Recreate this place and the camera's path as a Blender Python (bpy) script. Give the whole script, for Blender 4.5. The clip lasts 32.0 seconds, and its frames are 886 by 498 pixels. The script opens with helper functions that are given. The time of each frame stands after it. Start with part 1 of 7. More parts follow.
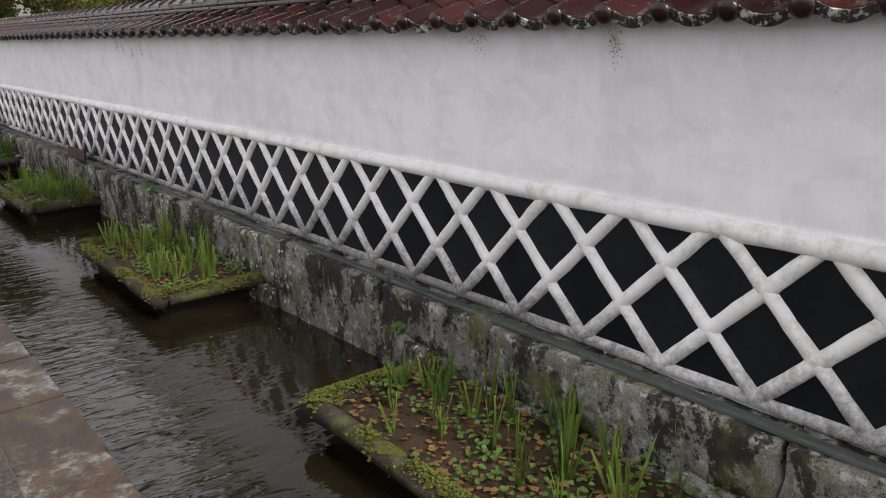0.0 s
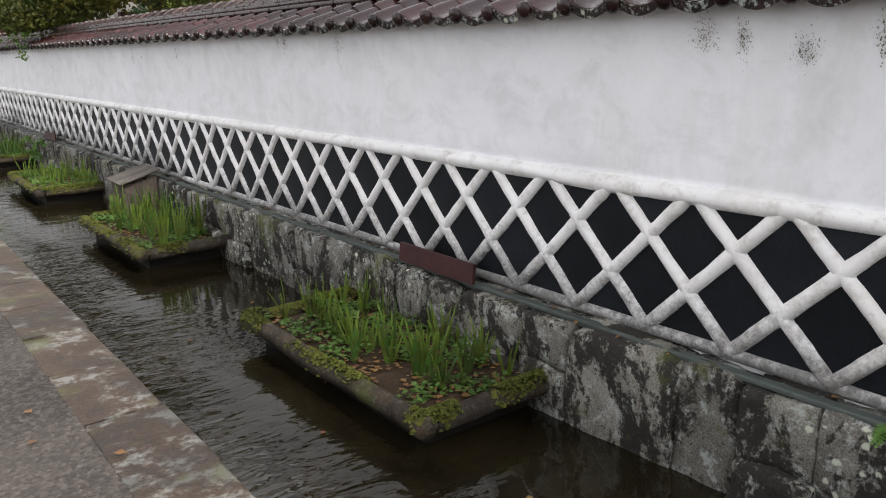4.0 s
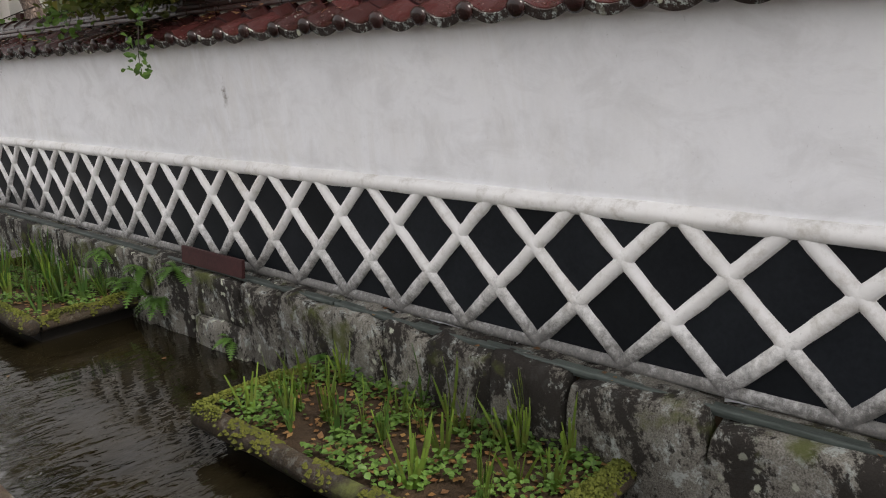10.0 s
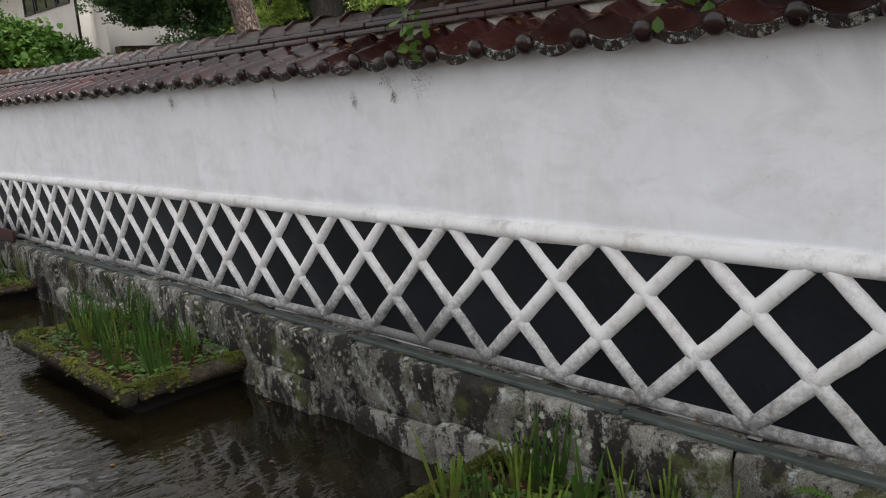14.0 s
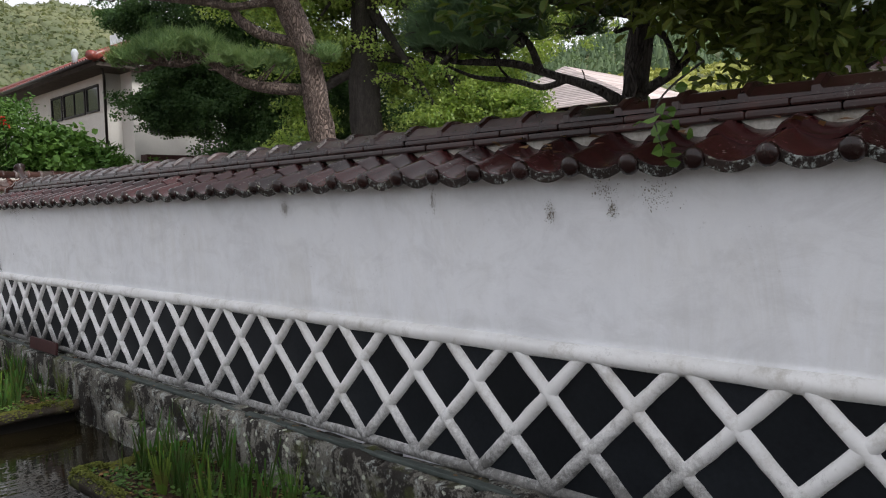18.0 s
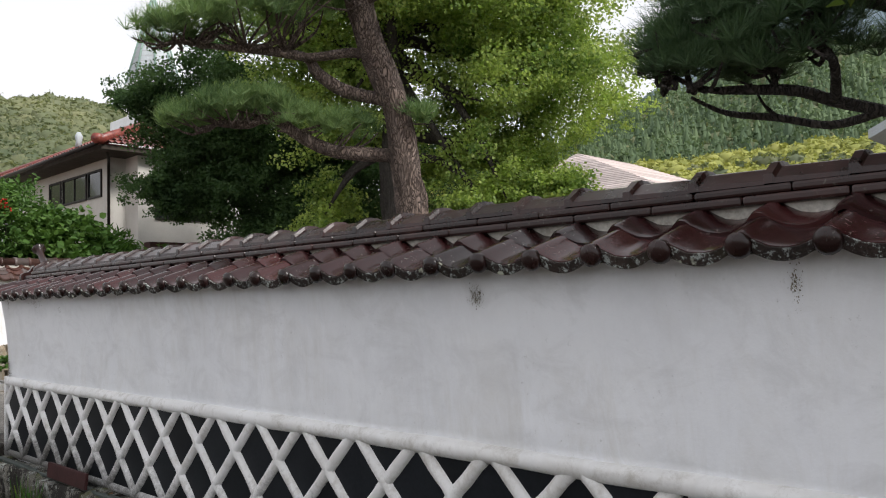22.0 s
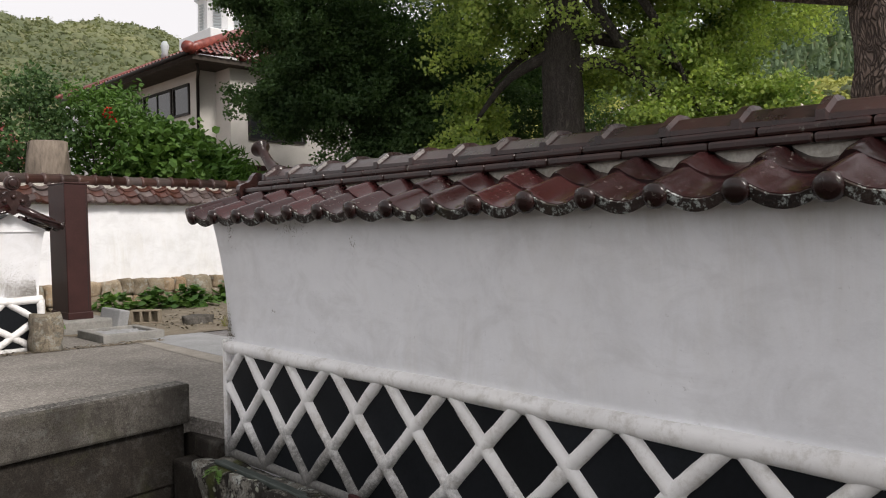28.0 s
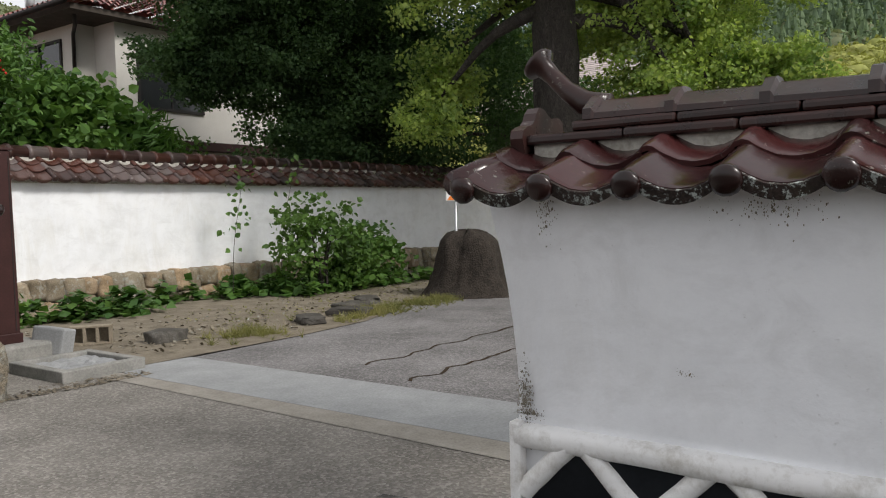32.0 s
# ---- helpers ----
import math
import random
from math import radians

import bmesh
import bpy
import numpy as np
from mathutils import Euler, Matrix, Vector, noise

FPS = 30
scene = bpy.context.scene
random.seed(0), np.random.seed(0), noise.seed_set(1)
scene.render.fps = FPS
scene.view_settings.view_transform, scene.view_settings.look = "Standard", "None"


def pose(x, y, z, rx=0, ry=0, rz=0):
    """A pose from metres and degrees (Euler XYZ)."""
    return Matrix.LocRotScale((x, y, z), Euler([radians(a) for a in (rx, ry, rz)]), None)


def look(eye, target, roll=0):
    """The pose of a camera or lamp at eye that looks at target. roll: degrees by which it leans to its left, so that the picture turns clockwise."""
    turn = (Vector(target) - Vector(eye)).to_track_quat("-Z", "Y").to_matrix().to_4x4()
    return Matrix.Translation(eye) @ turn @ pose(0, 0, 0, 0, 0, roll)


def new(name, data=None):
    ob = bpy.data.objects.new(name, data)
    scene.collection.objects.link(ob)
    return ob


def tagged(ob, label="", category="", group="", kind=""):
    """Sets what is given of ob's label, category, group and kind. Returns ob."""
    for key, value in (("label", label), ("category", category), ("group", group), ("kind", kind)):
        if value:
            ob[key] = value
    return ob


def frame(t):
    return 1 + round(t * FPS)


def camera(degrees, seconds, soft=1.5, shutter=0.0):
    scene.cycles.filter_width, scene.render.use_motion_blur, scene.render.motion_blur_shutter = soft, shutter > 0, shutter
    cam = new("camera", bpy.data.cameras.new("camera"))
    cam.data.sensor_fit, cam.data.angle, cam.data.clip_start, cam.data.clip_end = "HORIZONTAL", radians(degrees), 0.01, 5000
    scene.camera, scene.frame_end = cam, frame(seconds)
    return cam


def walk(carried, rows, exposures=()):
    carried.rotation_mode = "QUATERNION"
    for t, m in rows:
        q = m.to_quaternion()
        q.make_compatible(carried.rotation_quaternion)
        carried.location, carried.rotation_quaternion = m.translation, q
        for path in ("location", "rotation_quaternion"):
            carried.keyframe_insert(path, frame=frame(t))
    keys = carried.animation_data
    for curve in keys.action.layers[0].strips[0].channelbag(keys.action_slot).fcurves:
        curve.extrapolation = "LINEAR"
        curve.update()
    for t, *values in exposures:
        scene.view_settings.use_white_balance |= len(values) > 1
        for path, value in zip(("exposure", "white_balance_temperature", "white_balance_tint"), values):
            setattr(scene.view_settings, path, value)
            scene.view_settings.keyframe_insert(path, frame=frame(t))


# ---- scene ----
cam = camera(58.6, 32.0, soft=1.1)
PATH = [
    (0, (-2.74, -33.194, 1.27), (-1.54, -31.685, 0.74), -1.1),
    (0.5, (-2.654, -32.348, 1.261), (-1.42, -30.861, 0.746), -0.7),
    (1, (-2.58, -31.476, 1.24), (-1.351, -29.981, 0.735), -0.7),
    (1.5, (-2.571, -30.604, 1.209), (-1.352, -29.106, 0.689), 0.1),
    (2, (-2.644, -29.811, 1.237), (-1.471, -28.283, 0.698), -0.4),
    (2.5, (-2.701, -28.933, 1.218), (-1.565, -27.376, 0.684), -1.2),
    (3, (-2.812, -28.037, 1.185), (-1.685, -26.474, 0.651), -1.2),
    (3.5, (-2.955, -27.192, 1.142), (-1.811, -25.633, 0.633), -1.2),
    (5.5, (-2.796, -23.781, 1.236), (-1.579, -22.267, 0.757), -1.7),
    (6, (-2.791, -22.95, 1.23), (-1.631, -21.386, 0.775), -3.3),
    (6.5, (-2.78, -22.097, 1.201), (-1.641, -20.513, 0.762), -3.5),
    (7, (-2.801, -21.298, 1.22), (-1.549, -19.802, 0.781), -2.6),
    (7.5, (-2.739, -20.49, 1.209), (-1.425, -19.043, 0.785), -3.1),
    (8, (-2.709, -19.67, 1.223), (-1.361, -18.256, 0.793), -3.7),
    (8.5, (-2.711, -18.878, 1.188), (-1.348, -17.484, 0.743), -3.3),
    (9, (-2.797, -18.097, 1.168), (-1.411, -16.735, 0.693), -2.4),
    (9.5, (-2.823, -17.361, 1.16), (-1.42, -16.02, 0.679), -2.3),
    (10, (-2.79, -16.694, 1.187), (-1.384, -15.361, 0.692), -3.0),
    (10.5, (-2.946, -15.901, 1.225), (-1.49, -14.625, 0.724), -2.3),
    (11, (-2.812, -15.192, 1.221), (-1.356, -13.907, 0.741), -2.5),
    (11.5, (-2.74, -14.494, 1.211), (-1.307, -13.181, 0.741), -2.1),
    (12, (-2.731, -13.81, 1.22), (-1.345, -12.447, 0.75), -2.2),
    (12.5, (-2.735, -13.14, 1.207), (-1.382, -11.741, 0.747), -2.1),
    (13, (-2.779, -12.525, 1.197), (-1.426, -11.12, 0.755), -2.3),
    (13.5, (-2.775, -11.913, 1.196), (-1.411, -10.514, 0.77), -3.0),
    (14, (-2.752, -11.333, 1.187), (-1.387, -9.929, 0.781), -3.9),
    (14.5, (-2.75, -10.798, 1.216), (-1.353, -9.429, 0.798), -5.0),
    (16.5, (-2.884, -10.319, 1.165), (-1.372, -9.047, 0.856), -4.8),
    (17, (-2.884, -10.278, 1.157), (-1.413, -8.952, 0.88), -4.0),
    (17.5, (-2.918, -10.216, 1.169), (-1.449, -8.869, 0.999), -2.9),
    (18, (-2.9, -10.094, 1.178), (-1.486, -8.685, 1.07), -1.6),
    (18.5, (-2.857, -9.956, 1.18), (-1.491, -8.497, 1.12), -0.4),
    (19, (-2.878, -9.763, 1.193), (-1.529, -8.287, 1.18), 0.1),
    (19.5, (-2.839, -9.524, 1.2), (-1.517, -8.025, 1.235), -0.4),
    (20, (-2.79, -9.218, 1.19), (-1.497, -7.694, 1.261), -0.6),
    (20.5, (-2.758, -8.897, 1.193), (-1.429, -7.404, 1.273), -1.0),
    (21, (-2.692, -8.623, 1.187), (-1.337, -7.156, 1.287), -0.9),
    (21.5, (-2.661, -8.358, 1.196), (-1.193, -7.004, 1.308), -1.7),
    (22, (-2.622, -8.101, 1.194), (-1.177, -6.724, 1.314), -1.7),
    (22.5, (-2.63, -7.871, 1.208), (-1.139, -6.541, 1.314), -2.2),
    (23, (-2.582, -7.674, 1.213), (-1.076, -6.366, 1.362), -2.6),
    (23.5, (-2.597, -7.427, 1.241), (-0.925, -6.355, 1.481), -2.6),
    (24, (-2.578, -7.195, 1.237), (-0.96, -6.066, 1.565), -2.2),
    (24.5, (-2.543, -6.945, 1.232), (-0.936, -5.819, 1.617), -1.8),
    (25, (-2.542, -6.641, 1.248), (-1.043, -5.39, 1.68), -0.7),
    (25.5, (-2.47, -6.341, 1.257), (-1.092, -4.98, 1.753), -0.8),
    (27.5, (-2.416, -4.775, 1.209), (-1.129, -3.257, 1.403), -1.2),
    (27.8, (-2.458, -4.53, 1.195), (-1.093, -3.068, 1.177), -0.7),
    (28, (-2.437, -4.355, 1.222), (-1.062, -2.903, 1.176), -0.9),
    (28.5, (-2.412, -3.885, 1.195), (-1.045, -2.43, 1.076), -0.9),
    (29, (-2.416, -3.423, 1.22), (-1.06, -1.959, 1.09), -1.1),
    (29.5, (-2.413, -2.991, 1.219), (-1.035, -1.547, 1.104), -1.7),
    (30, (-2.377, -2.592, 1.216), (-0.983, -1.166, 1.062), -1.4),
    (30.5, (-2.392, -2.242, 1.232), (-0.926, -0.891, 1.069), -1.2),
    (31, (-2.35, -1.881, 1.244), (-0.831, -0.585, 1.134), -1.6),
    (31.5, (-2.314, -1.484, 1.245), (-0.746, -0.246, 1.139), -1.5),
    (32, (-2.267, -1.115, 1.265), (-0.645, 0.051, 1.167), -1.4),
]
walk(cam, [(t, look(eye, target, roll)) for t, eye, target, roll in PATH],
     exposures=[(0, 0.15, 6500, 14), (1, 0.05, 6500, 14), (2, 0.35, 6500, 15), (3, 0.5, 6480, 13), (6, 0.3, 6400, 11), (7, 0.25, 6380, 11), (8, 0.05, 6450, 11), (10, 0.18, 6700, 12),
                (11, 0.15, 6850, 13), (12, 0.15, 6850, 13), (13, 0.3, 6500, 12), (14, 0.2, 6450, 11), (17, -0.05, 6150, 11), (18, -0.1, 6250, 12), (19, -0.2, 6280, 12), (21, -0.15, 6350, 11),
                (23, 0.0, 6420, 11), (25, 0.15, 6600, 10), (28, -0.25, 6650, 13), (30, -0.4, 6700, 13), (31, -0.35, 6400, 10), (32, -0.3, 6450, 10)])

# ---- sky, sun, exposure ----
world = bpy.data.worlds.new("sky")
scene.world = world
world.use_nodes = True
wn = world.node_tree.nodes
wl = world.node_tree.links
sky = wn.new("ShaderNodeTexSky")
sky.sky_type = "NISHITA"
sky.sun_disc = False
sky.sun_elevation = radians(43)
sky.sun_rotation = radians(174)
sky.air_density = 1.0
sky.dust_density = 2.0
sky.ozone_density = 1.0
hs = wn.new("ShaderNodeHueSaturation")
hs.inputs["Saturation"].default_value = 0.2
wl.new(sky.outputs[0], hs.inputs["Color"])
cloud = wn.new("ShaderNodeMix")          # an even overcast veil over the blue
cloud.data_type = "RGBA"
cloud.inputs[0].default_value = 0.8
cloud.inputs[7].default_value = (8.0, 8.0, 8.15, 1)
wl.new(hs.outputs[0], cloud.inputs[6])
wl.new(cloud.outputs[2], wn["Background"].inputs["Color"])
wn["Background"].inputs["Strength"].default_value = 0.15
sun_data = bpy.data.lights.new("sun", "SUN")
sun_data.energy = 3.8
sun_data.angle = radians(14)
sun_data.color = (1.0, 0.96, 0.9)
sun = new("sun", sun_data)
sun.matrix_world = look((1, -10, 9.5), (0, 0, 0))
scene.view_settings.exposure = 0.0


# ---- materials ----
def node_mat(name):
    m = bpy.data.materials.new(name)
    m.use_nodes = True
    nt = m.node_tree
    return m, nt, nt.nodes["Principled BSDF"]


def ramp(nt, src, stops):
    r = nt.nodes.new("ShaderNodeValToRGB")
    e = r.color_ramp.elements
    while len(e) < len(stops):
        e.new(0.5)
    for el, (pos, col) in zip(e, stops):
        el.position = pos
        el.color = (*col, 1)
    nt.links.new(src, r.inputs[0])
    return r.outputs[0]


def coords(nt, scale=(1, 1, 1), kind="Object", world_space=False):
    mp = nt.nodes.new("ShaderNodeMapping")
    mp.inputs["Scale"].default_value = scale
    if world_space:
        g = nt.nodes.new("ShaderNodeNewGeometry")
        nt.links.new(g.outputs["Position"], mp.inputs["Vector"])
    else:
        tc = nt.nodes.new("ShaderNodeTexCoord")
        nt.links.new(tc.outputs[kind], mp.inputs["Vector"])
    return mp.outputs[0]


def noise_tex(nt, vec, scale, detail=5.0, rough=0.6, dist=0.0):
    n = nt.nodes.new("ShaderNodeTexNoise")
    n.inputs["Scale"].default_value = scale
    n.inputs["Detail"].default_value = detail
    n.inputs["Roughness"].default_value = rough
    n.inputs["Distortion"].default_value = dist
    nt.links.new(vec, n.inputs["Vector"])
    return n.outputs["Fac"]


def mix(nt, fac, a, b, mode="MIX"):
    m = nt.nodes.new("ShaderNodeMix")
    m.data_type = "RGBA"
    m.blend_type = mode
    for sock, val in ((m.inputs[0], fac), (m.inputs[6], a), (m.inputs[7], b)):
        if isinstance(val, bpy.types.NodeSocket):
            nt.links.new(val, sock)
        elif isinstance(val, (tuple, list)):
            sock.default_value = (*val, 1) if len(val) == 3 else val
        else:
            sock.default_value = val
    return m.outputs[2]


def maths(nt, op, a, b=0.0, clamp=False):
    m = nt.nodes.new("ShaderNodeMath")
    m.operation = op
    m.use_clamp = clamp
    for sock, val in ((m.inputs[0], a), (m.inputs[1], b)):
        if isinstance(val, bpy.types.NodeSocket):
            nt.links.new(val, sock)
        else:
            sock.default_value = val
    return m.outputs[0]


def bump(nt, bsdf, height, strength=0.4, dist=0.01):
    b = nt.nodes.new("ShaderNodeBump")
    b.inputs["Strength"].default_value = strength
    b.inputs["Distance"].default_value = dist
    nt.links.new(height, b.inputs["Height"])
    nt.links.new(b.outputs[0], bsdf.inputs["Normal"])


def per_object(nt, island=False):
    if island:
        return nt.nodes.new("ShaderNodeNewGeometry").outputs["Random Per Island"]
    return nt.nodes.new("ShaderNodeObjectInfo").outputs["Random"]


def simple(name, dark, light, scale=8.0, rough=0.7, bumps=0.3, dist=0.005, fine=60.0, vary=0.0, stretch=(1, 1, 1), metal=0.0, world_space=True, island=False, spec=0.25):
    m, nt, b = node_mat(name)
    v = coords(nt, stretch, world_space=world_space)
    big = noise_tex(nt, v, scale, 6, 0.65)
    col = ramp(nt, big, [(0.3, dark), (0.7, light)])
    small = noise_tex(nt, v, fine, 3, 0.6)
    col = mix(nt, 0.35, col, ramp(nt, small, [(0.25, tuple(c * 0.55 for c in dark)), (0.75, tuple(min(1, c * 1.15) for c in light))]))
    if vary:
        k = maths(nt, "MULTIPLY_ADD", per_object(nt, island), 2 * vary)
        k.node.inputs[2].default_value = 1 - vary
        hsv = nt.nodes.new("ShaderNodeHueSaturation")
        nt.links.new(k, hsv.inputs["Value"])
        nt.links.new(col, hsv.inputs["Color"])
        col = hsv.outputs[0]
    nt.links.new(col, b.inputs["Base Color"])
    b.inputs["Roughness"].default_value = rough
    b.inputs["Metallic"].default_value = metal
    b.inputs["Specular IOR Level"].default_value = spec
    if bumps:
        bump(nt, b, mix(nt, 0.5, big, small), bumps, dist)
    return m


def plaster_material(name, low_dirt):
    """White lime plaster; weathering: faint blotches, dark mould in fine streaks."""
    m, nt, b = node_mat(name)
    v = coords(nt, world_space=True)
    blotch = noise_tex(nt, v, 1.6, 9, 0.74)
    col = ramp(nt, blotch, [(0.30, (0.73, 0.74, 0.765)), (0.5, (0.80, 0.81, 0.835)), (0.72, (0.85, 0.86, 0.88))])
    streak = noise_tex(nt, coords(nt, (5, 5, 0.7), world_space=True), 1.6, 6, 0.7)
    col = mix(nt, maths(nt, "MULTIPLY", ramp(nt, streak, [(0.52, (0, 0, 0)), (0.8, (1, 1, 1))]), 0.06), col, (0.45, 0.44, 0.41))
    # old rain runs: greyish and brownish drips over broad patches
    drip = noise_tex(nt, coords(nt, (3.2, 3.2, 0.8), world_space=True), 1.3, 8, 0.75, 0.9)
    field = noise_tex(nt, coords(nt, (1, 0.6, 1.3), world_space=True), 0.9, 4, 0.6)
    d_ = maths(nt, "MULTIPLY", ramp(nt, drip, [(0.42, (0, 0, 0)), (0.68, (1, 1, 1))]), ramp(nt, field, [(0.42, (0, 0, 0)), (0.62, (1, 1, 1))]))
    col = mix(nt, maths(nt, "MULTIPLY", d_, 0.34), col, (0.50, 0.465, 0.39))
    cloud_ = noise_tex(nt, coords(nt, (1, 1, 1.6), world_space=True), 3.1, 7, 0.7, 0.6)
    col = mix(nt, maths(nt, "MULTIPLY", ramp(nt, cloud_, [(0.48, (0, 0, 0)), (0.66, (1, 1, 1))]), 0.38), col, (0.57, 0.57, 0.575))
    fleck = noise_tex(nt, v, 38, 4, 0.7)
    mask = noise_tex(nt, v, 2.2, 3, 0.5)
    f = maths(nt, "MULTIPLY", ramp(nt, fleck, [(0.64, (0, 0, 0)), (0.72, (1, 1, 1))]), ramp(nt, mask, [(0.45, (0, 0, 0)), (0.66, (1, 1, 1))]))
    col = mix(nt, maths(nt, "MULTIPLY", f, 0.4), col, (0.22, 0.21, 0.19))
    if low_dirt:
        col = mix(nt, 1.0, col, (0.975, 0.955, 0.92), "MULTIPLY")
        rust = noise_tex(nt, v, 8.0, 7, 0.75)
        col = mix(nt, maths(nt, "MULTIPLY", ramp(nt, rust, [(0.50, (0, 0, 0)), (0.68, (1, 1, 1))]), 0.6), col, (0.36, 0.33, 0.28))
        # black algae that grows in patches over the ribs, denser on some stretches
        grime = noise_tex(nt, coords(nt, (1, 0.5, 1), world_space=True), 0.8, 4, 0.55)
        grain = noise_tex(nt, v, 21, 8, 0.82)
        g = nt.nodes.new("ShaderNodeNewGeometry")
        sep = nt.nodes.new("ShaderNodeSeparateXYZ")
        nt.links.new(g.outputs["Position"], sep.inputs[0])
        damp = nt.nodes.new("ShaderNodeMapRange")
        damp.inputs[1].default_value, damp.inputs[2].default_value = 0.34, -0.16
        damp.inputs[3].default_value, damp.inputs[4].default_value = 0.0, 0.36
        nt.links.new(sep.outputs[2], damp.inputs[0])
        s = maths(nt, "ADD", maths(nt, "MULTIPLY", grime, 0.62), maths(nt, "ADD", maths(nt, "MULTIPLY", grain, 0.55), damp.outputs[0]))
        soot = ramp(nt, noise_tex(nt, v, 46, 6, 0.8), [(0.35, (0.022, 0.022, 0.02)), (0.62, (0.13, 0.125, 0.115)), (0.75, (0.34, 0.33, 0.31))])
        col = mix(nt, ramp(nt, s, [(0.75, (0, 0, 0)), (0.95, (0.9, 0.9, 0.9))]), col, soot)
    nt.links.new(col, b.inputs["Base Color"])
    b.inputs["Roughness"].default_value = 0.58
    b.inputs["Specular IOR Level"].default_value = 0.5
    bump(nt, b, mix(nt, 0.4, noise_tex(nt, v, 9, 5, 0.6), noise_tex(nt, v, 90, 3, 0.6)), 0.25, 0.006)
    return m


def stone_material(name, dark, mid, light, lichen, island=False, tints=None, moss=0.25, crust=0.9, rough=0.85, lic_scale=11.0):
    m, nt, b = node_mat(name)
    v = coords(nt, world_space=True)
    base = noise_tex(nt, v, 5, 8, 0.7)
    col = ramp(nt, base, [(0.3, dark), (0.5, mid), (0.72, light)])
    spk = noise_tex(nt, v, 140, 2, 0.5)
    col = mix(nt, 0.35, col, ramp(nt, spk, [(0.35, tuple(c * 0.5 for c in dark)), (0.65, tuple(min(1, c * 1.2) for c in light))]))
    hue = nt.nodes.new("ShaderNodeHueSaturation")
    k = maths(nt, "MULTIPLY_ADD", per_object(nt, island), 0.5)
    k.node.inputs[2].default_value = 0.75
    nt.links.new(k, hue.inputs["Value"])
    nt.links.new(col, hue.inputs["Color"])
    col = hue.outputs[0]
    if tints:
        col = mix(nt, 1.0, col, ramp(nt, per_object(nt, island), [(i / (len(tints) - 1), c) for i, c in enumerate(tints)]), "MULTIPLY")
    ros = nt.nodes.new("ShaderNodeTexVoronoi")
    ros.inputs["Scale"].default_value = 14
    nt.links.new(v, ros.inputs["Vector"])
    rim = ramp(nt, maths(nt, "ADD", ros.outputs["Distance"], maths(nt, "MULTIPLY", noise_tex(nt, v, 50, 4, 0.7), 0.5)), [(0.42, (1, 1, 1)), (0.50, (0, 0, 0))])
    lic = noise_tex(nt, v, lic_scale, 7, 0.75)
    col = mix(nt, maths(nt, "MULTIPLY", ramp(nt, lic, [(0.53, (0, 0, 0)), (0.60, (1, 1, 1))]), lichen), col, (0.40, 0.435, 0.415))
    streak = noise_tex(nt, coords(nt, (6, 6, 3.2), world_space=True), 0.75, 7, 0.7, 0.4)
    flake = noise_tex(nt, v, 34, 6, 0.75)
    s = maths(nt, "ADD", maths(nt, "MULTIPLY", streak, 0.68), maths(nt, "MULTIPLY", flake, 0.32))
    col = mix(nt, maths(nt, "MULTIPLY", ramp(nt, s, [(0.482, (0, 0, 0)), (0.527, (1, 1, 1))]), crust), col, (0.018, 0.015, 0.013))
    if lichen > 0.5:
        where = ramp(nt, noise_tex(nt, v, 1.1, 3, 0.5), [(0.50, (0, 0, 0)), (0.58, (1, 1, 1))])
        col = mix(nt, maths(nt, "MULTIPLY", maths(nt, "MULTIPLY", rim, where), 0.85), col, (0.50, 0.52, 0.42))
    mo = noise_tex(nt, v, 3.3, 5, 0.65)
    col = mix(nt, maths(nt, "MULTIPLY", ramp(nt, mo, [(0.56, (0, 0, 0)), (0.68, (1, 1, 1))]), moss), col, (0.075, 0.085, 0.025))
    nt.links.new(col, b.inputs["Base Color"])
    b.inputs["Roughness"].default_value = rough
    b.inputs["Specular IOR Level"].default_value = 0.2 if rough > 0.6 else 0.4
    bump(nt, b, mix(nt, 0.35, base, noise_tex(nt, v, 55, 5, 0.7)), 0.75, 0.02)
    return m


def glazed_tile(name, dark, light, rough, island=False, palette=None):
    """Red-brown salt-glazed clay, glossy, with lichen where the glaze has gone."""
    m, nt, b = node_mat(name)
    v = coords(nt, world_space=True)
    n = noise_tex(nt, v, 6, 5, 0.6)
    col = ramp(nt, n, [(0.3, dark), (0.72, light)])
    if palette:
        col = mix(nt, 0.75, col, ramp(nt, per_object(nt, island), [(i / (len(palette) - 1), c) for i, c in enumerate(palette)]))
    hue = nt.nodes.new("ShaderNodeHueSaturation")
    k = maths(nt, "MULTIPLY_ADD", per_object(nt, island), 0.7)
    k.node.inputs[2].default_value = 0.65
    nt.links.new(k, hue.inputs["Value"])
    nt.links.new(col, hue.inputs["Color"])
    lic = noise_tex(nt, v, 42, 5, 0.7)
    big = noise_tex(nt, v, 3, 3, 0.5)
    f = maths(nt, "MULTIPLY", ramp(nt, lic, [(0.6, (0, 0, 0)), (0.66, (1, 1, 1))]), ramp(nt, big, [(0.5, (0, 0, 0)), (0.62, (1, 1, 1))]))
    nt.links.new(mix(nt, maths(nt, "MULTIPLY", f, 0.5), hue.outputs[0], (0.28, 0.30, 0.26)), b.inputs["Base Color"])
    nt.links.new(ramp(nt, n, [(0.3, (rough, rough, rough)), (0.8, (rough + 0.14,) * 3)]), b.inputs["Roughness"])
    b.inputs["Specular IOR Level"].default_value = 0.42
    bump(nt, b, noise_tex(nt, v, 24, 4, 0.6), 0.15, 0.006)
    return m


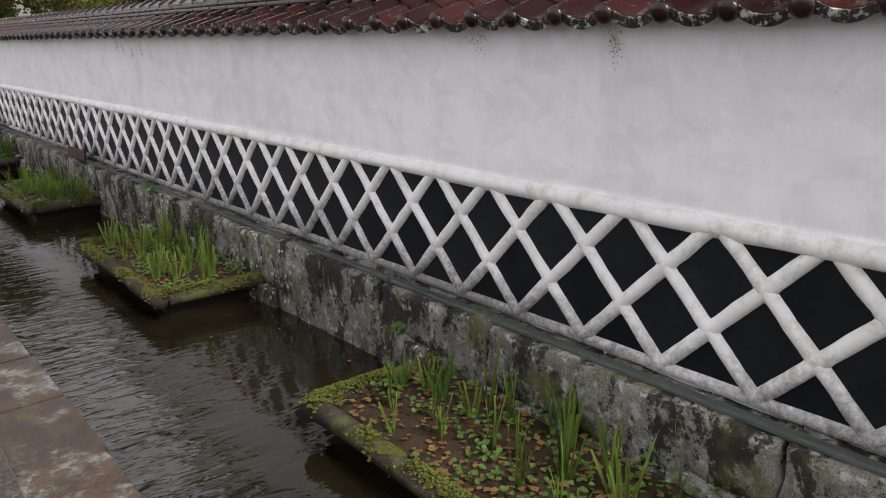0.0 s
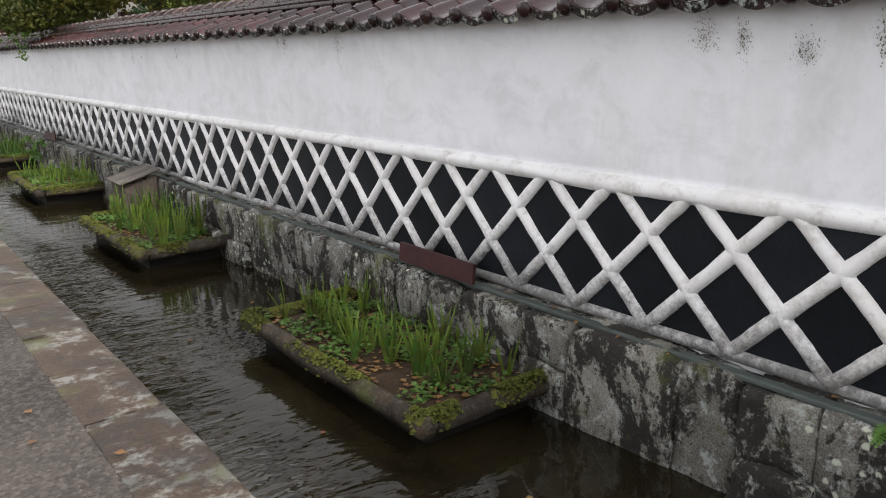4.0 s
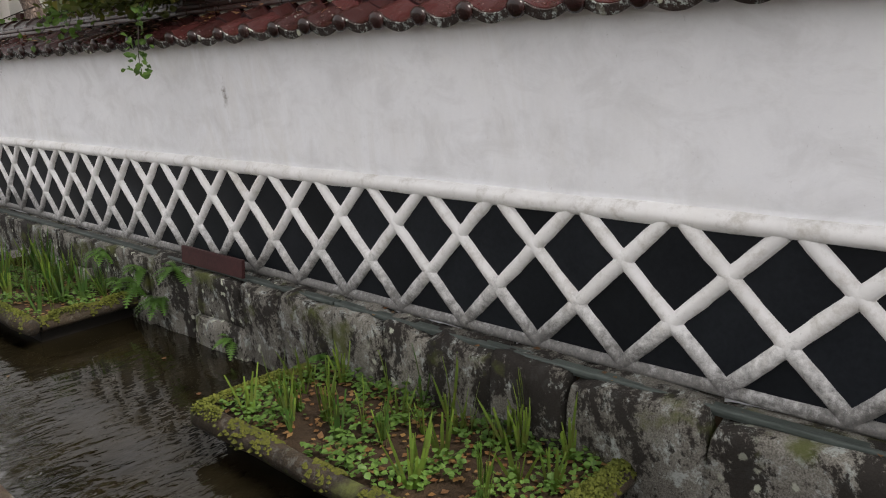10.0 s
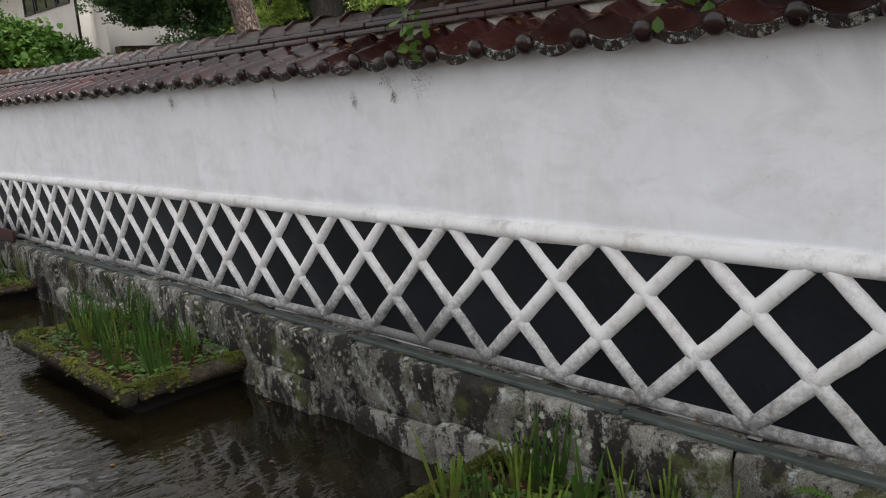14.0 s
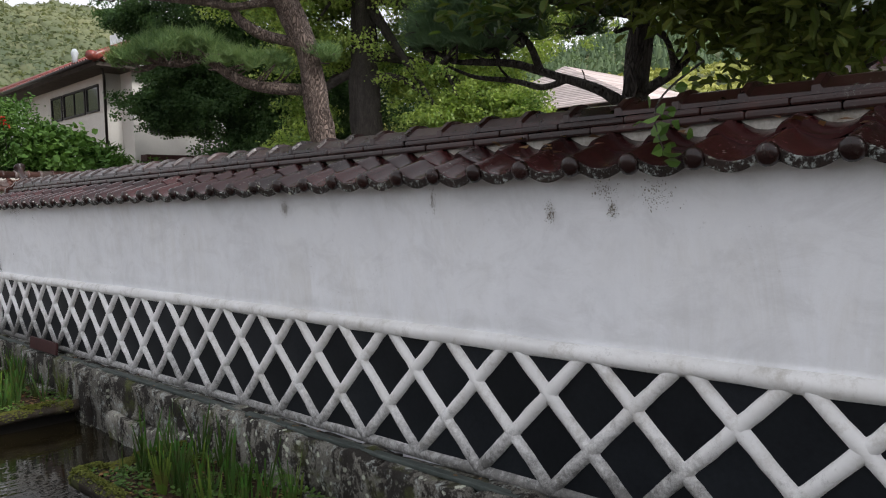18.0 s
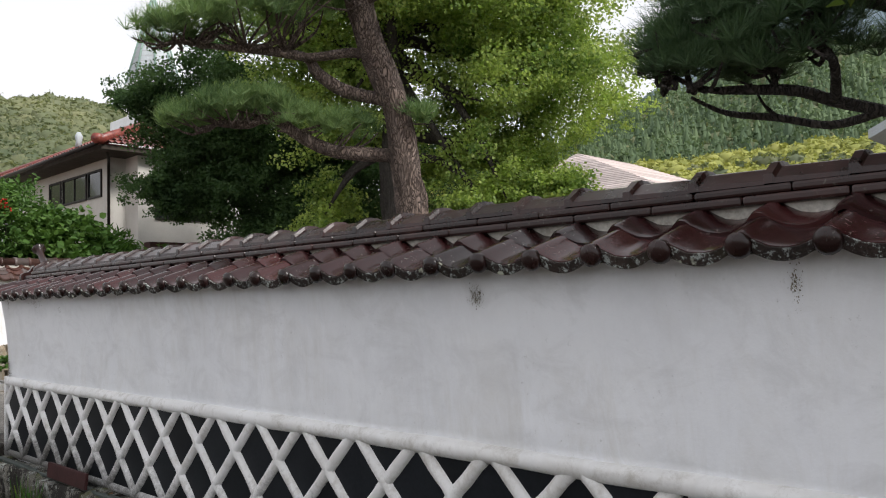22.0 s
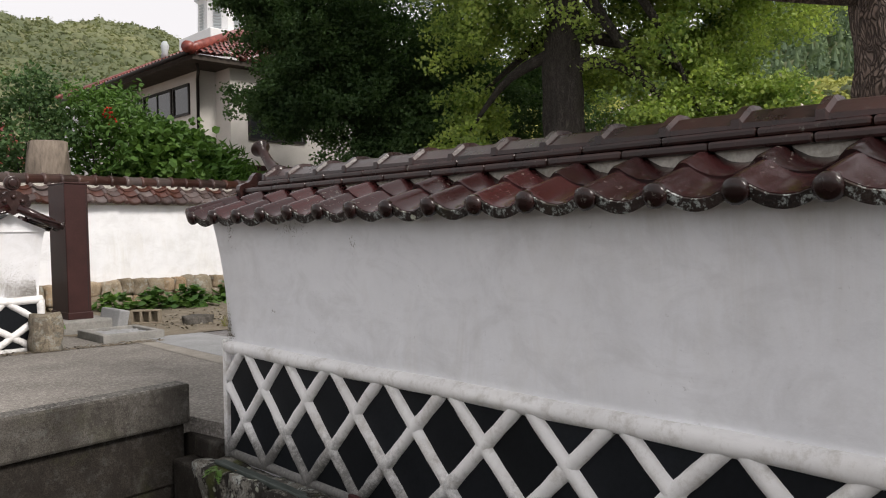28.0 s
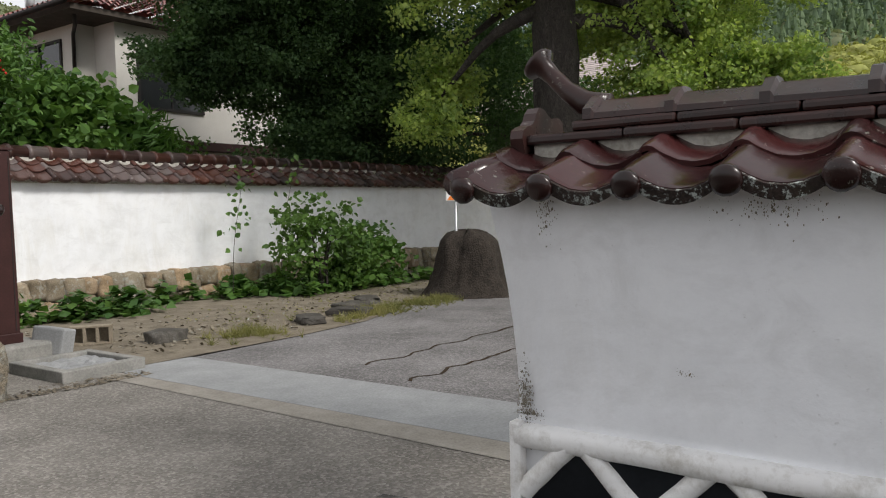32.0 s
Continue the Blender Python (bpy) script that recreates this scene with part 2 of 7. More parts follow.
def leaf_material(name, cols, trans=0.35, rough=0.5, patch=1.1, contrast=(0.55, 1.3)):
    m, nt, b = node_mat(name)
    col = ramp(nt, per_object(nt, True), [(i / max(1, len(cols) - 1), c) for i, c in enumerate(cols)])
    v = coords(nt, world_space=True)
    col = mix(nt, 0.5, col, ramp(nt, noise_tex(nt, v, patch, 3, 0.5), [(0.3, tuple(c * contrast[0] for c in cols[0])), (0.7, tuple(c * contrast[1] for c in cols[-1]))]))
    nt.links.new(col, b.inputs["Base Color"])
    b.inputs["Roughness"].default_value = rough
    b.inputs["Specular IOR Level"].default_value = 0.3
    t = nt.nodes.new("ShaderNodeBsdfTranslucent")
    nt.links.new(mix(nt, 1.0, col, (1.35, 1.4, 0.85), "MULTIPLY"), t.inputs["Color"])
    s = nt.nodes.new("ShaderNodeMixShader")
    s.inputs[0].default_value = trans
    nt.links.new(b.outputs[0], s.inputs[1])
    nt.links.new(t.outputs[0], s.inputs[2])
    nt.links.new(s.outputs[0], nt.nodes["Material Output"].inputs["Surface"])
    return m


def asphalt_material(name, dark, light, wet=0.85):
    m, nt, b = node_mat(name)
    v = coords(nt, world_space=True)
    vor = nt.nodes.new("ShaderNodeTexVoronoi")
    vor.inputs["Scale"].default_value = 66
    nt.links.new(v, vor.inputs["Vector"])
    grain = vor.outputs["Color"]
    bw = nt.nodes.new("ShaderNodeRGBToBW")
    nt.links.new(grain, bw.inputs[0])
    col = ramp(nt, bw.outputs[0], [(0.25, dark), (0.6, tuple((a + c) / 2 for a, c in zip(dark, light))), (0.95, tuple(c * 1.35 for c in light))])
    big = noise_tex(nt, v, 1.2, 6, 0.6)
    col = mix(nt, 0.5, col, ramp(nt, big, [(0.35, dark), (0.7, light)]))
    nt.links.new(col, b.inputs["Base Color"])
    b.inputs["Roughness"].default_value = wet
    b.inputs["Specular IOR Level"].default_value = 0.3
    bump(nt, b, vor.outputs["Distance"], 0.9, 0.008)
    return m


def water_material():
    """Dark clear water; the current ruffles it along the street side, it lies calm by the wall."""
    m, nt, b = node_mat("canal_water")
    v = coords(nt, (0.42, 1.0, 1), world_space=True)
    n1 = noise_tex(nt, v, 7, 2, 0.45, 0.8)
    n2 = noise_tex(nt, v, 19, 2, 0.5, 0.5)
    bed = noise_tex(nt, coords(nt, world_space=True), 2.4, 6, 0.7)
    nt.links.new(ramp(nt, bed, [(0.3, (0.004, 0.0035, 0.002)), (0.7, (0.018, 0.014, 0.007))]), b.inputs["Base Color"])
    b.inputs["Roughness"].default_value = 0.012
    b.inputs["IOR"].default_value = 1.5
    g = nt.nodes.new("ShaderNodeNewGeometry")
    sep = nt.nodes.new("ShaderNodeSeparateXYZ")
    nt.links.new(g.outputs["Position"], sep.inputs[0])
    run = nt.nodes.new("ShaderNodeMapRange")
    run.interpolation_type = "SMOOTHSTEP"
    run.inputs[1].default_value, run.inputs[2].default_value = -0.75, -1.75
    run.inputs[3].default_value, run.inputs[4].default_value = 0.22, 1.0
    nt.links.new(sep.outputs[0], run.inputs[0])
    calm = noise_tex(nt, coords(nt, (0.6, 0.35, 1), world_space=True), 1.3, 3, 0.5)
    amp = maths(nt, "MULTIPLY", ramp(nt, calm, [(0.40, (0.3, 0.3, 0.3)), (0.58, (1, 1, 1))]), run.outputs[0])
    bump(nt, b, maths(nt, "MULTIPLY", mix(nt, 0.3, n1, n2), amp), 1.0, 0.030)
    return m


def bark_plates(name, crack, mid, light):
    """Scaly bark: long plates parted by dark furrows."""
    m, nt, b = node_mat(name)
    v = coords(nt, (1, 1, 0.30), world_space=True)
    vor = nt.nodes.new("ShaderNodeTexVoronoi")
    vor.feature = "DISTANCE_TO_EDGE"
    vor.inputs["Scale"].default_value = 40
    warp = nt.nodes.new("ShaderNodeTexNoise")
    warp.inputs["Scale"].default_value = 6
    nt.links.new(v, warp.inputs["Vector"])
    nt.links.new(mix(nt, 0.40, v, warp.outputs["Color"]), vor.inputs["Vector"])
    edge = ramp(nt, vor.outputs["Distance"], [(0.0, (0, 0, 0)), (0.20, (1, 1, 1))])
    col = ramp(nt, noise_tex(nt, v, 14, 6, 0.7), [(0.3, mid), (0.7, light)])
    nt.links.new(mix(nt, maths(nt, "ADD", maths(nt, "MULTIPLY", edge, 0.75), 0.25), crack, col), b.inputs["Base Color"])
    b.inputs["Roughness"].default_value = 0.95
    bump(nt, b, mix(nt, 0.3, edge, noise_tex(nt, v, 60, 4, 0.7)), 1.0, 0.03)
    return m


PLASTER = plaster_material("lime_plaster", False)
RIB = plaster_material("plaster_rib_white", True)
BLACK_TILE = simple("black_flat_tile", (0.005, 0.006, 0.008), (0.012, 0.014, 0.017), 4, 0.5, 0.2, 0.003, 40, 0.35, spec=0.14)
RIDGE_PLASTER = simple("weathered_grey_plaster", (0.20, 0.185, 0.15), (0.62, 0.60, 0.55), 5, 0.9, 0.5, 0.01, 50)
MORTAR = simple("grey_mortar", (0.16, 0.16, 0.15), (0.30, 0.29, 0.27), 6, 0.9, 0.4)
STONE = stone_material("canal_stone", (0.06, 0.052, 0.042), (0.15, 0.141, 0.12), (0.29, 0.28, 0.25), 0.62, moss=0.9, crust=0.95)
GRANITE = stone_material("yellow_field_stone", (0.10, 0.08, 0.055), (0.21, 0.175, 0.125), (0.34, 0.30, 0.24), 0.35, moss=0.3, crust=0.45)
LIP = stone_material("lichened_tile_lip", (0.012, 0.010, 0.009), (0.025, 0.018, 0.016), (0.05, 0.035, 0.03), 0.9, moss=0.1, crust=0.3, lic_scale=38.0)
ROOF = glazed_tile("red_brown_glazed_tile", (0.014, 0.0058, 0.006), (0.036, 0.0115, 0.011), 0.14, False, [(0.016, 0.0062, 0.0064), (0.036, 0.0105, 0.0108), (0.023, 0.0082, 0.0084), (0.044, 0.0120, 0.0118), (0.030, 0.0092, 0.0095)])
DISC = glazed_tile("dull_brown_disc", (0.009, 0.0045, 0.0042), (0.024, 0.009, 0.008), 0.2)
RIDGE = glazed_tile("brown_ridge_tile", (0.012, 0.0055, 0.005), (0.040, 0.015, 0.0125), 0.24)
RED_ROOF = glazed_tile("bright_red_roof_tile", (0.10, 0.022, 0.018), (0.30, 0.075, 0.055), 0.28, True)
MIXED_ROOF = glazed_tile("mixed_brown_roof_tile", (0.03, 0.014, 0.012), (0.12, 0.05, 0.04), 0.3, False, [(0.010, 0.008, 0.008), (0.10, 0.034, 0.02), (0.03, 0.015, 0.013), (0.15, 0.13, 0.125), (0.02, 0.013, 0.012), (0.065, 0.024, 0.017), (0.05, 0.034, 0.03)])
SLAB = stone_material("kerb_slab_stone", (0.024, 0.0135, 0.0075), (0.050, 0.030, 0.0175), (0.095, 0.066, 0.045), 0.30, moss=0.6, crust=0.5, rough=0.56, lic_scale=5.0)
ASPHALT = asphalt_material("street_asphalt", (0.016, 0.013, 0.011), (0.10, 0.085, 0.072), 0.7)
APRON = asphalt_material("worn_grey_asphalt", (0.12, 0.110, 0.098), (0.31, 0.288, 0.262))
DRIVE = asphalt_material("drive_asphalt", (0.09, 0.085, 0.085), (0.26, 0.25, 0.25))
CONCRETE = stone_material("aged_concrete", (0.04, 0.036, 0.030), (0.075, 0.069, 0.060), (0.12, 0.111, 0.10), 0.08, moss=0.1, crust=0.4)
SPECKLE = asphalt_material("speckled_concrete_top", (0.012, 0.011, 0.010), (0.20, 0.19, 0.175))
# stained concrete, its colour darkened to hold the shade of the canal pit
SHADED_CONCRETE = stone_material("shaded_stained_concrete", (0.014, 0.011, 0.009), (0.032, 0.027, 0.022), (0.062, 0.055, 0.046), 0.05, moss=0.2, crust=0.6)
PALE_CONCRETE = simple("pale_concrete_plate", (0.21, 0.215, 0.22), (0.33, 0.335, 0.34), 3, 0.8, 0.25)
SOIL = simple("dark_soil", (0.014, 0.009, 0.005), (0.052, 0.032, 0.017), 12, 0.95, 0.8, 0.02, 70)
SAND = simple("sandy_worn_concrete", (0.20, 0.182, 0.157), (0.32, 0.297, 0.265), 5, 0.9, 0.3)
FIELD = stone_material("rounded_field_stone", (0.15, 0.12, 0.085), (0.27, 0.225, 0.165), (0.42, 0.37, 0.30), 0.4, moss=0.1, crust=0.10, tints=[(1.0, 0.92, 0.80), (0.85, 0.88, 0.88), (1.0, 0.95, 0.85), (0.66, 0.64, 0.60), (1.02, 0.86, 0.70), (0.9, 0.9, 0.88)])
GARDEN = simple("garden_soil_and_gravel", (0.09, 0.075, 0.055), (0.25, 0.215, 0.165), 4, 0.95, 0.6, 0.02, 80)
LOG = stone_material("mossy_log_bark", (0.010, 0.008, 0.005), (0.034, 0.025, 0.016), (0.075, 0.058, 0.040), 0.10, moss=0.95, crust=0.6, lic_scale=26.0)
RAFT = simple("wet_black_float", (0.006, 0.005, 0.004), (0.016, 0.013, 0.010), 12, 0.6, 0.4)
MOSS = simple("moss", (0.028, 0.036, 0.006), (0.11, 0.112, 0.018), 22, 0.95, 0.9, 0.02, 120)
BARK = bark_plates("grey_tree_bark", (0.015, 0.012, 0.010), (0.045, 0.037, 0.032), (0.09, 0.077, 0.067))
PINE_BARK = bark_plates("red_pine_bark", (0.026, 0.016, 0.013), (0.11, 0.075, 0.060), (0.28, 0.215, 0.18))
OLD_WOOD = simple("weathered_grey_wood", (0.035, 0.026, 0.022), (0.125, 0.10, 0.084), 7, 0.85, 0.5, 0.008, 70, 0.25, (1, 1, 0.2))
ROOF_WOOD = simple("weathered_roof_board", (0.034, 0.029, 0.025), (0.13, 0.115, 0.10), 14, 0.85, 0.5, 0.008, 70, 0.25, (0.2, 1, 1))
BROWN_METAL = simple("dark_brown_painted_metal", (0.028, 0.011, 0.010), (0.052, 0.020, 0.018), 5, 0.45, 0.1)
MAROON = simple("maroon_board_paint", (0.028, 0.010, 0.010), (0.060, 0.020, 0.020), 8, 0.6, 0.2)
PIPE = simple("dull_green_grey_strip", (0.03, 0.038, 0.034), (0.10, 0.118, 0.108), 8, 0.55, 0.3, 0.005, 40, 0, (1, 0.3, 1))
WATER = water_material()
HOUSE_WALL = simple("cream_house_render", (0.50, 0.48, 0.44), (0.64, 0.62, 0.58), 1.0, 0.9, 0.2)
CHURCH_WHITE = simple("white_church_paint", (0.62, 0.63, 0.64), (0.74, 0.75, 0.76), 1.0, 0.8, 0.1)
COPPER = simple("verdigris_copper", (0.20, 0.33, 0.28), (0.36, 0.48, 0.42), 3, 0.6, 0.1)
SLATE = simple("pale_grey_slate", (0.36, 0.40, 0.42), (0.52, 0.56, 0.58), 3, 0.6, 0.1)
DARK_FRAME = simple("dark_window_frame", (0.012, 0.010, 0.010), (0.03, 0.026, 0.024), 5, 0.5, 0)
PINK_TILE = simple("pale_pink_tile", (0.50, 0.42, 0.40), (0.66, 0.58, 0.56), 3, 0.6, 0.2, vary=0.2)
DARK_WOOD = simple("dark_weatherboard", (0.03, 0.025, 0.02), (0.08, 0.065, 0.055), 4, 0.8, 0.2)
ORANGE = simple("orange_sign_paint", (0.62, 0.17, 0.03), (0.70, 0.21, 0.04), 5, 0.5, 0)
SIGN_WHITE = simple("white_sign_paint", (0.70, 0.70, 0.68), (0.78, 0.78, 0.76), 5, 0.5, 0)
GALV = simple("galvanised_steel", (0.35, 0.36, 0.37), (0.5, 0.51, 0.52), 10, 0.4, 0.1, metal=0.8)
STUMP = simple("dark_cut_stump", (0.010, 0.008, 0.007), (0.058, 0.047, 0.038), 9, 0.95, 1.0, 0.05, 40)
MOULD = simple("black_mould", (0.11, 0.095, 0.075), (0.27, 0.245, 0.20), 60, 0.95, 0)
RED_BERRY = simple("red_berry", (0.45, 0.02, 0.015), (0.6, 0.04, 0.025), 20, 0.5, 0)

m_glass, nt_g, b_g = node_mat("dark_window_glass")
b_g.inputs["Base Color"].default_value = (0.02, 0.022, 0.024, 1)
b_g.inputs["Roughness"].default_value = 0.06
GLASS = m_glass

IRIS = leaf_material("iris_blade_green", [(0.024, 0.075, 0.012), (0.045, 0.12, 0.018), (0.13, 0.075, 0.025), (0.11, 0.185, 0.025), (0.20, 0.25, 0.04), (0.075, 0.15, 0.022)], 0.2)
IRIS_DARK = leaf_material("dark_iris_blade", [(0.012, 0.05, 0.010), (0.022, 0.08, 0.014), (0.07, 0.05, 0.02), (0.05, 0.12, 0.018), (0.035, 0.10, 0.016)], 0.2)
HERB = leaf_material("small_herb_leaf", [(0.035, 0.085, 0.016), (0.07, 0.14, 0.028), (0.11, 0.19, 0.04)], 0.3)
GINKGO = leaf_material("ginkgo_leaf", [(0.075, 0.15, 0.045), (0.15, 0.265, 0.07), (0.265, 0.38, 0.095), (0.42, 0.49, 0.14)], 0.48)
MAPLE = leaf_material("dark_maple_leaf", [(0.030, 0.066, 0.028), (0.055, 0.11, 0.042), (0.09, 0.155, 0.055)], 0.3, 0.75)
NEEDLE = leaf_material("pine_needle", [(0.055, 0.125, 0.05), (0.13, 0.23, 0.085), (0.27, 0.36, 0.15)], 0.35)
DARK_NEEDLE = leaf_material("dark_pine_needle", [(0.035, 0.075, 0.042), (0.065, 0.12, 0.06), (0.11, 0.175, 0.085)], 0.25)
PERSIMMON = leaf_material("pointed_green_leaf", [(0.020, 0.050, 0.012), (0.045, 0.10, 0.02), (0.085, 0.15, 0.03), (0.15, 0.165, 0.035)], 0.4)
DARK_LEAF = leaf_material("shaded_leaf", [(0.014, 0.04, 0.010), (0.026, 0.065, 0.014), (0.05, 0.095, 0.02)], 0.3)
SHRUB = leaf_material("shrub_leaf", [(0.03, 0.085, 0.02), (0.06, 0.14, 0.03), (0.12, 0.21, 0.045)], 0.3)
MOSS_LEAF = leaf_material("leafy_moss", [(0.035, 0.048, 0.008), (0.075, 0.092, 0.014), (0.13, 0.14, 0.024)], 0.15, 0.9)
DRY_GRASS = leaf_material("dry_grass", [(0.09, 0.12, 0.03), (0.17, 0.18, 0.05), (0.26, 0.23, 0.09)], 0.3)
TURNING = leaf_material("turning_leaf", [(0.022, 0.05, 0.012), (0.04, 0.078, 0.016), (0.06, 0.10, 0.018), (0.05, 0.085, 0.016), (0.15, 0.12, 0.024)], 0.25)
FERN = leaf_material("fern_green", [(0.03, 0.085, 0.016), (0.06, 0.14, 0.025), (0.10, 0.19, 0.035)], 0.3)
DRY_LEAF = leaf_material("fallen_leaf", [(0.16, 0.06, 0.02), (0.30, 0.19, 0.06), (0.09, 0.045, 0.025)], 0.1)
# broadleaf and cedar greens are greyed and low in contrast to include distance haze
FOREST = leaf_material("haze_paled_broadleaf", [(0.095, 0.130, 0.075), (0.145, 0.175, 0.10), (0.185, 0.21, 0.115), (0.24, 0.245, 0.13)], 0.3, 0.8, 0.05, (0.8, 1.15))
CEDAR = leaf_material("haze_paled_cedar", [(0.085, 0.135, 0.085), (0.125, 0.185, 0.10), (0.17, 0.23, 0.115)], 0.25, 0.8, 0.04, (0.75, 1.2))
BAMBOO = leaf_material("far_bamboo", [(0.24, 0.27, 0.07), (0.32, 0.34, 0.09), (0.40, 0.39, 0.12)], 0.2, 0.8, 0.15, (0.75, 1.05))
# the haze of distance is mixed into this blue-grey
BLUE_HILL = simple("haze_blue_mountain", (0.12, 0.165, 0.195), (0.19, 0.245, 0.265), 0.035, 0.95, 0.6, 3.0, 0.3)


# ---- building helpers ----
P = 0.45          # lattice pitch along the wall
Z_TOP, Z_MID, Z_LOW, Z_BOT = 0.525, 0.30, 0.07, -0.155
Y0, Y1 = -37.0, 0.235   # the wall's stretch
PI = math.pi
rnd = random.Random(7)
nrs = np.random.RandomState(11)


def mesh_of(name, verts, faces, material, smooth=False):
    me = bpy.data.meshes.new(name)
    me.from_pydata([tuple(v) for v in verts], [], [tuple(f) for f in faces])
    me.update()
    if material:
        me.materials.append(material)
    if smooth:
        me.polygons.foreach_set("use_smooth", [True] * len(me.polygons))
    return me


def child(name, me, parent, label="", at=None, kind=""):
    ob = new(name, me)
    ob.parent = parent
    if at is not None:
        ob.matrix_basis = at if isinstance(at, Matrix) else Matrix.Translation(at)
    if label:
        ob["label"] = label
    if kind:
        ob["kind"] = kind
    return ob


def part(name, bm, material, parent, label="", smooth=False, kind=""):
    me = bpy.data.meshes.new(name)
    bm.to_mesh(me)
    bm.free()
    me.materials.append(material)
    if smooth:
        me.polygons.foreach_set("use_smooth", [True] * len(me.polygons))
    return child(name, me, parent, label, None, kind)


def thing(name, label, category, at=(0, 0, 0), group="", kind="", turn=0):
    ob = new(name)
    ob.matrix_basis = pose(*at, 0, 0, turn)
    ob.empty_display_size = 0.2
    return tagged(ob, label, category, group, kind)


def solid(name, me, label, category, at=None, group="", kind=""):
    ob = new(name, me)
    if at is not None:
        ob.matrix_basis = at if isinstance(at, Matrix) else Matrix.Translation(at)
    return tagged(ob, label, category, group, kind)


def box(bm, x0, x1, y0, y1, z0, z1, bevel=0.0, rot=None):
    r = bmesh.ops.create_cube(bm, size=1)
    vs = r["verts"]
    bmesh.ops.scale(bm, vec=(x1 - x0, y1 - y0, z1 - z0), verts=vs)
    if rot is not None:
        bmesh.ops.rotate(bm, cent=(0, 0, 0), matrix=rot, verts=vs)
    bmesh.ops.translate(bm, vec=((x0 + x1) / 2, (y0 + y1) / 2, (z0 + z1) / 2), verts=vs)
    if bevel:
        es = list({e for v in vs for e in v.link_edges})
        bmesh.ops.bevel(bm, geom=es, offset=bevel, segments=2, affect="EDGES", profile=0.5)
    return vs


def box_part(name, parent, material, x0, x1, y0, y1, z0, z1, bevel=0.0, label=""):
    bm = bmesh.new()
    box(bm, x0, x1, y0, y1, z0, z1, bevel)
    return part(name, bm, material, parent, label)


def tube_data(points, radii, seg=8, wob=0.0, cap=True):
    """Verts and faces of a tapering tube along points."""
    V, F = [], []
    pts = [Vector(p) for p in points]
    up = Vector((0.31, 0.17, 0.93)).normalized()
    for i, p in enumerate(pts):
        d = (pts[min(i + 1, len(pts) - 1)] - pts[max(i - 1, 0)]).normalized()
        a = d.cross(up)
        if a.length < 0.05:
            a = d.cross(Vector((1, 0, 0)))
        a.normalize()
        b = d.cross(a)
        for k in range(seg):
            ang = 2 * PI * k / seg
            r = radii[i] * (1 + wob * (noise.noise(Vector((p.x * 3 + k, p.y * 3, p.z * 3 + k * 0.7)))))
            V.append(p + (a * math.cos(ang) + b * math.sin(ang)) * r)
    for i in range(len(pts) - 1):
        for k in range(seg):
            k2 = (k + 1) % seg
            F.append((i * seg + k, i * seg + k2, (i + 1) * seg + k2, (i + 1) * seg + k))
    if cap:
        F.append(tuple(range(seg))[::-1])
        F.append(tuple((len(pts) - 1) * seg + k for k in range(seg)))
    return V, F


class Heap:
    """Collects pieces of geometry into one mesh."""

    def __init__(self):
        self.v, self.f = [], []

    def add(self, V, F, m=None):
        n = len(self.v)
        self.v += [m @ Vector(v) for v in V] if m is not None else list(V)
        self.f += [tuple(i + n for i in f) for f in F]
        return self

    def tube(self, points, radii, seg=8, wob=0.0):
        return self.add(*tube_data(points, radii, seg, wob))

    def mesh(self, name, material, smooth=True):
        return mesh_of(name, self.v, self.f, material, smooth)


def leaf_mesh(name, centres, size, material, flat=0.0, aspect=1.0, jitter=0.35, pointed=False):
    """One folded leaf of four corners at every centre, turned at random."""
    c = np.asarray(centres, float)
    n = len(c)
    d = nrs.normal(size=(n, 3))
    d[:, 2] *= 1 - flat
    d /= np.linalg.norm(d, axis=1, keepdims=True) + 1e-9
    o = nrs.normal(size=(n, 3))
    if flat:
        o = o * (1 - flat) + np.array([0, 0, 1.0]) * flat * 2
    s = np.cross(d, o)
    s /= np.linalg.norm(s, axis=1, keepdims=True) + 1e-9
    nn = np.cross(s, d)
    L = size * (1 + jitter * nrs.uniform(-1, 1, (n, 1)))
    W = L * 0.42 * aspect
    if pointed:
        a, e = c - d * L * 0.5, c + d * L * 0.5 - nn * L * 0.10
        up = nn * L * 0.07
        r1, r2 = c - d * L * 0.22 + s * W * 0.85 + up, c + d * L * 0.12 + s * W * 0.8 + up
        l1, l2 = c - d * L * 0.22 - s * W * 0.85 + up, c + d * L * 0.12 - s * W * 0.8 + up
        six = np.stack([a, r1, r2, e, a, e, l2, l1], 1).reshape(-1, 3)
        return quads(name, six, material)
    quad = np.stack([c - d * L * 0.5, c + s * W + nn * L * 0.08, c + d * L * 0.5, c - s * W + nn * L * 0.08], 1).reshape(-1, 3)
    return quads(name, quad, material)


def quads(name, pts, material):
    n = len(pts)
    me = bpy.data.meshes.new(name)
    me.vertices.add(n)
    me.vertices.foreach_set("co", np.asarray(pts, np.float32).ravel())
    me.loops.add(n)
    me.loops.foreach_set("vertex_index", np.arange(n, dtype=np.int32))
    me.polygons.add(n // 4)
    me.polygons.foreach_set("loop_start", np.arange(0, n, 4, dtype=np.int32))
    me.update(calc_edges=True)
    me.materials.append(material)
    return me


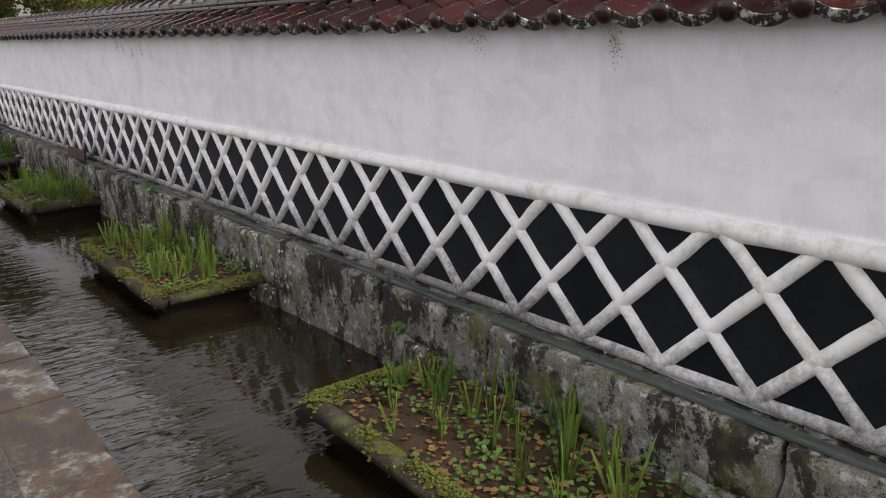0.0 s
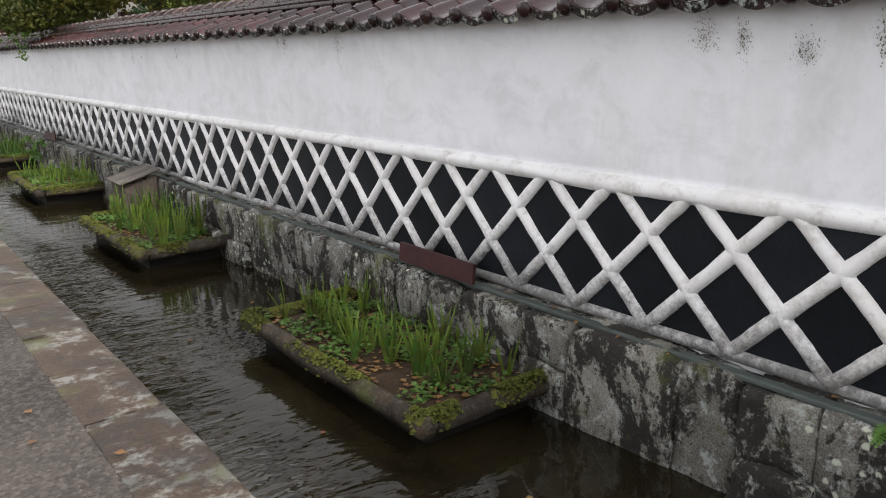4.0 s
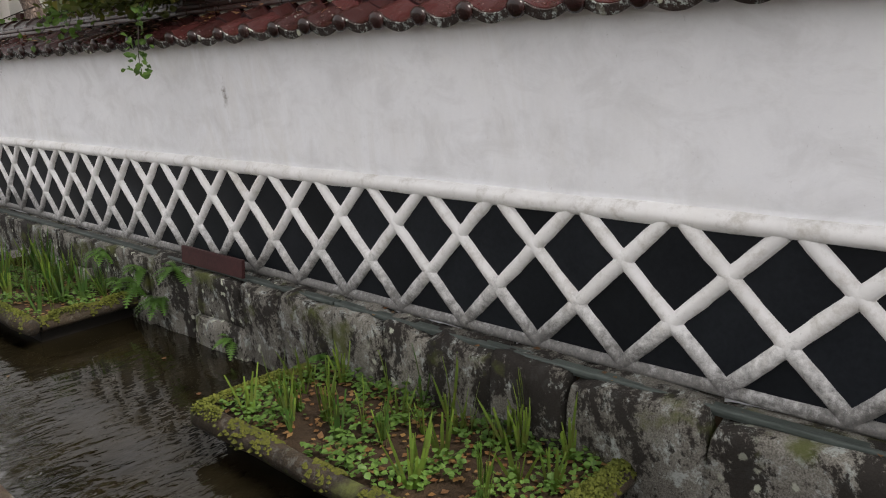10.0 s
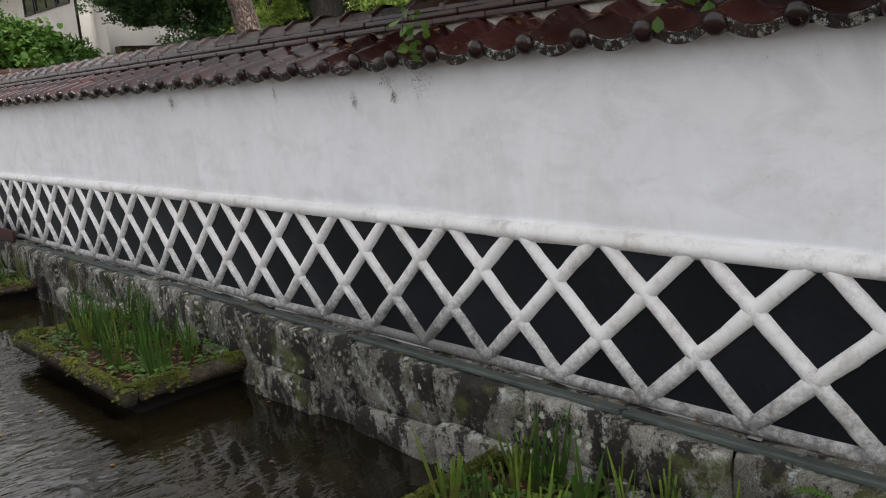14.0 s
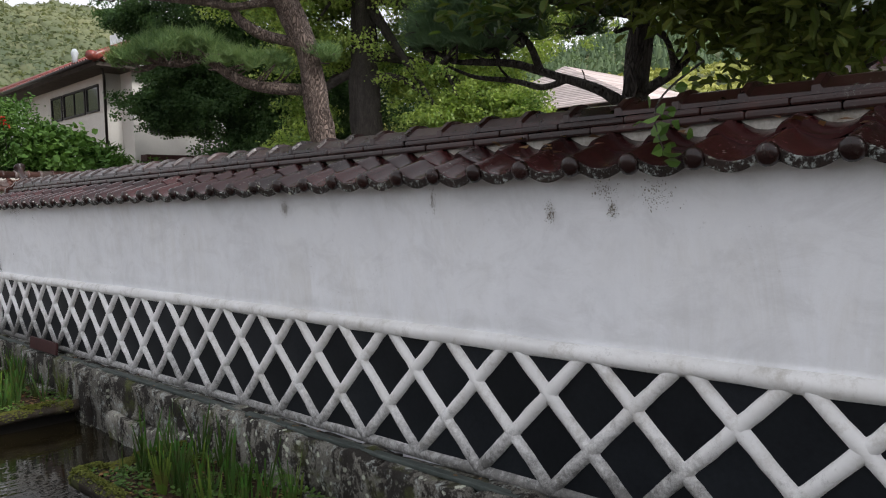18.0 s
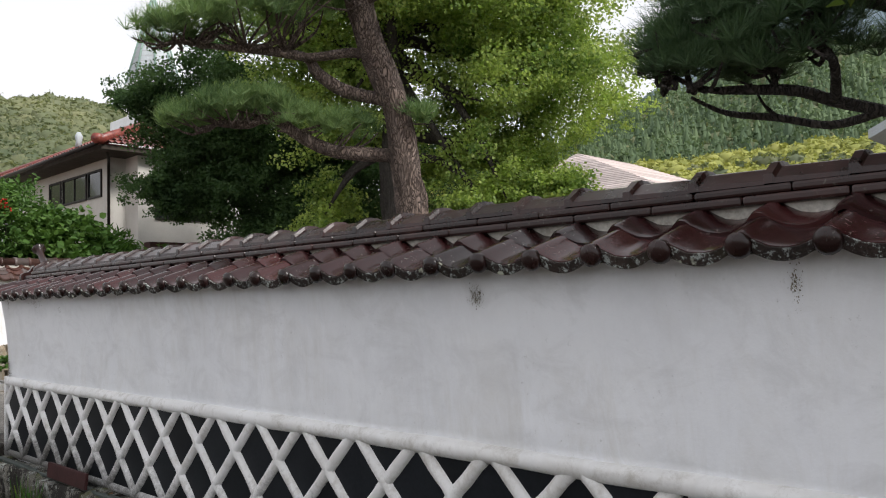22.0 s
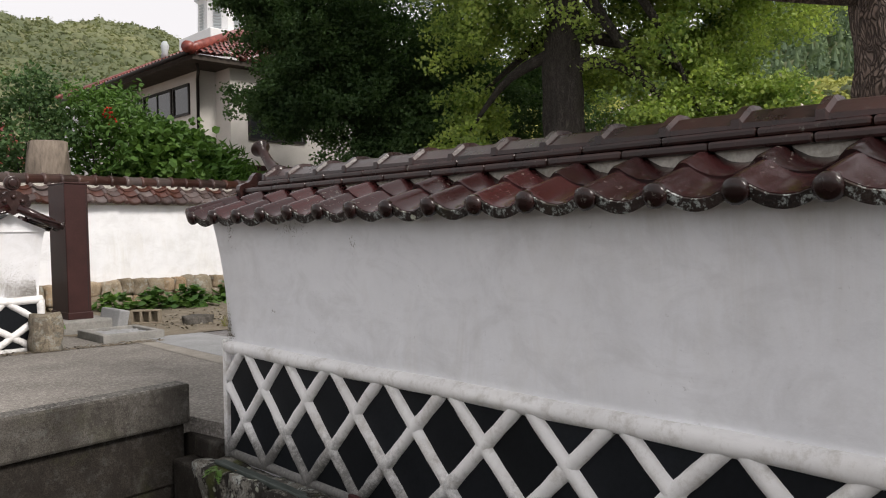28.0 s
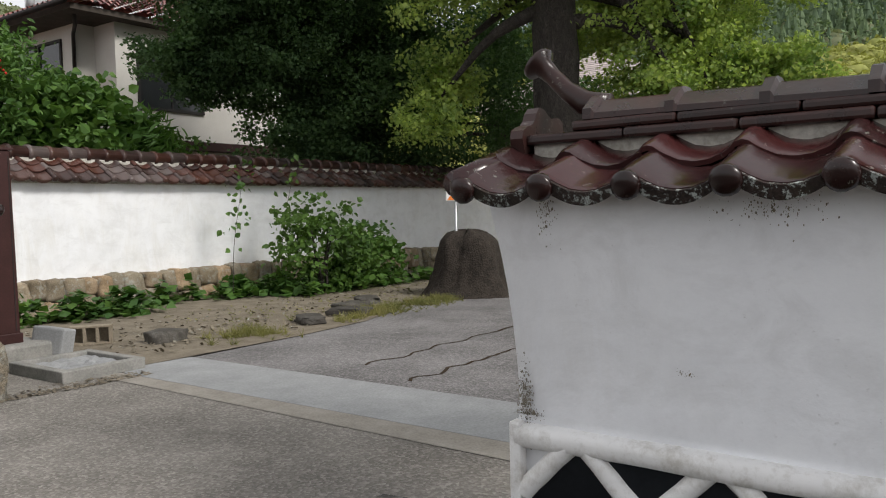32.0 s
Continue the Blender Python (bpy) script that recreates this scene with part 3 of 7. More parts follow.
def needle_mesh(name, tips, length, width, material, per=14, lift=0.5, rise=0.15):
    """Tufts of thin needles, each a narrow blade, round every tip."""
    c = np.repeat(np.asarray(tips, float), per, 0)
    n = len(c)
    d = nrs.normal(size=(n, 3))
    d[:, 2] = np.abs(d[:, 2]) * lift + rise
    d /= np.linalg.norm(d, axis=1, keepdims=True)
    s = np.cross(d, nrs.normal(size=(n, 3)))
    s /= np.linalg.norm(s, axis=1, keepdims=True) + 1e-9
    L = length * nrs.uniform(0.7, 1.2, (n, 1))
    quad = np.stack([c - s * width, c + s * width, c + d * L + s * width * 0.2, c + d * L - s * width * 0.2], 1).reshape(-1, 3)
    return quads(name, quad, material)


def blob_points(centre, radii, n, shell=0.55):
    """Random points in a lumpy ellipsoid, denser towards its outside."""
    d = nrs.normal(size=(n, 3))
    d /= np.linalg.norm(d, axis=1, keepdims=True)
    r = (shell + (1 - shell) * nrs.uniform(0, 1, (n, 1))) * nrs.uniform(0.75, 1.1, (n, 1))
    return np.asarray(centre) + d * r * np.asarray(radii)


def spray_points(centre, radii, sprays, clumps, per, spray_r, clump_r):
    """A crown of drooping sprays, each a cluster of tight leaf clumps, with sky between."""
    out = []
    for s in blob_points(centre, radii, sprays, 0.45):
        away = np.array([s[0] - centre[0], s[1] - centre[1], 0.0])
        away /= np.linalg.norm(away) + 1e-6
        k = nrs.uniform(-1, 1, (clumps, 1))
        c = s + away * k * spray_r + nrs.normal(size=(clumps, 3)) * spray_r * np.array([0.42, 0.42, 0.28])
        c[:, 2] -= 0.35 * spray_r * np.maximum(0, k[:, 0]) ** 2
        out.append((np.repeat(c, per, 0) + np.clip(nrs.normal(size=(clumps * per, 3)), -1.8, 1.8) * clump_r * np.array([1, 1, 0.6])))
    return np.concatenate(out)


def crown_points(centre, radii, clumps, per, clump_r, shell=0.6, floor=None):
    """A crown as many small clumps of leaves with gaps between."""
    c = blob_points(centre, radii, clumps, shell)
    if floor is not None:
        c = c[c[:, 2] > floor]
    out = [k + np.clip(nrs.normal(size=(per, 3)), -1.7, 1.7) * np.array([1, 1, 0.5]) * clump_r * nrs.uniform(0.7, 1.3) for k in c]
    return np.concatenate(out)


# ---- ground, street, canal ----
def street_z(y):
    return -0.10 + 0.10 * min(1.0, max(0.0, (y + 8.5) / 8.0))


ground_v, ground_f = [], []


def ground_quad(x0, x1, y0, y1, z):
    n = len(ground_v)
    ground_v.extend([(x0, y0, z), (x1, y0, z), (x1, y1, z), (x0, y1, z)])
    ground_f.append((n, n + 1, n + 2, n + 3))


ground_quad(-1500, -2.42, -1500, -60, -0.14)
ground_quad(-2.42, 0.02, -1500, -60, -0.14)
ground_quad(0.02, 1500, -1500, -60, -0.03)
ground_quad(-1500, -9.0, -60, 1500, -0.14)
ground_quad(0.02, 1500, -60, 0.3, -0.03)
ground_quad(-9.0, 0.02, 9.0, 1500, -0.03)
ground_quad(0.02, 1500, 0.3, 1500, -0.03)
solid("ground", mesh_of("ground", ground_v, ground_f, GARDEN), "bare garden soil and open land around the street", "ground", kind="structure")

sv, sf = [], []
ys = [-60, -20, -8.5, -6.5, -4.5, -2.5, -0.5, 0.9, 9.0]
for y in ys:
    z = street_z(y)
    sv += [(-9.0, y, z - 0.02), (-2.42, y, z)]
for i in range(len(ys) - 1):
    sf.append((2 * i, 2 * i + 1, 2 * i + 3, 2 * i + 2))
solid("road", mesh_of("road", sv, sf, ASPHALT), "grey asphalt street with coarse speckled aggregate", "road", kind="structure")

# water in the canal
wv, wf = [], []
for i, y in enumerate((-60, -40, -30, -20, -10, 0, 8)):
    wv += [(-2.14, y, -0.72), (-0.05, y, -0.72)]
    if i:
        wf.append((2 * i - 2, 2 * i - 1, 2 * i + 1, 2 * i))
solid("water", mesh_of("water", wv, wf, WATER), "dark rippled canal water with pale sky glints", "water", kind="structure")

# street-side kerb of the canal
kerb = thing("pavement", "row of worn brown stone kerb slabs along the canal", "pavement", kind="structure")
box_part("canal_side", kerb, CONCRETE, -2.42, -2.14, -60, 0.45, -1.1, -0.185, 0)


def worn_slab(seed, w=0.29, l=0.53, h=0.075):
    bm = bmesh.new()
    box(bm, -w / 2, w / 2, -l / 2, l / 2, -h, 0, 0.008)
    r = random.Random(seed)
    for v in bm.verts:
        v.co += Vector((r.uniform(-1, 1), r.uniform(-1, 1), r.uniform(-1, 1))) * 0.004
    me = bpy.data.meshes.new("kerb_slab")
    bm.to_mesh(me)
    bm.free()
    me.materials.append(SLAB)
    return me


slab_meshes = [worn_slab(i) for i in range(6)]
y = -36.7
while y < 0.2:
    m = Matrix.Translation((-2.275 + rnd.uniform(-0.006, 0.006), y, street_z(y) + rnd.uniform(-0.004, 0.004))) @ Euler((rnd.uniform(-0.008, 0.008), rnd.uniform(-0.01, 0.01), rnd.uniform(-0.006, 0.006))).to_matrix().to_4x4()
    child("kerb_slab", slab_meshes[rnd.randrange(6)], kerb, at=m)
    y += 0.537


# ---- canal revetment of stones under the wall ----
revet = thing("retaining_wall", "old lichened stone revetment along the canal under the white wall", "stone wall", kind="structure")
box_part("core", revet, SOIL, -0.10, 0.55, -60, 0.42, -1.1, -0.225)


def stone_block(seed, n=5, rough=0.06, bev=0.16, rounding=0.0):
    """A unit block with worn corners and an uneven face."""
    bm = bmesh.new()
    bmesh.ops.create_cube(bm, size=1)
    bmesh.ops.subdivide_edges(bm, edges=bm.edges[:], cuts=n, use_grid_fill=True)
    off = Vector((seed * 3.7, seed * 1.3, seed * 2.1))
    for v in bm.verts:
        c = v.co
        k = [min(1.0, (0.5 - abs(t)) / bev) for t in c]
        near = sum(1 for t in k if t < 0.5)
        if near >= 2:
            c *= 0.965 if near == 2 else 0.93
        if rounding:
            c = c.lerp(c.normalized() * 0.56, rounding)
        nv = noise.noise_vector(c * 2.2 + off)
        nf = noise.noise_vector(c * 6.5 + off)
        v.co = c + Vector((nv.x * rough * 1.6 + nf.x * 0.03, nv.y * rough + nf.y * 0.012, nv.z * rough + nf.z * 0.012))
    me = bpy.data.meshes.new("stone")
    bm.to_mesh(me)
    bm.free()
    me.polygons.foreach_set("use_smooth", [True] * len(me.polygons))
    return me


stone_meshes = [stone_block(i) for i in range(16)]
for me in stone_meshes:
    me.materials.append(STONE)


def put_stone(x, y, z, w, h, depth=0.30):
    m = Matrix.Translation((x, y, z)) @ Euler((rnd.uniform(-0.03, 0.03), rnd.uniform(-0.05, 0.03), rnd.uniform(-0.04, 0.04))).to_matrix().to_4x4() @ Matrix.Diagonal((depth, w, h, 1))
    child("stone", stone_meshes[rnd.randrange(16)], revet, at=m)


y = -37.0
while y < 0.25:
    w = rnd.uniform(0.30, 0.72)
    if y + w > 0.32:
        w = max(0.2, 0.38 - y)
    if rnd.random() < 0.55:
        put_stone(-0.045 + rnd.uniform(-0.015, 0.02), y + w / 2, -0.52, w * 1.01, 0.66, 0.30)
    else:
        h = rnd.uniform(0.26, 0.40)
        put_stone(-0.04 + rnd.uniform(-0.015, 0.015), y + w / 2, -0.205 - h / 2, w * 1.01, h * 1.02, 0.29)
        put_stone(-0.07 + rnd.uniform(-0.015, 0.02), y + w / 2 + rnd.uniform(-0.04, 0.04), -0.20 - h - (0.70 - h) / 2, w * 1.0, (0.70 - h) * 1.03, 0.31)
    y += w + 0.006
# capping strip between stones and lattice
strip = thing("gutter_strip", "weathered grey-green strip lying along the foot of the lattice wall", "gutter")
y = -37.0
while y < 0.15:
    L = min(rnd.uniform(3.2, 4.2), 0.19 - y)
    bm = bmesh.new()
    box(bm, -0.118, -0.06, y, y + L - 0.012, -0.222, -0.187, 0.006)
    box(bm, -0.134, -0.108, y, y + L - 0.014, -0.204, -0.178, 0.007)
    part("strip_length", bm, PIPE, strip)
    y += L


# ---- the white wall with its diagonal lattice ----
wall = thing("wall_street", "long white plastered wall with a black-tiled white diagonal lattice dado", "wall", kind="structure")


def wall_front(z):
    if z < 0.58:
        return 0.014
    t = (z - 0.58) / 0.75
    return 0.004 - 0.055 * t ** 2.2


def wall_end(z, base):
    if z < 0.55:
        return base
    t = (z - 0.55) / 0.78
    return base - 0.02 + 0.085 * t ** 2.0


def wall_body(y0, y1, thick=0.60, curve_low=False, step=0.45):
    zs = [-0.22, 0.1, 0.54, 0.58, 0.66, 0.76, 0.88, 1.0, 1.1, 1.2, 1.26, 1.302]
    n = max(2, int((y1 - y0) / step))
    V, F = [], []
    for z in zs:
        for i in range(n + 1):
            f = i / n
            a, b = (wall_end(z, 0) if curve_low else 0), wall_end(z, y1) - y1
            yy = (y0 - a) * (1 - f) + (y1 + b) * f
            w = noise.noise(Vector((0, yy * 0.8, z * 1.6))) * 0.006
            V.append((wall_front(z) + w, yy, z))
    m = n + 1
    for j in range(len(zs) - 1):
        for i in range(n):
            F.append((j * m + i + 1, j * m + i, (j + 1) * m + i, (j + 1) * m + i + 1))
    q = len(V)
    for z in zs:
        a, b = (wall_end(z, 0) if curve_low else 0), wall_end(z, y1) - y1
        V += [(thick - wall_front(z), y0 - a, z), (thick - wall_front(z), y1 + b, z)]
    for j in range(len(zs) - 1):
        a = q + 2 * j
        F.append((a, a + 1, a + 3, a + 2))
        F.append((a + 1, j * m + n, (j + 1) * m + n, a + 3))
        F.append((j * m, a, a + 2, (j + 1) * m))
    t = (len(zs) - 1) * m
    F.append((t, q + 2 * len(zs) - 2, q + 2 * len(zs) - 1, t + n))
    return V, F


child("plaster", mesh_of("plaster", *wall_body(Y0 - 20, Y1), PLASTER, True), wall)


def half_round(name, y0, y1, z, r, proud, material, parent, step=0.12, wob=0.006, x=0.0):
    """A moulded plaster rail along the wall."""
    n = max(1, int((y1 - y0) / step))
    V, F = [], []
    for i in range(n + 1):
        yy = y0 + (y1 - y0) * i / n
        for k in range(8):
            a = PI * k / 7
            w = noise.noise(Vector((k * 0.8, yy * 3.1, z * 7))) * wob
            V.append((x + 0.014 - math.sin(a) ** 0.8 * (proud + w), yy, z + math.cos(a) * (r + w)))
    for i in range(n):
        for k in range(7):
            F.append((i * 8 + k + 1, i * 8 + k, (i + 1) * 8 + k, (i + 1) * 8 + k + 1))
    F.append(tuple(n * 8 + k for k in range(8))[::-1])
    F.append(tuple(range(8)))
    return child(name, mesh_of(name, V, F, material, True), parent)


half_round("top_rail", Y0 - 20, Y1 - 0.012, 0.506, 0.043, 0.051, RIB, wall, wob=0.009)
half_round("bottom_rail", Y0 - 20, Y1 - 0.012, Z_BOT - 0.008, 0.034, 0.034, RIB, wall)
bm = bmesh.new()
box(bm, -0.028, 0.20, Y1 - 0.035, Y1 + 0.008, -0.19, 0.555, 0.008)
part("corner_post", bm, RIB, wall)


def rib_mesh(seed, sign, f0=0.05, f1=1.0, w=0.0365, proud=0.043):
    """A half-round rib from the top rail (0) down to the bottom rail (1); sign: towards +y or -y."""
    a = Vector((0, 0, Z_TOP))
    b = Vector((0, sign * 1.5 * P, Z_BOT))
    d = (b - a).normalized()
    s = Vector((0, -d.z, d.y))
    V, F = [], []
    n = max(3, int(18 * (f1 - f0)))
    for i in range(n + 1):
        c = a.lerp(b, f0 + (f1 - f0) * i / n)
        for k in range(7):
            an = PI * k / 6
            q = noise.noise(Vector((seed * 5.3 + k * 0.6, i * 0.55, sign))) * 0.006
            node = max(0.0, 1 - min(abs((f0 + (f1 - f0) * i / n) * 3 - t) for t in (1, 2)) * 6) * 0.004
            p = c + s * math.cos(an) * (w + q + node) + Vector((-1, 0, 0)) * (math.sin(an) ** 0.75 * (proud + q + node) - 0.014)
            V.append(p)
    for i in range(n):
        for k in range(6):
            f = (i * 7 + k, i * 7 + k + 1, (i + 1) * 7 + k + 1, (i + 1) * 7 + k)
            F.append(f if sign > 0 else f[::-1])
    return mesh_of("plaster_rib", V, F, RIB, True)


rib_sets = {s: [rib_mesh(i, s) for i in range(6)] for s in (1, -1)}
last = int(-Y0 / P)
for k in range(0, last + 1):
    yk = -k * P
    child("plaster_rib", rib_sets[-1][rnd.randrange(6)], wall, at=(0, yk, 0))
    room = (Y1 - 0.03 - yk) / (1.5 * P)
    if room >= 1:
        child("plaster_rib", rib_sets[1][rnd.randrange(6)], wall, at=(0, yk, 0))
    else:
        child("plaster_rib", rib_mesh(40 + k, 1, 0.05, room), wall, at=(0, yk, 0))
child("plaster_rib", rib_mesh(50, -1, 0.37, 1.0), wall, at=(0, P, 0))


def flat_tile(pts, name="black_tile"):
    V = [(-0.002, a, b) for a, b in pts] + [(0.016, a, b) for a, b in pts]
    n = len(pts)
    F = [tuple(range(n))] + [(i, i + n, (i + 1) % n + n, (i + 1) % n) for i in range(n)]
    return mesh_of(name, V, F, BLACK_TILE)


h = (Z_TOP - Z_BOT) / 3
d = 0.224
tile_full = flat_tile([(-d, 0), (0, -d), (d, 0), (0, d)])
tile_up = flat_tile([(-d, 0), (d, 0), (0, d)])
tile_down = flat_tile([(-d, 0), (0, -d), (d, 0)])
for k in range(0, last + 1):
    child("black_tile", tile_full, wall, at=(0, -k * P, Z_TOP - h))
    child("black_tile", tile_full, wall, at=(0, -(k + 0.5) * P, Z_TOP - 2 * h))
    if k < 75:
        child("black_tile", tile_down, wall, at=(0, -(k + 0.5) * P, Z_TOP - 0.012))
        child("black_tile", tile_up, wall, at=(0, -k * P, Z_BOT + 0.012))
child("black_tile", flat_tile([(-d, 0), (0, -d), (0, d)]), wall, at=(0, P / 2 - 0.03, Z_TOP - 2 * h))


# dark mould freckles on the plaster
def mould(y, z, w, hgt, n, seed):
    r = random.Random(seed)
    V, F = [], []
    for i in range(n * 4):
        a, b = r.gauss(0, w / 3.0), r.gauss(0, hgt / 3.0)
        s = abs(r.gauss(0.0, 0.0012)) + 0.0005
        q = len(V)
        m = r.randint(5, 7)
        for t in range(m):
            an = 2 * PI * t / m
            rr = s * r.uniform(0.5, 1.3)
            zz = min(1.29, z + b + math.sin(an) * rr * 1.5)
            V.append((wall_front(zz) - 0.0075, y + a + math.cos(an) * rr, zz))
        F.append(tuple(range(q, q + m)))
    return mesh_of("mould_stain", V, F, MOULD)


stains = [(-30.12, 1.235, 0.16, 0.10, 60), (-30.98, 1.21, 0.06, 0.14, 50), (-24.33, 1.19, 0.10, 0.13, 70), (-24.51, 1.16, 0.05, 0.12, 60),
          (-24.77, 1.12, 0.08, 0.10, 60), (-25.06, 1.16, 0.08, 0.14, 80), (-20.41, 1.235, 0.05, 0.10, 40), (-20.53, 1.22, 0.06, 0.10, 50),
          (-21.34, 1.20, 0.08, 0.20, 80), (-18.05, 1.15, 0.05, 0.18, 40), (-16.58, 1.23, 0.05, 0.20, 60), (-12.24, 0.95, 0.05, 0.12, 50),
          (-7.92, 1.135, 0.04, 0.08, 45), (-8.25, 1.145, 0.04, 0.06, 35), (-8.22, 1.225, 0.10, 0.05, 35), (-8.47, 1.195, 0.11, 0.09, 45),
          (-5.83, 1.19, 0.06, 0.06, 70), (-7.18, 1.20, 0.03, 0.10, 30), (-0.60, 1.25, 0.22, 0.07, 45), (-1.15, 1.17, 0.05, 0.05, 10),
          (-0.35, 0.77, 0.05, 0.02, 6), (0.08, 1.26, 0.05, 0.12, 40), (0.19, 0.63, 0.04, 0.15, 160), (0.17, 0.585, 0.07, 0.025, 50), (-16.89, 1.127, 0.03, 0.02, 14)]
for i, (a, b, w, hh, n) in enumerate(stains):
    solid("mould_stain", mould(a, b, w, hh, n, i), "patch of dark mould freckles on the white plaster", "stain", kind="stuff", group="mould on the wall")


# ---- tiled roof of the wall ----
TP = 0.2725
SLOPE = math.atan(0.29)


def tile_profile(u):
    """Height of the wavy tile across its width, roll first."""
    pts = [(0, 0.022), (0.06, 0.039), (0.13, 0.044), (0.20, 0.039), (0.28, 0.023), (0.38, 0.005), (0.50, -0.007), (0.64, -0.012), (0.78, -0.008), (0.90, 0.003), (1.0, 0.018), (1.08, 0.026)]
    for (a, za), (b, zb) in zip(pts, pts[1:]):
        if u <= b:
            t = (u - a) / (b - a)
            t = t * t * (3 - 2 * t)
            return za + (zb - za) * t
    return 0.03


def tile_mesh(name, length, eave, seed=0, nu=16, thick=0.022):
    V, F = [], []
    us = [1.06 * i / nu for i in range(nu + 1)]
    xs = [0, 0.02, length]
    for lay in (0, 1):
        for x in xs:
            for u in us:
                V.append((x, -u * TP, tile_profile(u) - lay * thick - (0.006 if x == 0 and lay == 0 else 0)))
    m = nu + 1
    k = len(xs) * m
    for j in range(len(xs) - 1):
        for i in range(nu):
            a = j * m + i
            F.append((a, a + 1, a + m + 1, a + m))
            F.append((k + a + 1, k + a, k + a + m, k + a + m + 1))
    q = len(V)
    V += [V[i] for i in range(m)] + [V[k + i] for i in range(m)]
    for i in range(nu):
        F.append((q + i + 1, q + i, q + m + i, q + m + i + 1))
    for j in range(len(xs) - 1):
        F.append((j * m, (j + 1) * m, k + (j + 1) * m, k + j * m))
        F.append(((j + 1) * m + nu, j * m + nu, k + j * m + nu, k + (j + 1) * m + nu))
    if eave:
        # hanging lip under the trough, and the domed disc that closes the roll
        q = len(V)
        lip0 = len(F)
        sel = [u for u in us if u >= 0.2]
        for u in sel:
            z = tile_profile(u)
            low = min(z - 0.012, -0.062 + 0.045 * ((u - 0.62) / 0.42) ** 2)
            V += [(0.004, -u * TP, z - 0.008), (-0.010, -u * TP, z - 0.010), (-0.010, -u * TP, z - 0.010), (-0.008, -u * TP, low), (-0.008, -u * TP, low), (0.012, -u * TP, low)]
        for i in range(len(sel) - 1):
            for c in (0, 2, 4):
                a = q + 6 * i + c
                F.append((a, a + 1, a + 7, a + 6))
        lip1 = len(F)
        c = Vector((-0.012, -0.13 * TP, -0.001))
        q = len(V)
        rings = [(0.03, 0.038), (0.0, 0.0445), (-0.012, 0.042), (-0.020, 0.031), (-0.024, 0.014)]
        for dx, r in rings:
            for t in range(14):
                an = 2 * PI * t / 14
                V.append(c + Vector((dx, math.cos(an) * r, math.sin(an) * r)))
        for i in range(len(rings) - 1):
            for t in range(14):
                a, b = q + i * 14 + t, q + i * 14 + (t + 1) % 14
                F.append((a, b, b + 14, a + 14))
        F.append(tuple(q + 4 * 14 + t for t in range(14)))
        disc1 = len(F)
    me = mesh_of(name, V, F, ROOF, True)
    if eave:
        me.materials.append(LIP)
        me.materials.append(DISC)
        for i in range(lip0, lip1):
            me.polygons[i].material_index = 1
        for i in range(lip1, disc1):
            me.polygons[i].material_index = 2
    return me


roof = thing("wall_roof", "red-brown glazed wave tiles with a stacked ridge on the white wall", "tiled roof", kind="structure")
eave_me = tile_mesh("eave_tile", 0.29, True)
upper_me = tile_mesh("roof_tile", 0.19, False)
count = int((0.30 - Y0) / TP)
for i in range(count):
    yy = 0.335 - i * TP
    jit = lambda s: rnd.uniform(-s, s)
    m = Matrix.Translation((-0.168 + jit(0.004), yy + jit(0.003), 1.330 + jit(0.003))) @ Euler((jit(0.012), -SLOPE + jit(0.01), jit(0.012))).to_matrix().to_4x4()
    child("eave_tile", eave_me, roof, at=m)
    m = Matrix.Translation((0.022 + jit(0.004), yy + 0.012 + jit(0.003), 1.330 + 0.19 * math.tan(SLOPE) + 0.021 + jit(0.002))) @ Euler((jit(0.012), -SLOPE + jit(0.01), jit(0.012))).to_matrix().to_4x4()
    child("roof_tile", upper_me, roof, at=m)
# bed under the tiles and the far slope
V, F = [], []
prof = [(-0.02, 1.27), (-0.02, 1.312), (0.17, 1.39), (0.43, 1.39), (0.74, 1.29), (0.74, 1.27)]
for yy in (Y0 - 20, 0.28):
    V += [(x, yy, z) for x, z in prof]
for k in range(6):
    F.append((k, (k + 1) % 6, 6 + (k + 1) % 6, 6 + k))
F.append(tuple(range(6))[::-1])
F.append(tuple(range(6, 12)))
child("tile_bed", mesh_of("tile_bed", V, F, MORTAR), roof)
back = Heap()
for i in range(count):
    yy = 0.335 - i * TP
    for x0, z0 in ((0.768, 1.33), (0.578, 1.403)):
        V, F = [], []
        for x in (0, 0.29):
            for u in (0, 0.13, 0.28, 0.45, 0.64, 0.85, 1.06):
                V.append((x0 - x, yy - u * TP, z0 + tile_profile(u) + x * math.tan(SLOPE)))
        for k in range(6):
            F.append((k + 1, k, 7 + k, 8 + k))
        back.add(V, F)
child("back_slope", back.mesh("back_slope", ROOF), roof, kind="stuff")
# plaster bedding and two courses of flat ridge tiles
half = 0.118
bm = bmesh.new()
box(bm, 0.3 - half, 0.3 + half, Y0 - 20, 0.24, 1.35, 1.484)
part("ridge_plaster", bm, RIDGE_PLASTER, roof, "grey weathered plaster bedding")


def ridge_slab(length, hw, hgt):
    bm = bmesh.new()
    box(bm, -hw, hw, -length, -0.0015, 0, hgt, 0.011)
    me = bpy.data.meshes.new("ridge_slab")
    bm.to_mesh(me)
    bm.free()
    me.materials.append(RIDGE)
    return me


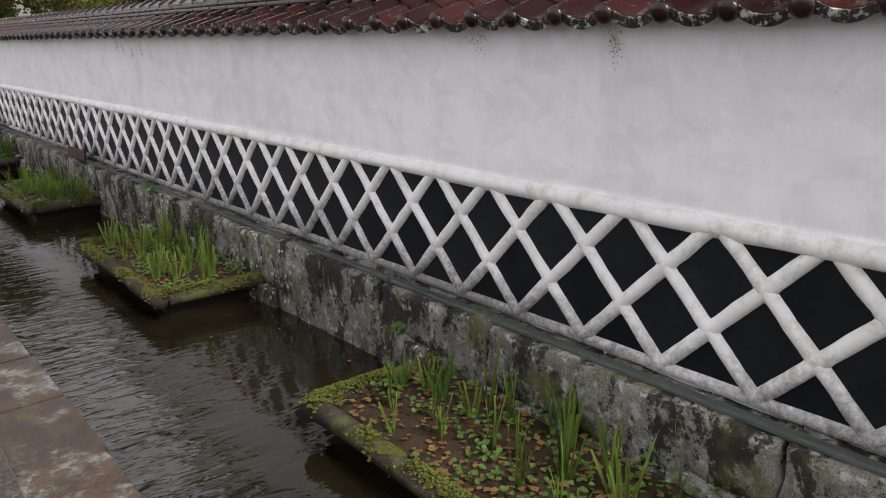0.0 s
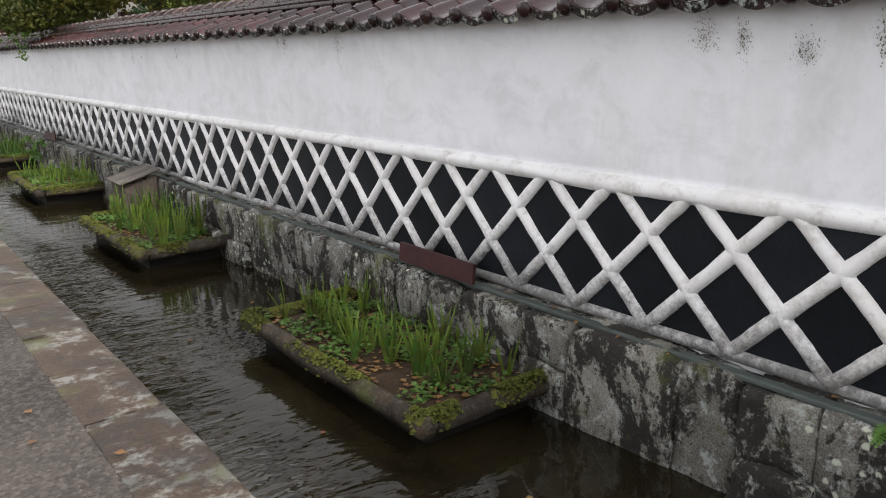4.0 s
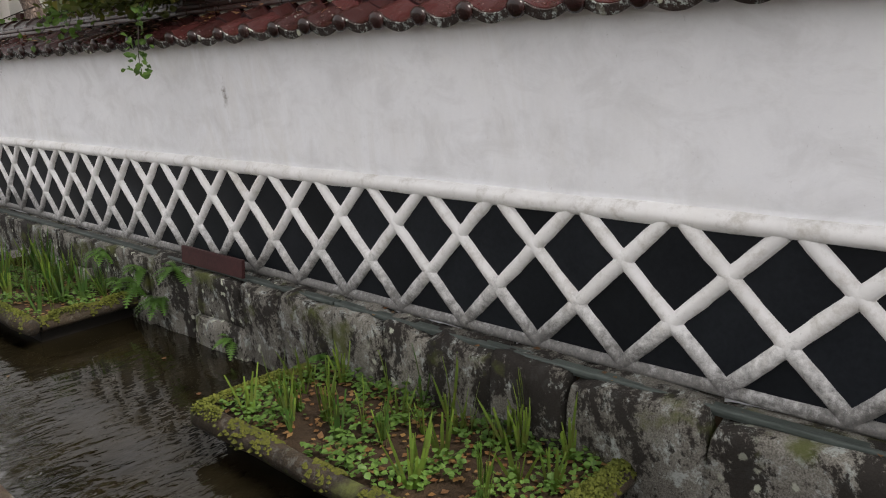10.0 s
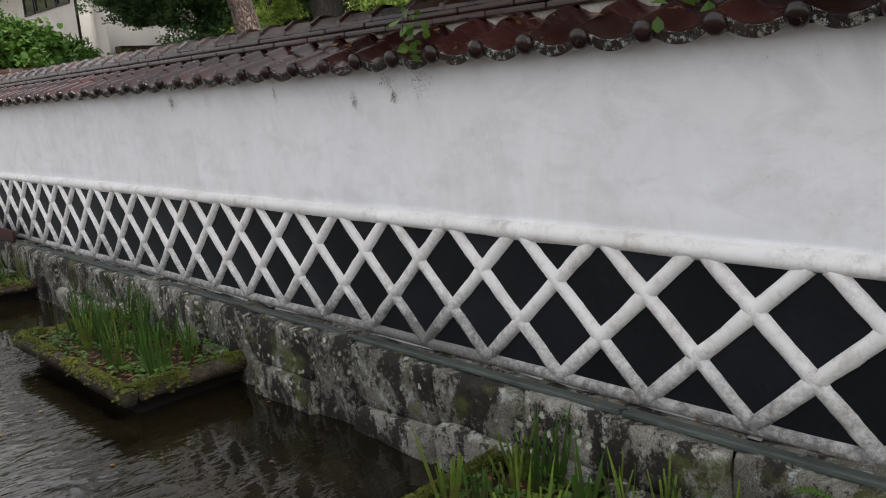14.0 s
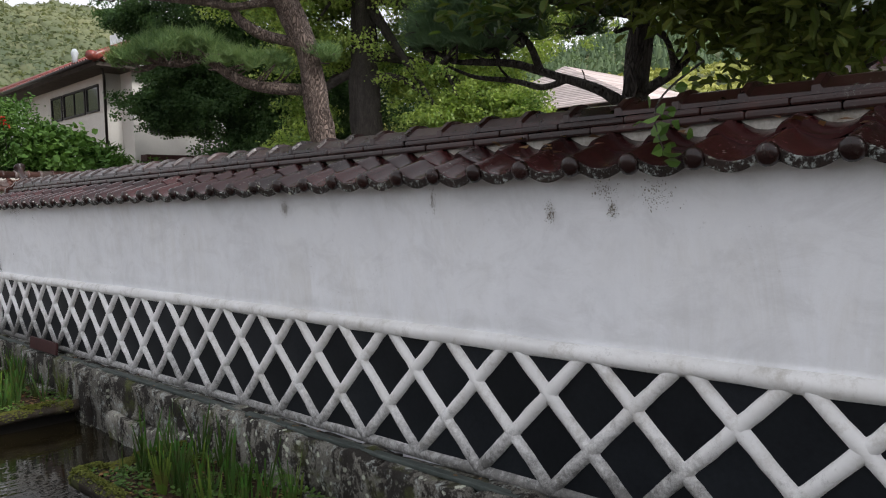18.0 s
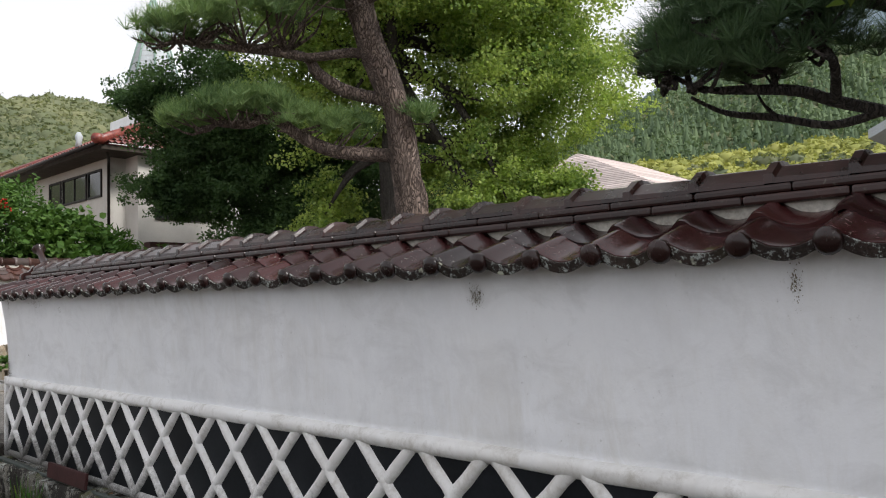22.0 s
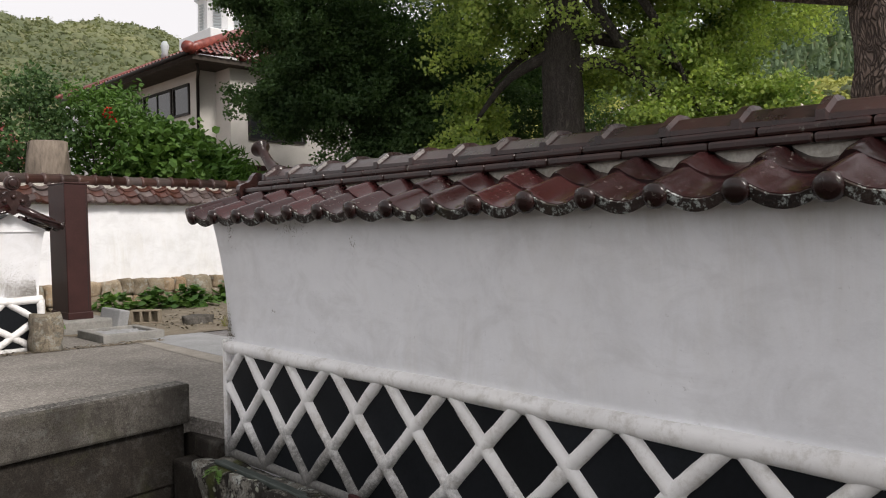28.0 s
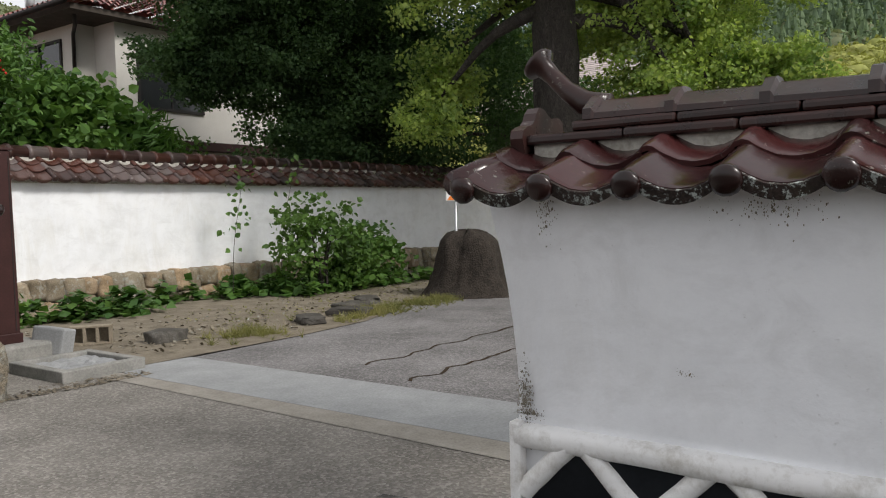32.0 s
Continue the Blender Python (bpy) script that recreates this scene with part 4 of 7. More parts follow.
low_slab, high_slab = ridge_slab(0.36, 0.152, 0.036), ridge_slab(0.36, 0.140, 0.034)
i = 0
yy = 0.26
while yy > Y0:
    m = Matrix.Translation((0.3 + rnd.uniform(-0.003, 0.003), yy, 1.483)) @ Euler((rnd.uniform(-0.004, 0.004), 0, rnd.uniform(-0.006, 0.006))).to_matrix().to_4x4()
    child("ridge_slab", low_slab, roof, at=m)
    m = Matrix.Translation((0.3 + rnd.uniform(-0.003, 0.003), yy - 0.17, 1.520)) @ Euler((rnd.uniform(-0.004, 0.004), 0, rnd.uniform(-0.006, 0.006))).to_matrix().to_4x4()
    child("ridge_slab", high_slab, roof, at=m)
    yy -= 0.36


def cap_mesh(length=0.286):
    """A ridge cap with sloping shoulders and a raised collar at its head."""
    prof = [(-0.130, 0.0), (-0.127, 0.018), (-0.055, 0.064), (-0.026, 0.071), (0.026, 0.071), (0.055, 0.064), (0.127, 0.018), (0.130, 0.0)]
    rows = [(0.0, 1.04, 0.016), (-0.030, 1.04, 0.016), (-0.040, 1.0, 0.002), (-length, 0.97, -0.003)]
    V, F = [], []
    for yy, s, dz in rows:
        V += [(x * s, yy, max(0.0, z * (1.0 if dz < 0.01 else 1.06) + dz) if z else 0.0) for x, z in prof]
    for j in range(len(rows) - 1):
        for k in range(7):
            a = j * 8 + k
            F.append((a, a + 1, a + 9, a + 8))
    F.append(tuple(range(8))[::-1])
    F.append(tuple(24 + k for k in range(8)))
    return mesh_of("ridge_cap", V, F, RIDGE)


cap_me = cap_mesh()
yy = 0.05
while yy > Y0:
    m = Matrix.Translation((0.3 + rnd.uniform(-0.003, 0.003), yy, 1.555 + rnd.uniform(-0.002, 0.002))) @ Euler((rnd.uniform(-0.006, 0.006), rnd.uniform(-0.015, 0.015), rnd.uniform(-0.01, 0.01))).to_matrix().to_4x4()
    child("ridge_cap", cap_me, roof, at=m)
    yy -= 0.2825
# ridge end: scalloped plate and the upturned round tube above it
bm = bmesh.new()
outline = []
for k in range(20):
    an = PI * (k / 19)
    r = 0.17 + 0.018 * math.cos(an * 7)
    outline.append((0.3 + math.cos(an) * r * 1.02, 1.45 + math.sin(an) * r * 0.95))
outline += [(0.3 - 0.20, 1.42), (0.3 - 0.14, 1.40), (0.3, 1.43), (0.3 + 0.14, 1.40), (0.3 + 0.20, 1.42)]
front_v = [bm.verts.new((x, 0.305, z)) for x, z in outline]
back_v = [bm.verts.new((x, 0.255, z)) for x, z in outline]
bm.faces.new(front_v)
bm.faces.new(back_v[::-1])
n = len(outline)
for k in range(n):
    bm.faces.new((front_v[k], back_v[k], back_v[(k + 1) % n], front_v[(k + 1) % n]))
part("ridge_end_plate", bm, RIDGE, roof, "scalloped brown ridge-end plate")
pts = [(0.3, 0.02, 1.60), (0.3, 0.10, 1.63), (0.3, 0.17, 1.68), (0.3, 0.225, 1.735), (0.3, 0.262, 1.772), (0.3, 0.275, 1.783), (0.3, 0.287, 1.794), (0.3, 0.29, 1.797)]
child("ridge_finial", Heap().tube(pts, [0.055, 0.044, 0.034, 0.031, 0.038, 0.064, 0.064, 0.050], 16).mesh("ridge_finial", RIDGE), roof, "upturned round brown finial tube")
# rolled verge tile at the wall's end
child("verge_tile", Heap().tube([(-0.19, 0.325, 1.345), (0.02, 0.322, 1.404), (0.18, 0.32, 1.452)], [0.045, 0.045, 0.045], 12).mesh("verge_tile", ROOF), roof)

# maroon boards leaning over the strip
for y0 in (-12.45, -22.97, -2.0):
    bm = bmesh.new()
    box(bm, -0.012, 0.012, y0, y0 + 0.745, -0.06, 0.06, 0.003)
    me = bpy.data.meshes.new("board")
    bm.to_mesh(me)
    bm.free()
    me.materials.append(MAROON)
    solid("board", me, "short maroon painted board standing on the stone ledge", "board", Matrix.Translation((-0.158, 0, -0.112)) @ Euler((0, radians(6), 0)).to_matrix().to_4x4(), group="boards on the ledge")


# ---- planters of logs with irises in the canal ----
def blade_mesh(seed, material):
    """One sword-shaped leaf, bent and sometimes cut square."""
    r = random.Random(seed)
    pts = []
    lean = r.uniform(-0.02, 0.04)
    hgt = r.uniform(0.16, 0.30) if seed % 5 else r.uniform(0.32, 0.44)
    wd = r.uniform(0.0045, 0.0075)
    cut = seed % 5 != 0
    prev = None
    for s in range(5):
        t = s / 4
        c = Vector((lean * t * t, 0, hgt * t * (1 - 0.12 * t)))
        k = (1.0, 1.05, 0.95, 0.75, 0.6 if cut else 0.05)[s]
        cur = (c + Vector((0, -wd * k, 0)), c + Vector((0.002, wd * k, 0)))
        if prev:
            pts += [prev[0], prev[1], cur[1], cur[0]]
        prev = cur
    me = quads("blade", np.array([tuple(p) for p in pts]), material)
    return me


blade_meshes = [blade_mesh(i, IRIS) for i in range(18)]
dark_blades = [blade_mesh(i, IRIS_DARK) for i in range(18)]


def iris_clump(m, n, blades):
    cl = solid("iris_clump", None, "clump of upright green iris blades, some cut short", "iris", m, "irises in the log beds")
    for b in range(n):
        f = (b + 0.5) / n - 0.5
        at = Matrix.Translation((rnd.gauss(0, 0.004), f * 0.035, 0)) @ Euler((-f * 0.5 + rnd.gauss(0, 0.07), rnd.gauss(0, 0.08), rnd.gauss(0, 0.3))).to_matrix().to_4x4()
        child("blade", blades[rnd.randrange(18)], cl, at=at)




def log(parent, a, b, r, seed):
    pts, rad = [], []
    for i in range(9):
        t = i / 8
        p = Vector(a).lerp(Vector(b), t)
        p += Vector((noise.noise(Vector((seed, t * 3, 0))) * 0.02, 0, noise.noise(Vector((seed, t * 3, 9))) * 0.015))
        pts.append(p)
        rad.append(r * 0.88 * (1 + 0.22 * noise.noise(Vector((seed * 2, t * 4, 3)))))
    hp = Heap().tube(pts, rad, 12, 0.2)
    ob = child("log", hp.mesh("log", LOG), parent)
    # moss cushions along its top
    c = []
    for i in range(700):
        t = nrs.uniform()
        p = Vector(a).lerp(Vector(b), t)
        an = nrs.normal() * 0.75
        if noise.noise(Vector((p.x * 4 + seed, p.y * 4, 1))) < 0.0:
            continue
        dv = (Vector(b) - Vector(a)).normalized()
        sd = Vector((-dv.y, dv.x, 0))
        c.append(p + sd * math.sin(an) * r * 0.90 + Vector((0, 0, math.cos(an) * r * 0.90)))
    hp = Heap()
    for p in c:
        s = nrs.uniform(0.007, 0.020)
        V = [p + Vector((math.cos(k * 2 * PI / 5) * s, math.sin(k * 2 * PI / 5) * s, -0.006)) for k in range(5)] + [p + Vector((0, 0, s * 0.45))]
        hp.add(V, [(k, (k + 1) % 5, 5) for k in range(5)])
    child("moss", hp.mesh("moss", MOSS), ob, "green-brown moss cushions", kind="stuff")
    return ob


near_ends = (-31.9, -27.74, -23.63, -19.43, -15.24, -11.03, -6.7, -2.62)
for j, y0 in enumerate(near_ends):
    length = 2.06
    zt = -0.535
    pl = thing("planter", "floating bed framed by mossy logs, planted with irises", "planter", (-0.58, y0 + length / 2, -0.74), "iris beds in the canal")
    ox, oy, oz = 0.58, -(y0 + length / 2), 0.74

    def loc(x, y, z):
        return (x + ox, y + oy, z + oz)

    log(pl, loc(-0.99, y0 + 0.0, zt - 0.02), loc(-0.99, y0 + length - 0.05, zt - 0.02), 0.066, j * 3 + 1)
    log(pl, loc(-0.92, y0 + 0.05, zt - 0.03), loc(-0.14, y0 + 0.04, zt - 0.02), 0.062, j * 3 + 2)
    log(pl, loc(-0.92, y0 + length - 0.06, zt - 0.03), loc(-0.14, y0 + length - 0.06, zt - 0.02), 0.06, j * 3 + 3)
    box_part("raft", pl, RAFT, -0.90 + ox, -0.16 + ox, y0 + 0.14 + oy, y0 + length - 0.1 + oy, -0.78 + oz, zt - 0.05 + oz, 0.01, "black float under the logs")
    # lumpy soil
    V, F = [], []
    nx, ny = 14, 30
    for a in range(nx + 1):
        for b in range(ny + 1):
            x = -0.96 + 0.83 * a / nx
            yy = y0 + 0.06 + (length - 0.14) * b / ny
            e = min(a, nx - a, b, ny - b)
            V.append(loc(x, yy, zt - 0.05 + min(e, 2) * 0.016 + 0.018 * noise.noise(Vector((x * 9, yy * 9, j)))))
    for a in range(nx):
        for b in range(ny):
            q = a * (ny + 1) + b
            F.append((q, q + ny + 1, q + ny + 2, q + 1))
    child("soil", mesh_of("soil", V, F, SOIL, True), pl, "brown soil with leaf litter")
    # low herbs and moss between the irises
    n = (900, 1200, 2400, 3600, 2600, 2600, 2300, 1600)[j]
    c = np.stack([nrs.uniform(-0.92, -0.16, n), nrs.uniform(y0 + 0.06, y0 + length - 0.08, n), np.full(n, zt)], 1)
    keep = np.array([noise.noise(Vector((p[0] * 3.1, p[1] * 3.1, j))) > -0.1 for p in c])
    c = c[keep]
    c[:, 2] += nrs.uniform(-0.01, 0.05, len(c))
    c = c + np.array([ox, oy, oz])
    child("ground_cover", leaf_mesh("ground_cover", c, 0.028, HERB, 0.7, 1.3, pointed=True), pl, "small green clover-like leaves", kind="stuff")
    edge = nrs.randint(0, 3, 9000)
    t = nrs.uniform(0, 1, 9000)
    off = np.clip(nrs.normal(size=9000) * 0.03, -0.058, 0.058)
    ex = np.where(edge == 0, -0.99 + off, -0.98 + 0.84 * t)
    ey = np.where(edge == 0, y0 + 0.02 + (length - 0.06) * t, np.where(edge == 1, y0 + 0.045, y0 + length - 0.06) + off)
    rr = np.abs(off) / 0.066
    c = np.stack([ex + ox, ey + oy, zt - 0.02 + 0.062 * np.sqrt(1 - rr ** 2) + oz + nrs.uniform(0, 0.012, 9000)], 1)
    thick = (-0.05, -0.05, 0.05, 0.1, 0.1, -0.35, -0.1, 0.0)[j]
    keep = np.array([noise.noise(Vector((p[0] * 2.6, (p[1] - oy) * 2.6, j * 3))) > thick for p in c])
    child("moss_cover", leaf_mesh("moss_cover", c[keep], 0.013, MOSS_LEAF, 0.5, 1.4), pl, "cushions of leafy moss over the logs", kind="stuff")
    n = 420
    c = np.stack([nrs.uniform(-0.9, -0.18, n) + ox, nrs.uniform(y0 + 0.1, y0 + length - 0.1, n) + oy, np.full(n, zt + oz - 0.004)], 1)
    child("leaf_litter", leaf_mesh("leaf_litter", c, 0.035, DRY_LEAF, 0.9), pl, "dry brown fallen leaves", kind="stuff")
    amount = (27, 28, 42, 46, 38, 42, 42, 32)[j]
    for i in range(amount):
        x = rnd.uniform(-0.84, -0.24)
        yy = y0 + 0.2 + (length - 0.38) * (i + rnd.random()) / amount
        tall = (1.0, 1.1, 0.85, 1.15, 0.9, 1.1, 1.15, 1.1)[j] * rnd.uniform(0.8, 1.2)
        m = Matrix.Translation((x, yy, zt - 0.03)) @ Euler((0, 0, rnd.uniform(0, 6.28))).to_matrix().to_4x4() @ Matrix.Diagonal((1.1, 1.1, tall, 1))
        iris_clump(m, rnd.randint(4, 10), dark_blades if rnd.random() < (0.2, 0.2, 0.1, 0.35, 0.2, 0.4, 0.85, 0.75)[j] else blade_meshes)

# wooden shelter box at the stone wall
hut = thing("wooden_box", "weathered grey plank box with a sloping board roof", "wooden box", (-0.42, -17.28, -0.62))


def hut_box(name, mat, x0, x1, y0, y1, z0, z1, label=""):
    return box_part(name, hut, mat, x0 + 0.42, x1 + 0.42, y0 + 17.28, y1 + 17.28, z0 + 0.62, z1 + 0.62, 0.003, label)


for i in range(3):
    y0 = -17.52 + i * 0.152
    hut_box("front_board", OLD_WOOD, -0.572, -0.556, y0, y0 + 0.149, -0.60, -0.215)
for s in (-17.52, -17.075):
    for i in range(3):
        x0 = -0.556 + i * 0.118
        hut_box("side_board", OLD_WOOD, x0, x0 + 0.116, s, s + 0.016, -0.60, -0.20 + i * 0.033)
hut_box("floor_board", OLD_WOOD, -0.556, -0.20, -17.50, -17.08, -0.62, -0.60)
for i in range(7):
    y0 = -17.585 + i * 0.0835
    bm = bmesh.new()
    box(bm, -0.23, 0.23, y0 + 17.28, y0 + 17.28 + 0.081, -0.008, 0.008, 0.003)
    ob = part("roof_board", bm, ROOF_WOOD, hut)
    ob.matrix_basis = Matrix.Translation((0.02, 0, 0.62 - 0.135 + rnd.uniform(-0.002, 0.002))) @ Euler((0, radians(-16), 0)).to_matrix().to_4x4()


# ---- bridge to the gate ----
bridge = thing("bridge", "small concrete bridge slab over the canal with a low kerb beam", "bridge", kind="structure")
bm = bmesh.new()
deck = [(-2.42, 0.33), (-0.05, 0.66), (0.02, 0.26), (1.34, 0.26), (1.34, 6.2), (-2.42, 6.2)]
top = [bm.verts.new((x, y, 0.0)) for x, y in deck]
bot = [bm.verts.new((x, y, -0.10)) for x, y in deck]
bm.faces.new(top)
bm.faces.new(bot[::-1])
for i in range(len(deck)):
    j = (i + 1) % len(deck)
    bm.faces.new((top[i], bot[i], bot[j], top[j]))
part("deck", bm, APRON, bridge, "worn grey asphalt deck")
ang = math.atan2(0.235, 1.53)


def along(bm):
    bmesh.ops.rotate(bm, cent=(0, 0, 0), matrix=Matrix.Rotation(ang, 3, "Z"), verts=bm.verts)
    bmesh.ops.translate(bm, vec=(-0.075, 0.60, 0), verts=bm.verts)


bm = bmesh.new()
box(bm, -2.40, 0.0, 0.0, 0.15, -0.028, 0.243, 0.022)
along(bm)
beam = part("kerb_beam", bm, CONCRETE, bridge, "grey concrete kerb beam with a speckled top")
beam.data.materials.append(SPECKLE)
for f in beam.data.polygons:
    f.material_index = 1 if f.normal.z > 0.4 else 0
# recessed lintel; the dark gap under the beam is put into its colour
bm = bmesh.new()
box(bm, -2.40, -0.02, 0.05, 0.148, -0.42, -0.032, 0.01)
box(bm, -2.40, -0.02, 0.148, 0.40, -0.42, -0.102)
box(bm, -2.40, 0.05, 0.07, 0.40, -0.60, -0.42, 0.01)
along(bm)
part("lintel", bm, SHADED_CONCRETE, bridge, "stained concrete lintel, darkened for the shade under the beam")
bm = bmesh.new()
box(bm, -2.4, 0.1, 0.9, 1.1, -1.0, -0.15)
along(bm)
part("back_wall", bm, SHADED_CONCRETE, bridge)
for i in range(26):
    bm = bmesh.new()
    box(bm, -2.1 + i * 0.08, -2.088 + i * 0.08, 0.16, 0.172, -0.78, -0.58)
    along(bm)
    part("grille_bar", bm, BROWN_METAL, bridge)
# abutment in the same concrete with the pit's shade in its colour
bm = bmesh.new()
box(bm, -0.20, 0.30, 0.24, 0.62, -0.9, -0.24, 0.02)
box(bm, -0.06, 0.60, 0.30, 1.2, -0.9, -0.104, 0.005)
part("abutment", bm, SHADED_CONCRETE, bridge)
bm = bmesh.new()
box(bm, -0.08, 0.10, 0.26, 0.56, -0.24, -0.10, 0.02)
part("abutment_step", bm, SHADED_CONCRETE, bridge)

# ground inside the gate
bm = bmesh.new()
vs = [bm.verts.new(p) for p in ((1.34, 0.3, 0.004), (2.12, 0.3, 0.004), (2.12, 4.86, 0.004), (1.38, 4.92, 0.004))]
bm.faces.new(vs)
r = bmesh.ops.extrude_face_region(bm, geom=bm.faces[:])
bmesh.ops.translate(bm, vec=(0, 0, -0.03), verts=[v for v in r["geom"] if isinstance(v, bmesh.types.BMVert)])
me = bpy.data.meshes.new("threshold")
bm.to_mesh(me)
bm.free()
me.materials.append(PALE_CONCRETE)
solid("threshold_plate", me, "pale grey concrete plate across the gateway", "concrete plate", kind="structure")
solid("sand_strip", mesh_of("sand_strip", [(1.06, 0.30, 0.004), (1.335, 0.30, 0.004), (1.375, 4.9, 0.004), (1.20, 4.9, 0.004)], [(0, 1, 2, 3)], SAND), "worn sandy strip before the concrete plate", "pavement", kind="structure")
drive_pts = [(2.12, -4.0), (9.5, -4.0), (9.5, 5.2), (6.9, 5.5), (5.6, 5.3), (4.6, 4.95), (3.4, 4.85), (2.12, 4.84)]
solid("driveway", mesh_of("driveway", [(x, y, 0.0) for x, y in drive_pts], [tuple(range(8))], DRIVE), "dark cracked asphalt driveway", "driveway", kind="structure")
# cracks in the drive as thin dark seams
hp = Heap()
for k, (x0, x1, y0) in enumerate(((2.6, 5.2, 3.2), (2.3, 4.2, 2.5))):
    pts = [Vector((x0 + (x1 - x0) * i / 24, y0 + 0.12 * noise.noise(Vector((i * 0.35, k, 0))), 0.003)) for i in range(25)]
    for a, b in zip(pts, pts[1:]):
        w = 0.010 + 0.008 * rnd.random()
        q = len(hp.v)
        hp.v += [a + Vector((0, -w, 0)), b + Vector((0, -w, 0)), b + Vector((0, w, 0)), a + Vector((0, w, 0))]
        hp.f.append((q, q + 1, q + 2, q + 3))
solid("drive_cracks", hp.mesh("drive_cracks", SOIL), "thin dark cracks in the asphalt", "crack", kind="stuff")
solid("garden_bed", mesh_of("garden_bed", [(1.3, 4.9, 0.006), (3.4, 4.85, 0.006), (4.6, 4.95, 0.006), (5.6, 5.3, 0.006), (6.9, 5.5, 0.006), (9.5, 5.2, 0.006), (13, 5.2, 0.02), (13, 8.9, 0.05), (1.3, 8.9, 0.05), (0.6, 6.2, 0.006)], [tuple(range(10))], GARDEN), "gravelly garden strip in front of the inner wall", "ground", kind="structure")

# ---- wall stub beyond the gateway ----
stub = thing("wall_stub", "end of the next white lattice wall with a brown tiled roof", "wall", kind="structure")
V, F = wall_body(0, 14.0, 0.56, True)
child("plaster", mesh_of("plaster", [(x - 0.28, y + 4.92, z) for x, y, z in V], F, PLASTER), stub)
half_round("top_rail", 4.9, 14, 0.506, 0.05, 0.05, RIB, stub, x=-0.28)
SX0, SX1 = -0.29, 0.275


def end_rib(name, pts, rad):
    """A round plaster rib on the wall's end face."""
    n = 10
    path = [(pts[0][0] + (pts[1][0] - pts[0][0]) * t / n, 4.897, pts[0][1] + (pts[1][1] - pts[0][1]) * t / n) for t in range(n + 1)]
    child(name, Heap().tube(path, [rad * (1 + 0.10 * noise.noise(Vector((pts[0][0] * 9 + t, pts[0][1] * 9, rad * 40)))) for t in range(n + 1)], 12, 0.18).mesh(name, RIB), stub)


end_rib("end_rail", ((SX0 - 0.03, 0.53), (SX1 + 0.02, 0.545)), 0.044)
end_rib("end_rail", ((SX0 - 0.02, 0.0), (SX1, 0.0)), 0.036)
end_rib("end_rail", ((SX0, 0.0), (SX0, 0.53)), 0.042)
end_rib("end_rail", ((SX1, 0.0), (SX1, 0.54)), 0.042)
for a, b in (((SX0, 0.31), (-0.10, 0.52)), ((-0.06, 0.53), (SX1, 0.30)), ((SX0, 0.33), (0.20, 0.02)), ((SX1, 0.36), (-0.24, 0.0))):
    end_rib("plaster_rib", (a, b), 0.038)
bm = bmesh.new()
box(bm, SX0, SX1, 4.888, 4.91, 0.0, 0.53)
part("black_tile", bm, BLACK_TILE, stub)
for i in range(14):
    for s in (1, -1):
        child("plaster_rib", rib_sets[s][i % 6], stub, at=(-0.28, 5.6 + i * P, 0))
    child("black_tile", tile_full, stub, at=(-0.28, 5.6 + i * P, Z_TOP - h))
    child("black_tile", tile_full, stub, at=(-0.28, 5.6 + (i + 0.5) * P, Z_TOP - 2 * h))
RC = -0.01
stub_roof = thing("stub_roof", "brown tiled roof on the wall end with a crested ridge plate", "tiled roof", kind="structure")
bm = bmesh.new()
sec = [(-0.34, 1.305), (RC - 0.12, 1.40), (RC, 1.47), (RC + 0.12, 1.40), (0.33, 1.305), (0.33, 1.28), (-0.34, 1.28)]
a = [bm.verts.new((x, 4.85, z)) for x, z in sec]
b = [bm.verts.new((x, 14, z)) for x, z in sec]
bm.faces.new(a)
bm.faces.new(b[::-1])
for i in range(7):
    bm.faces.new((a[i], b[i], b[(i + 1) % 7], a[(i + 1) % 7]))
part("tile_bed", bm, PLASTER, stub_roof)
for i in range(30):
    yy = 4.98 + i * TP
    child("eave_tile", eave_me, stub_roof, at=Matrix.Translation((RC - 0.47, yy, 1.345)) @ Euler((0, -SLOPE, 0)).to_matrix().to_4x4())
    child("roof_tile", upper_me, stub_roof, at=Matrix.Translation((RC - 0.26, yy, 1.427)) @ Euler((0, -SLOPE, 0)).to_matrix().to_4x4())
    child("eave_tile", eave_me, stub_roof, at=Matrix.Translation((RC + 0.47, yy - TP, 1.345)) @ Euler((0, -SLOPE, PI)).to_matrix().to_4x4())
for sx in (-1, 1):
    child("verge_tile", Heap().tube([(RC + sx * 0.47, 4.76, 1.335), (RC + sx * 0.24, 4.755, 1.44), (RC + sx * 0.04, 4.75, 1.54)], [0.05, 0.05, 0.05], 12).mesh("verge_tile", ROOF), stub_roof)
child("ridge_cap", Heap().tube([(RC, 4.78, 1.58), (RC, 14, 1.58)], [0.10, 0.10], 10).mesh("ridge_cap", RIDGE), stub_roof)
bm = bmesh.new()
half_shield = [(0.0, 1.455), (0.055, 1.485), (0.12, 1.515), (0.165, 1.555), (0.172, 1.59), (0.15, 1.615), (0.155, 1.645), (0.13, 1.68), (0.095, 1.672), (0.07, 1.70), (0.0, 1.72)]
outline = [(RC + x, z) for x, z in half_shield] + [(RC - x, z) for x, z in half_shield[-2:0:-1]]
fv = [bm.verts.new((x, 4.72, z)) for x, z in outline]
bv = [bm.verts.new((x, 4.78, z)) for x, z in outline]
bm.faces.new(fv)
bm.faces.new(bv[::-1])
for k in range(len(outline)):
    bm.faces.new((fv[k], bv[k], bv[(k + 1) % len(outline)], fv[(k + 1) % len(outline)]))
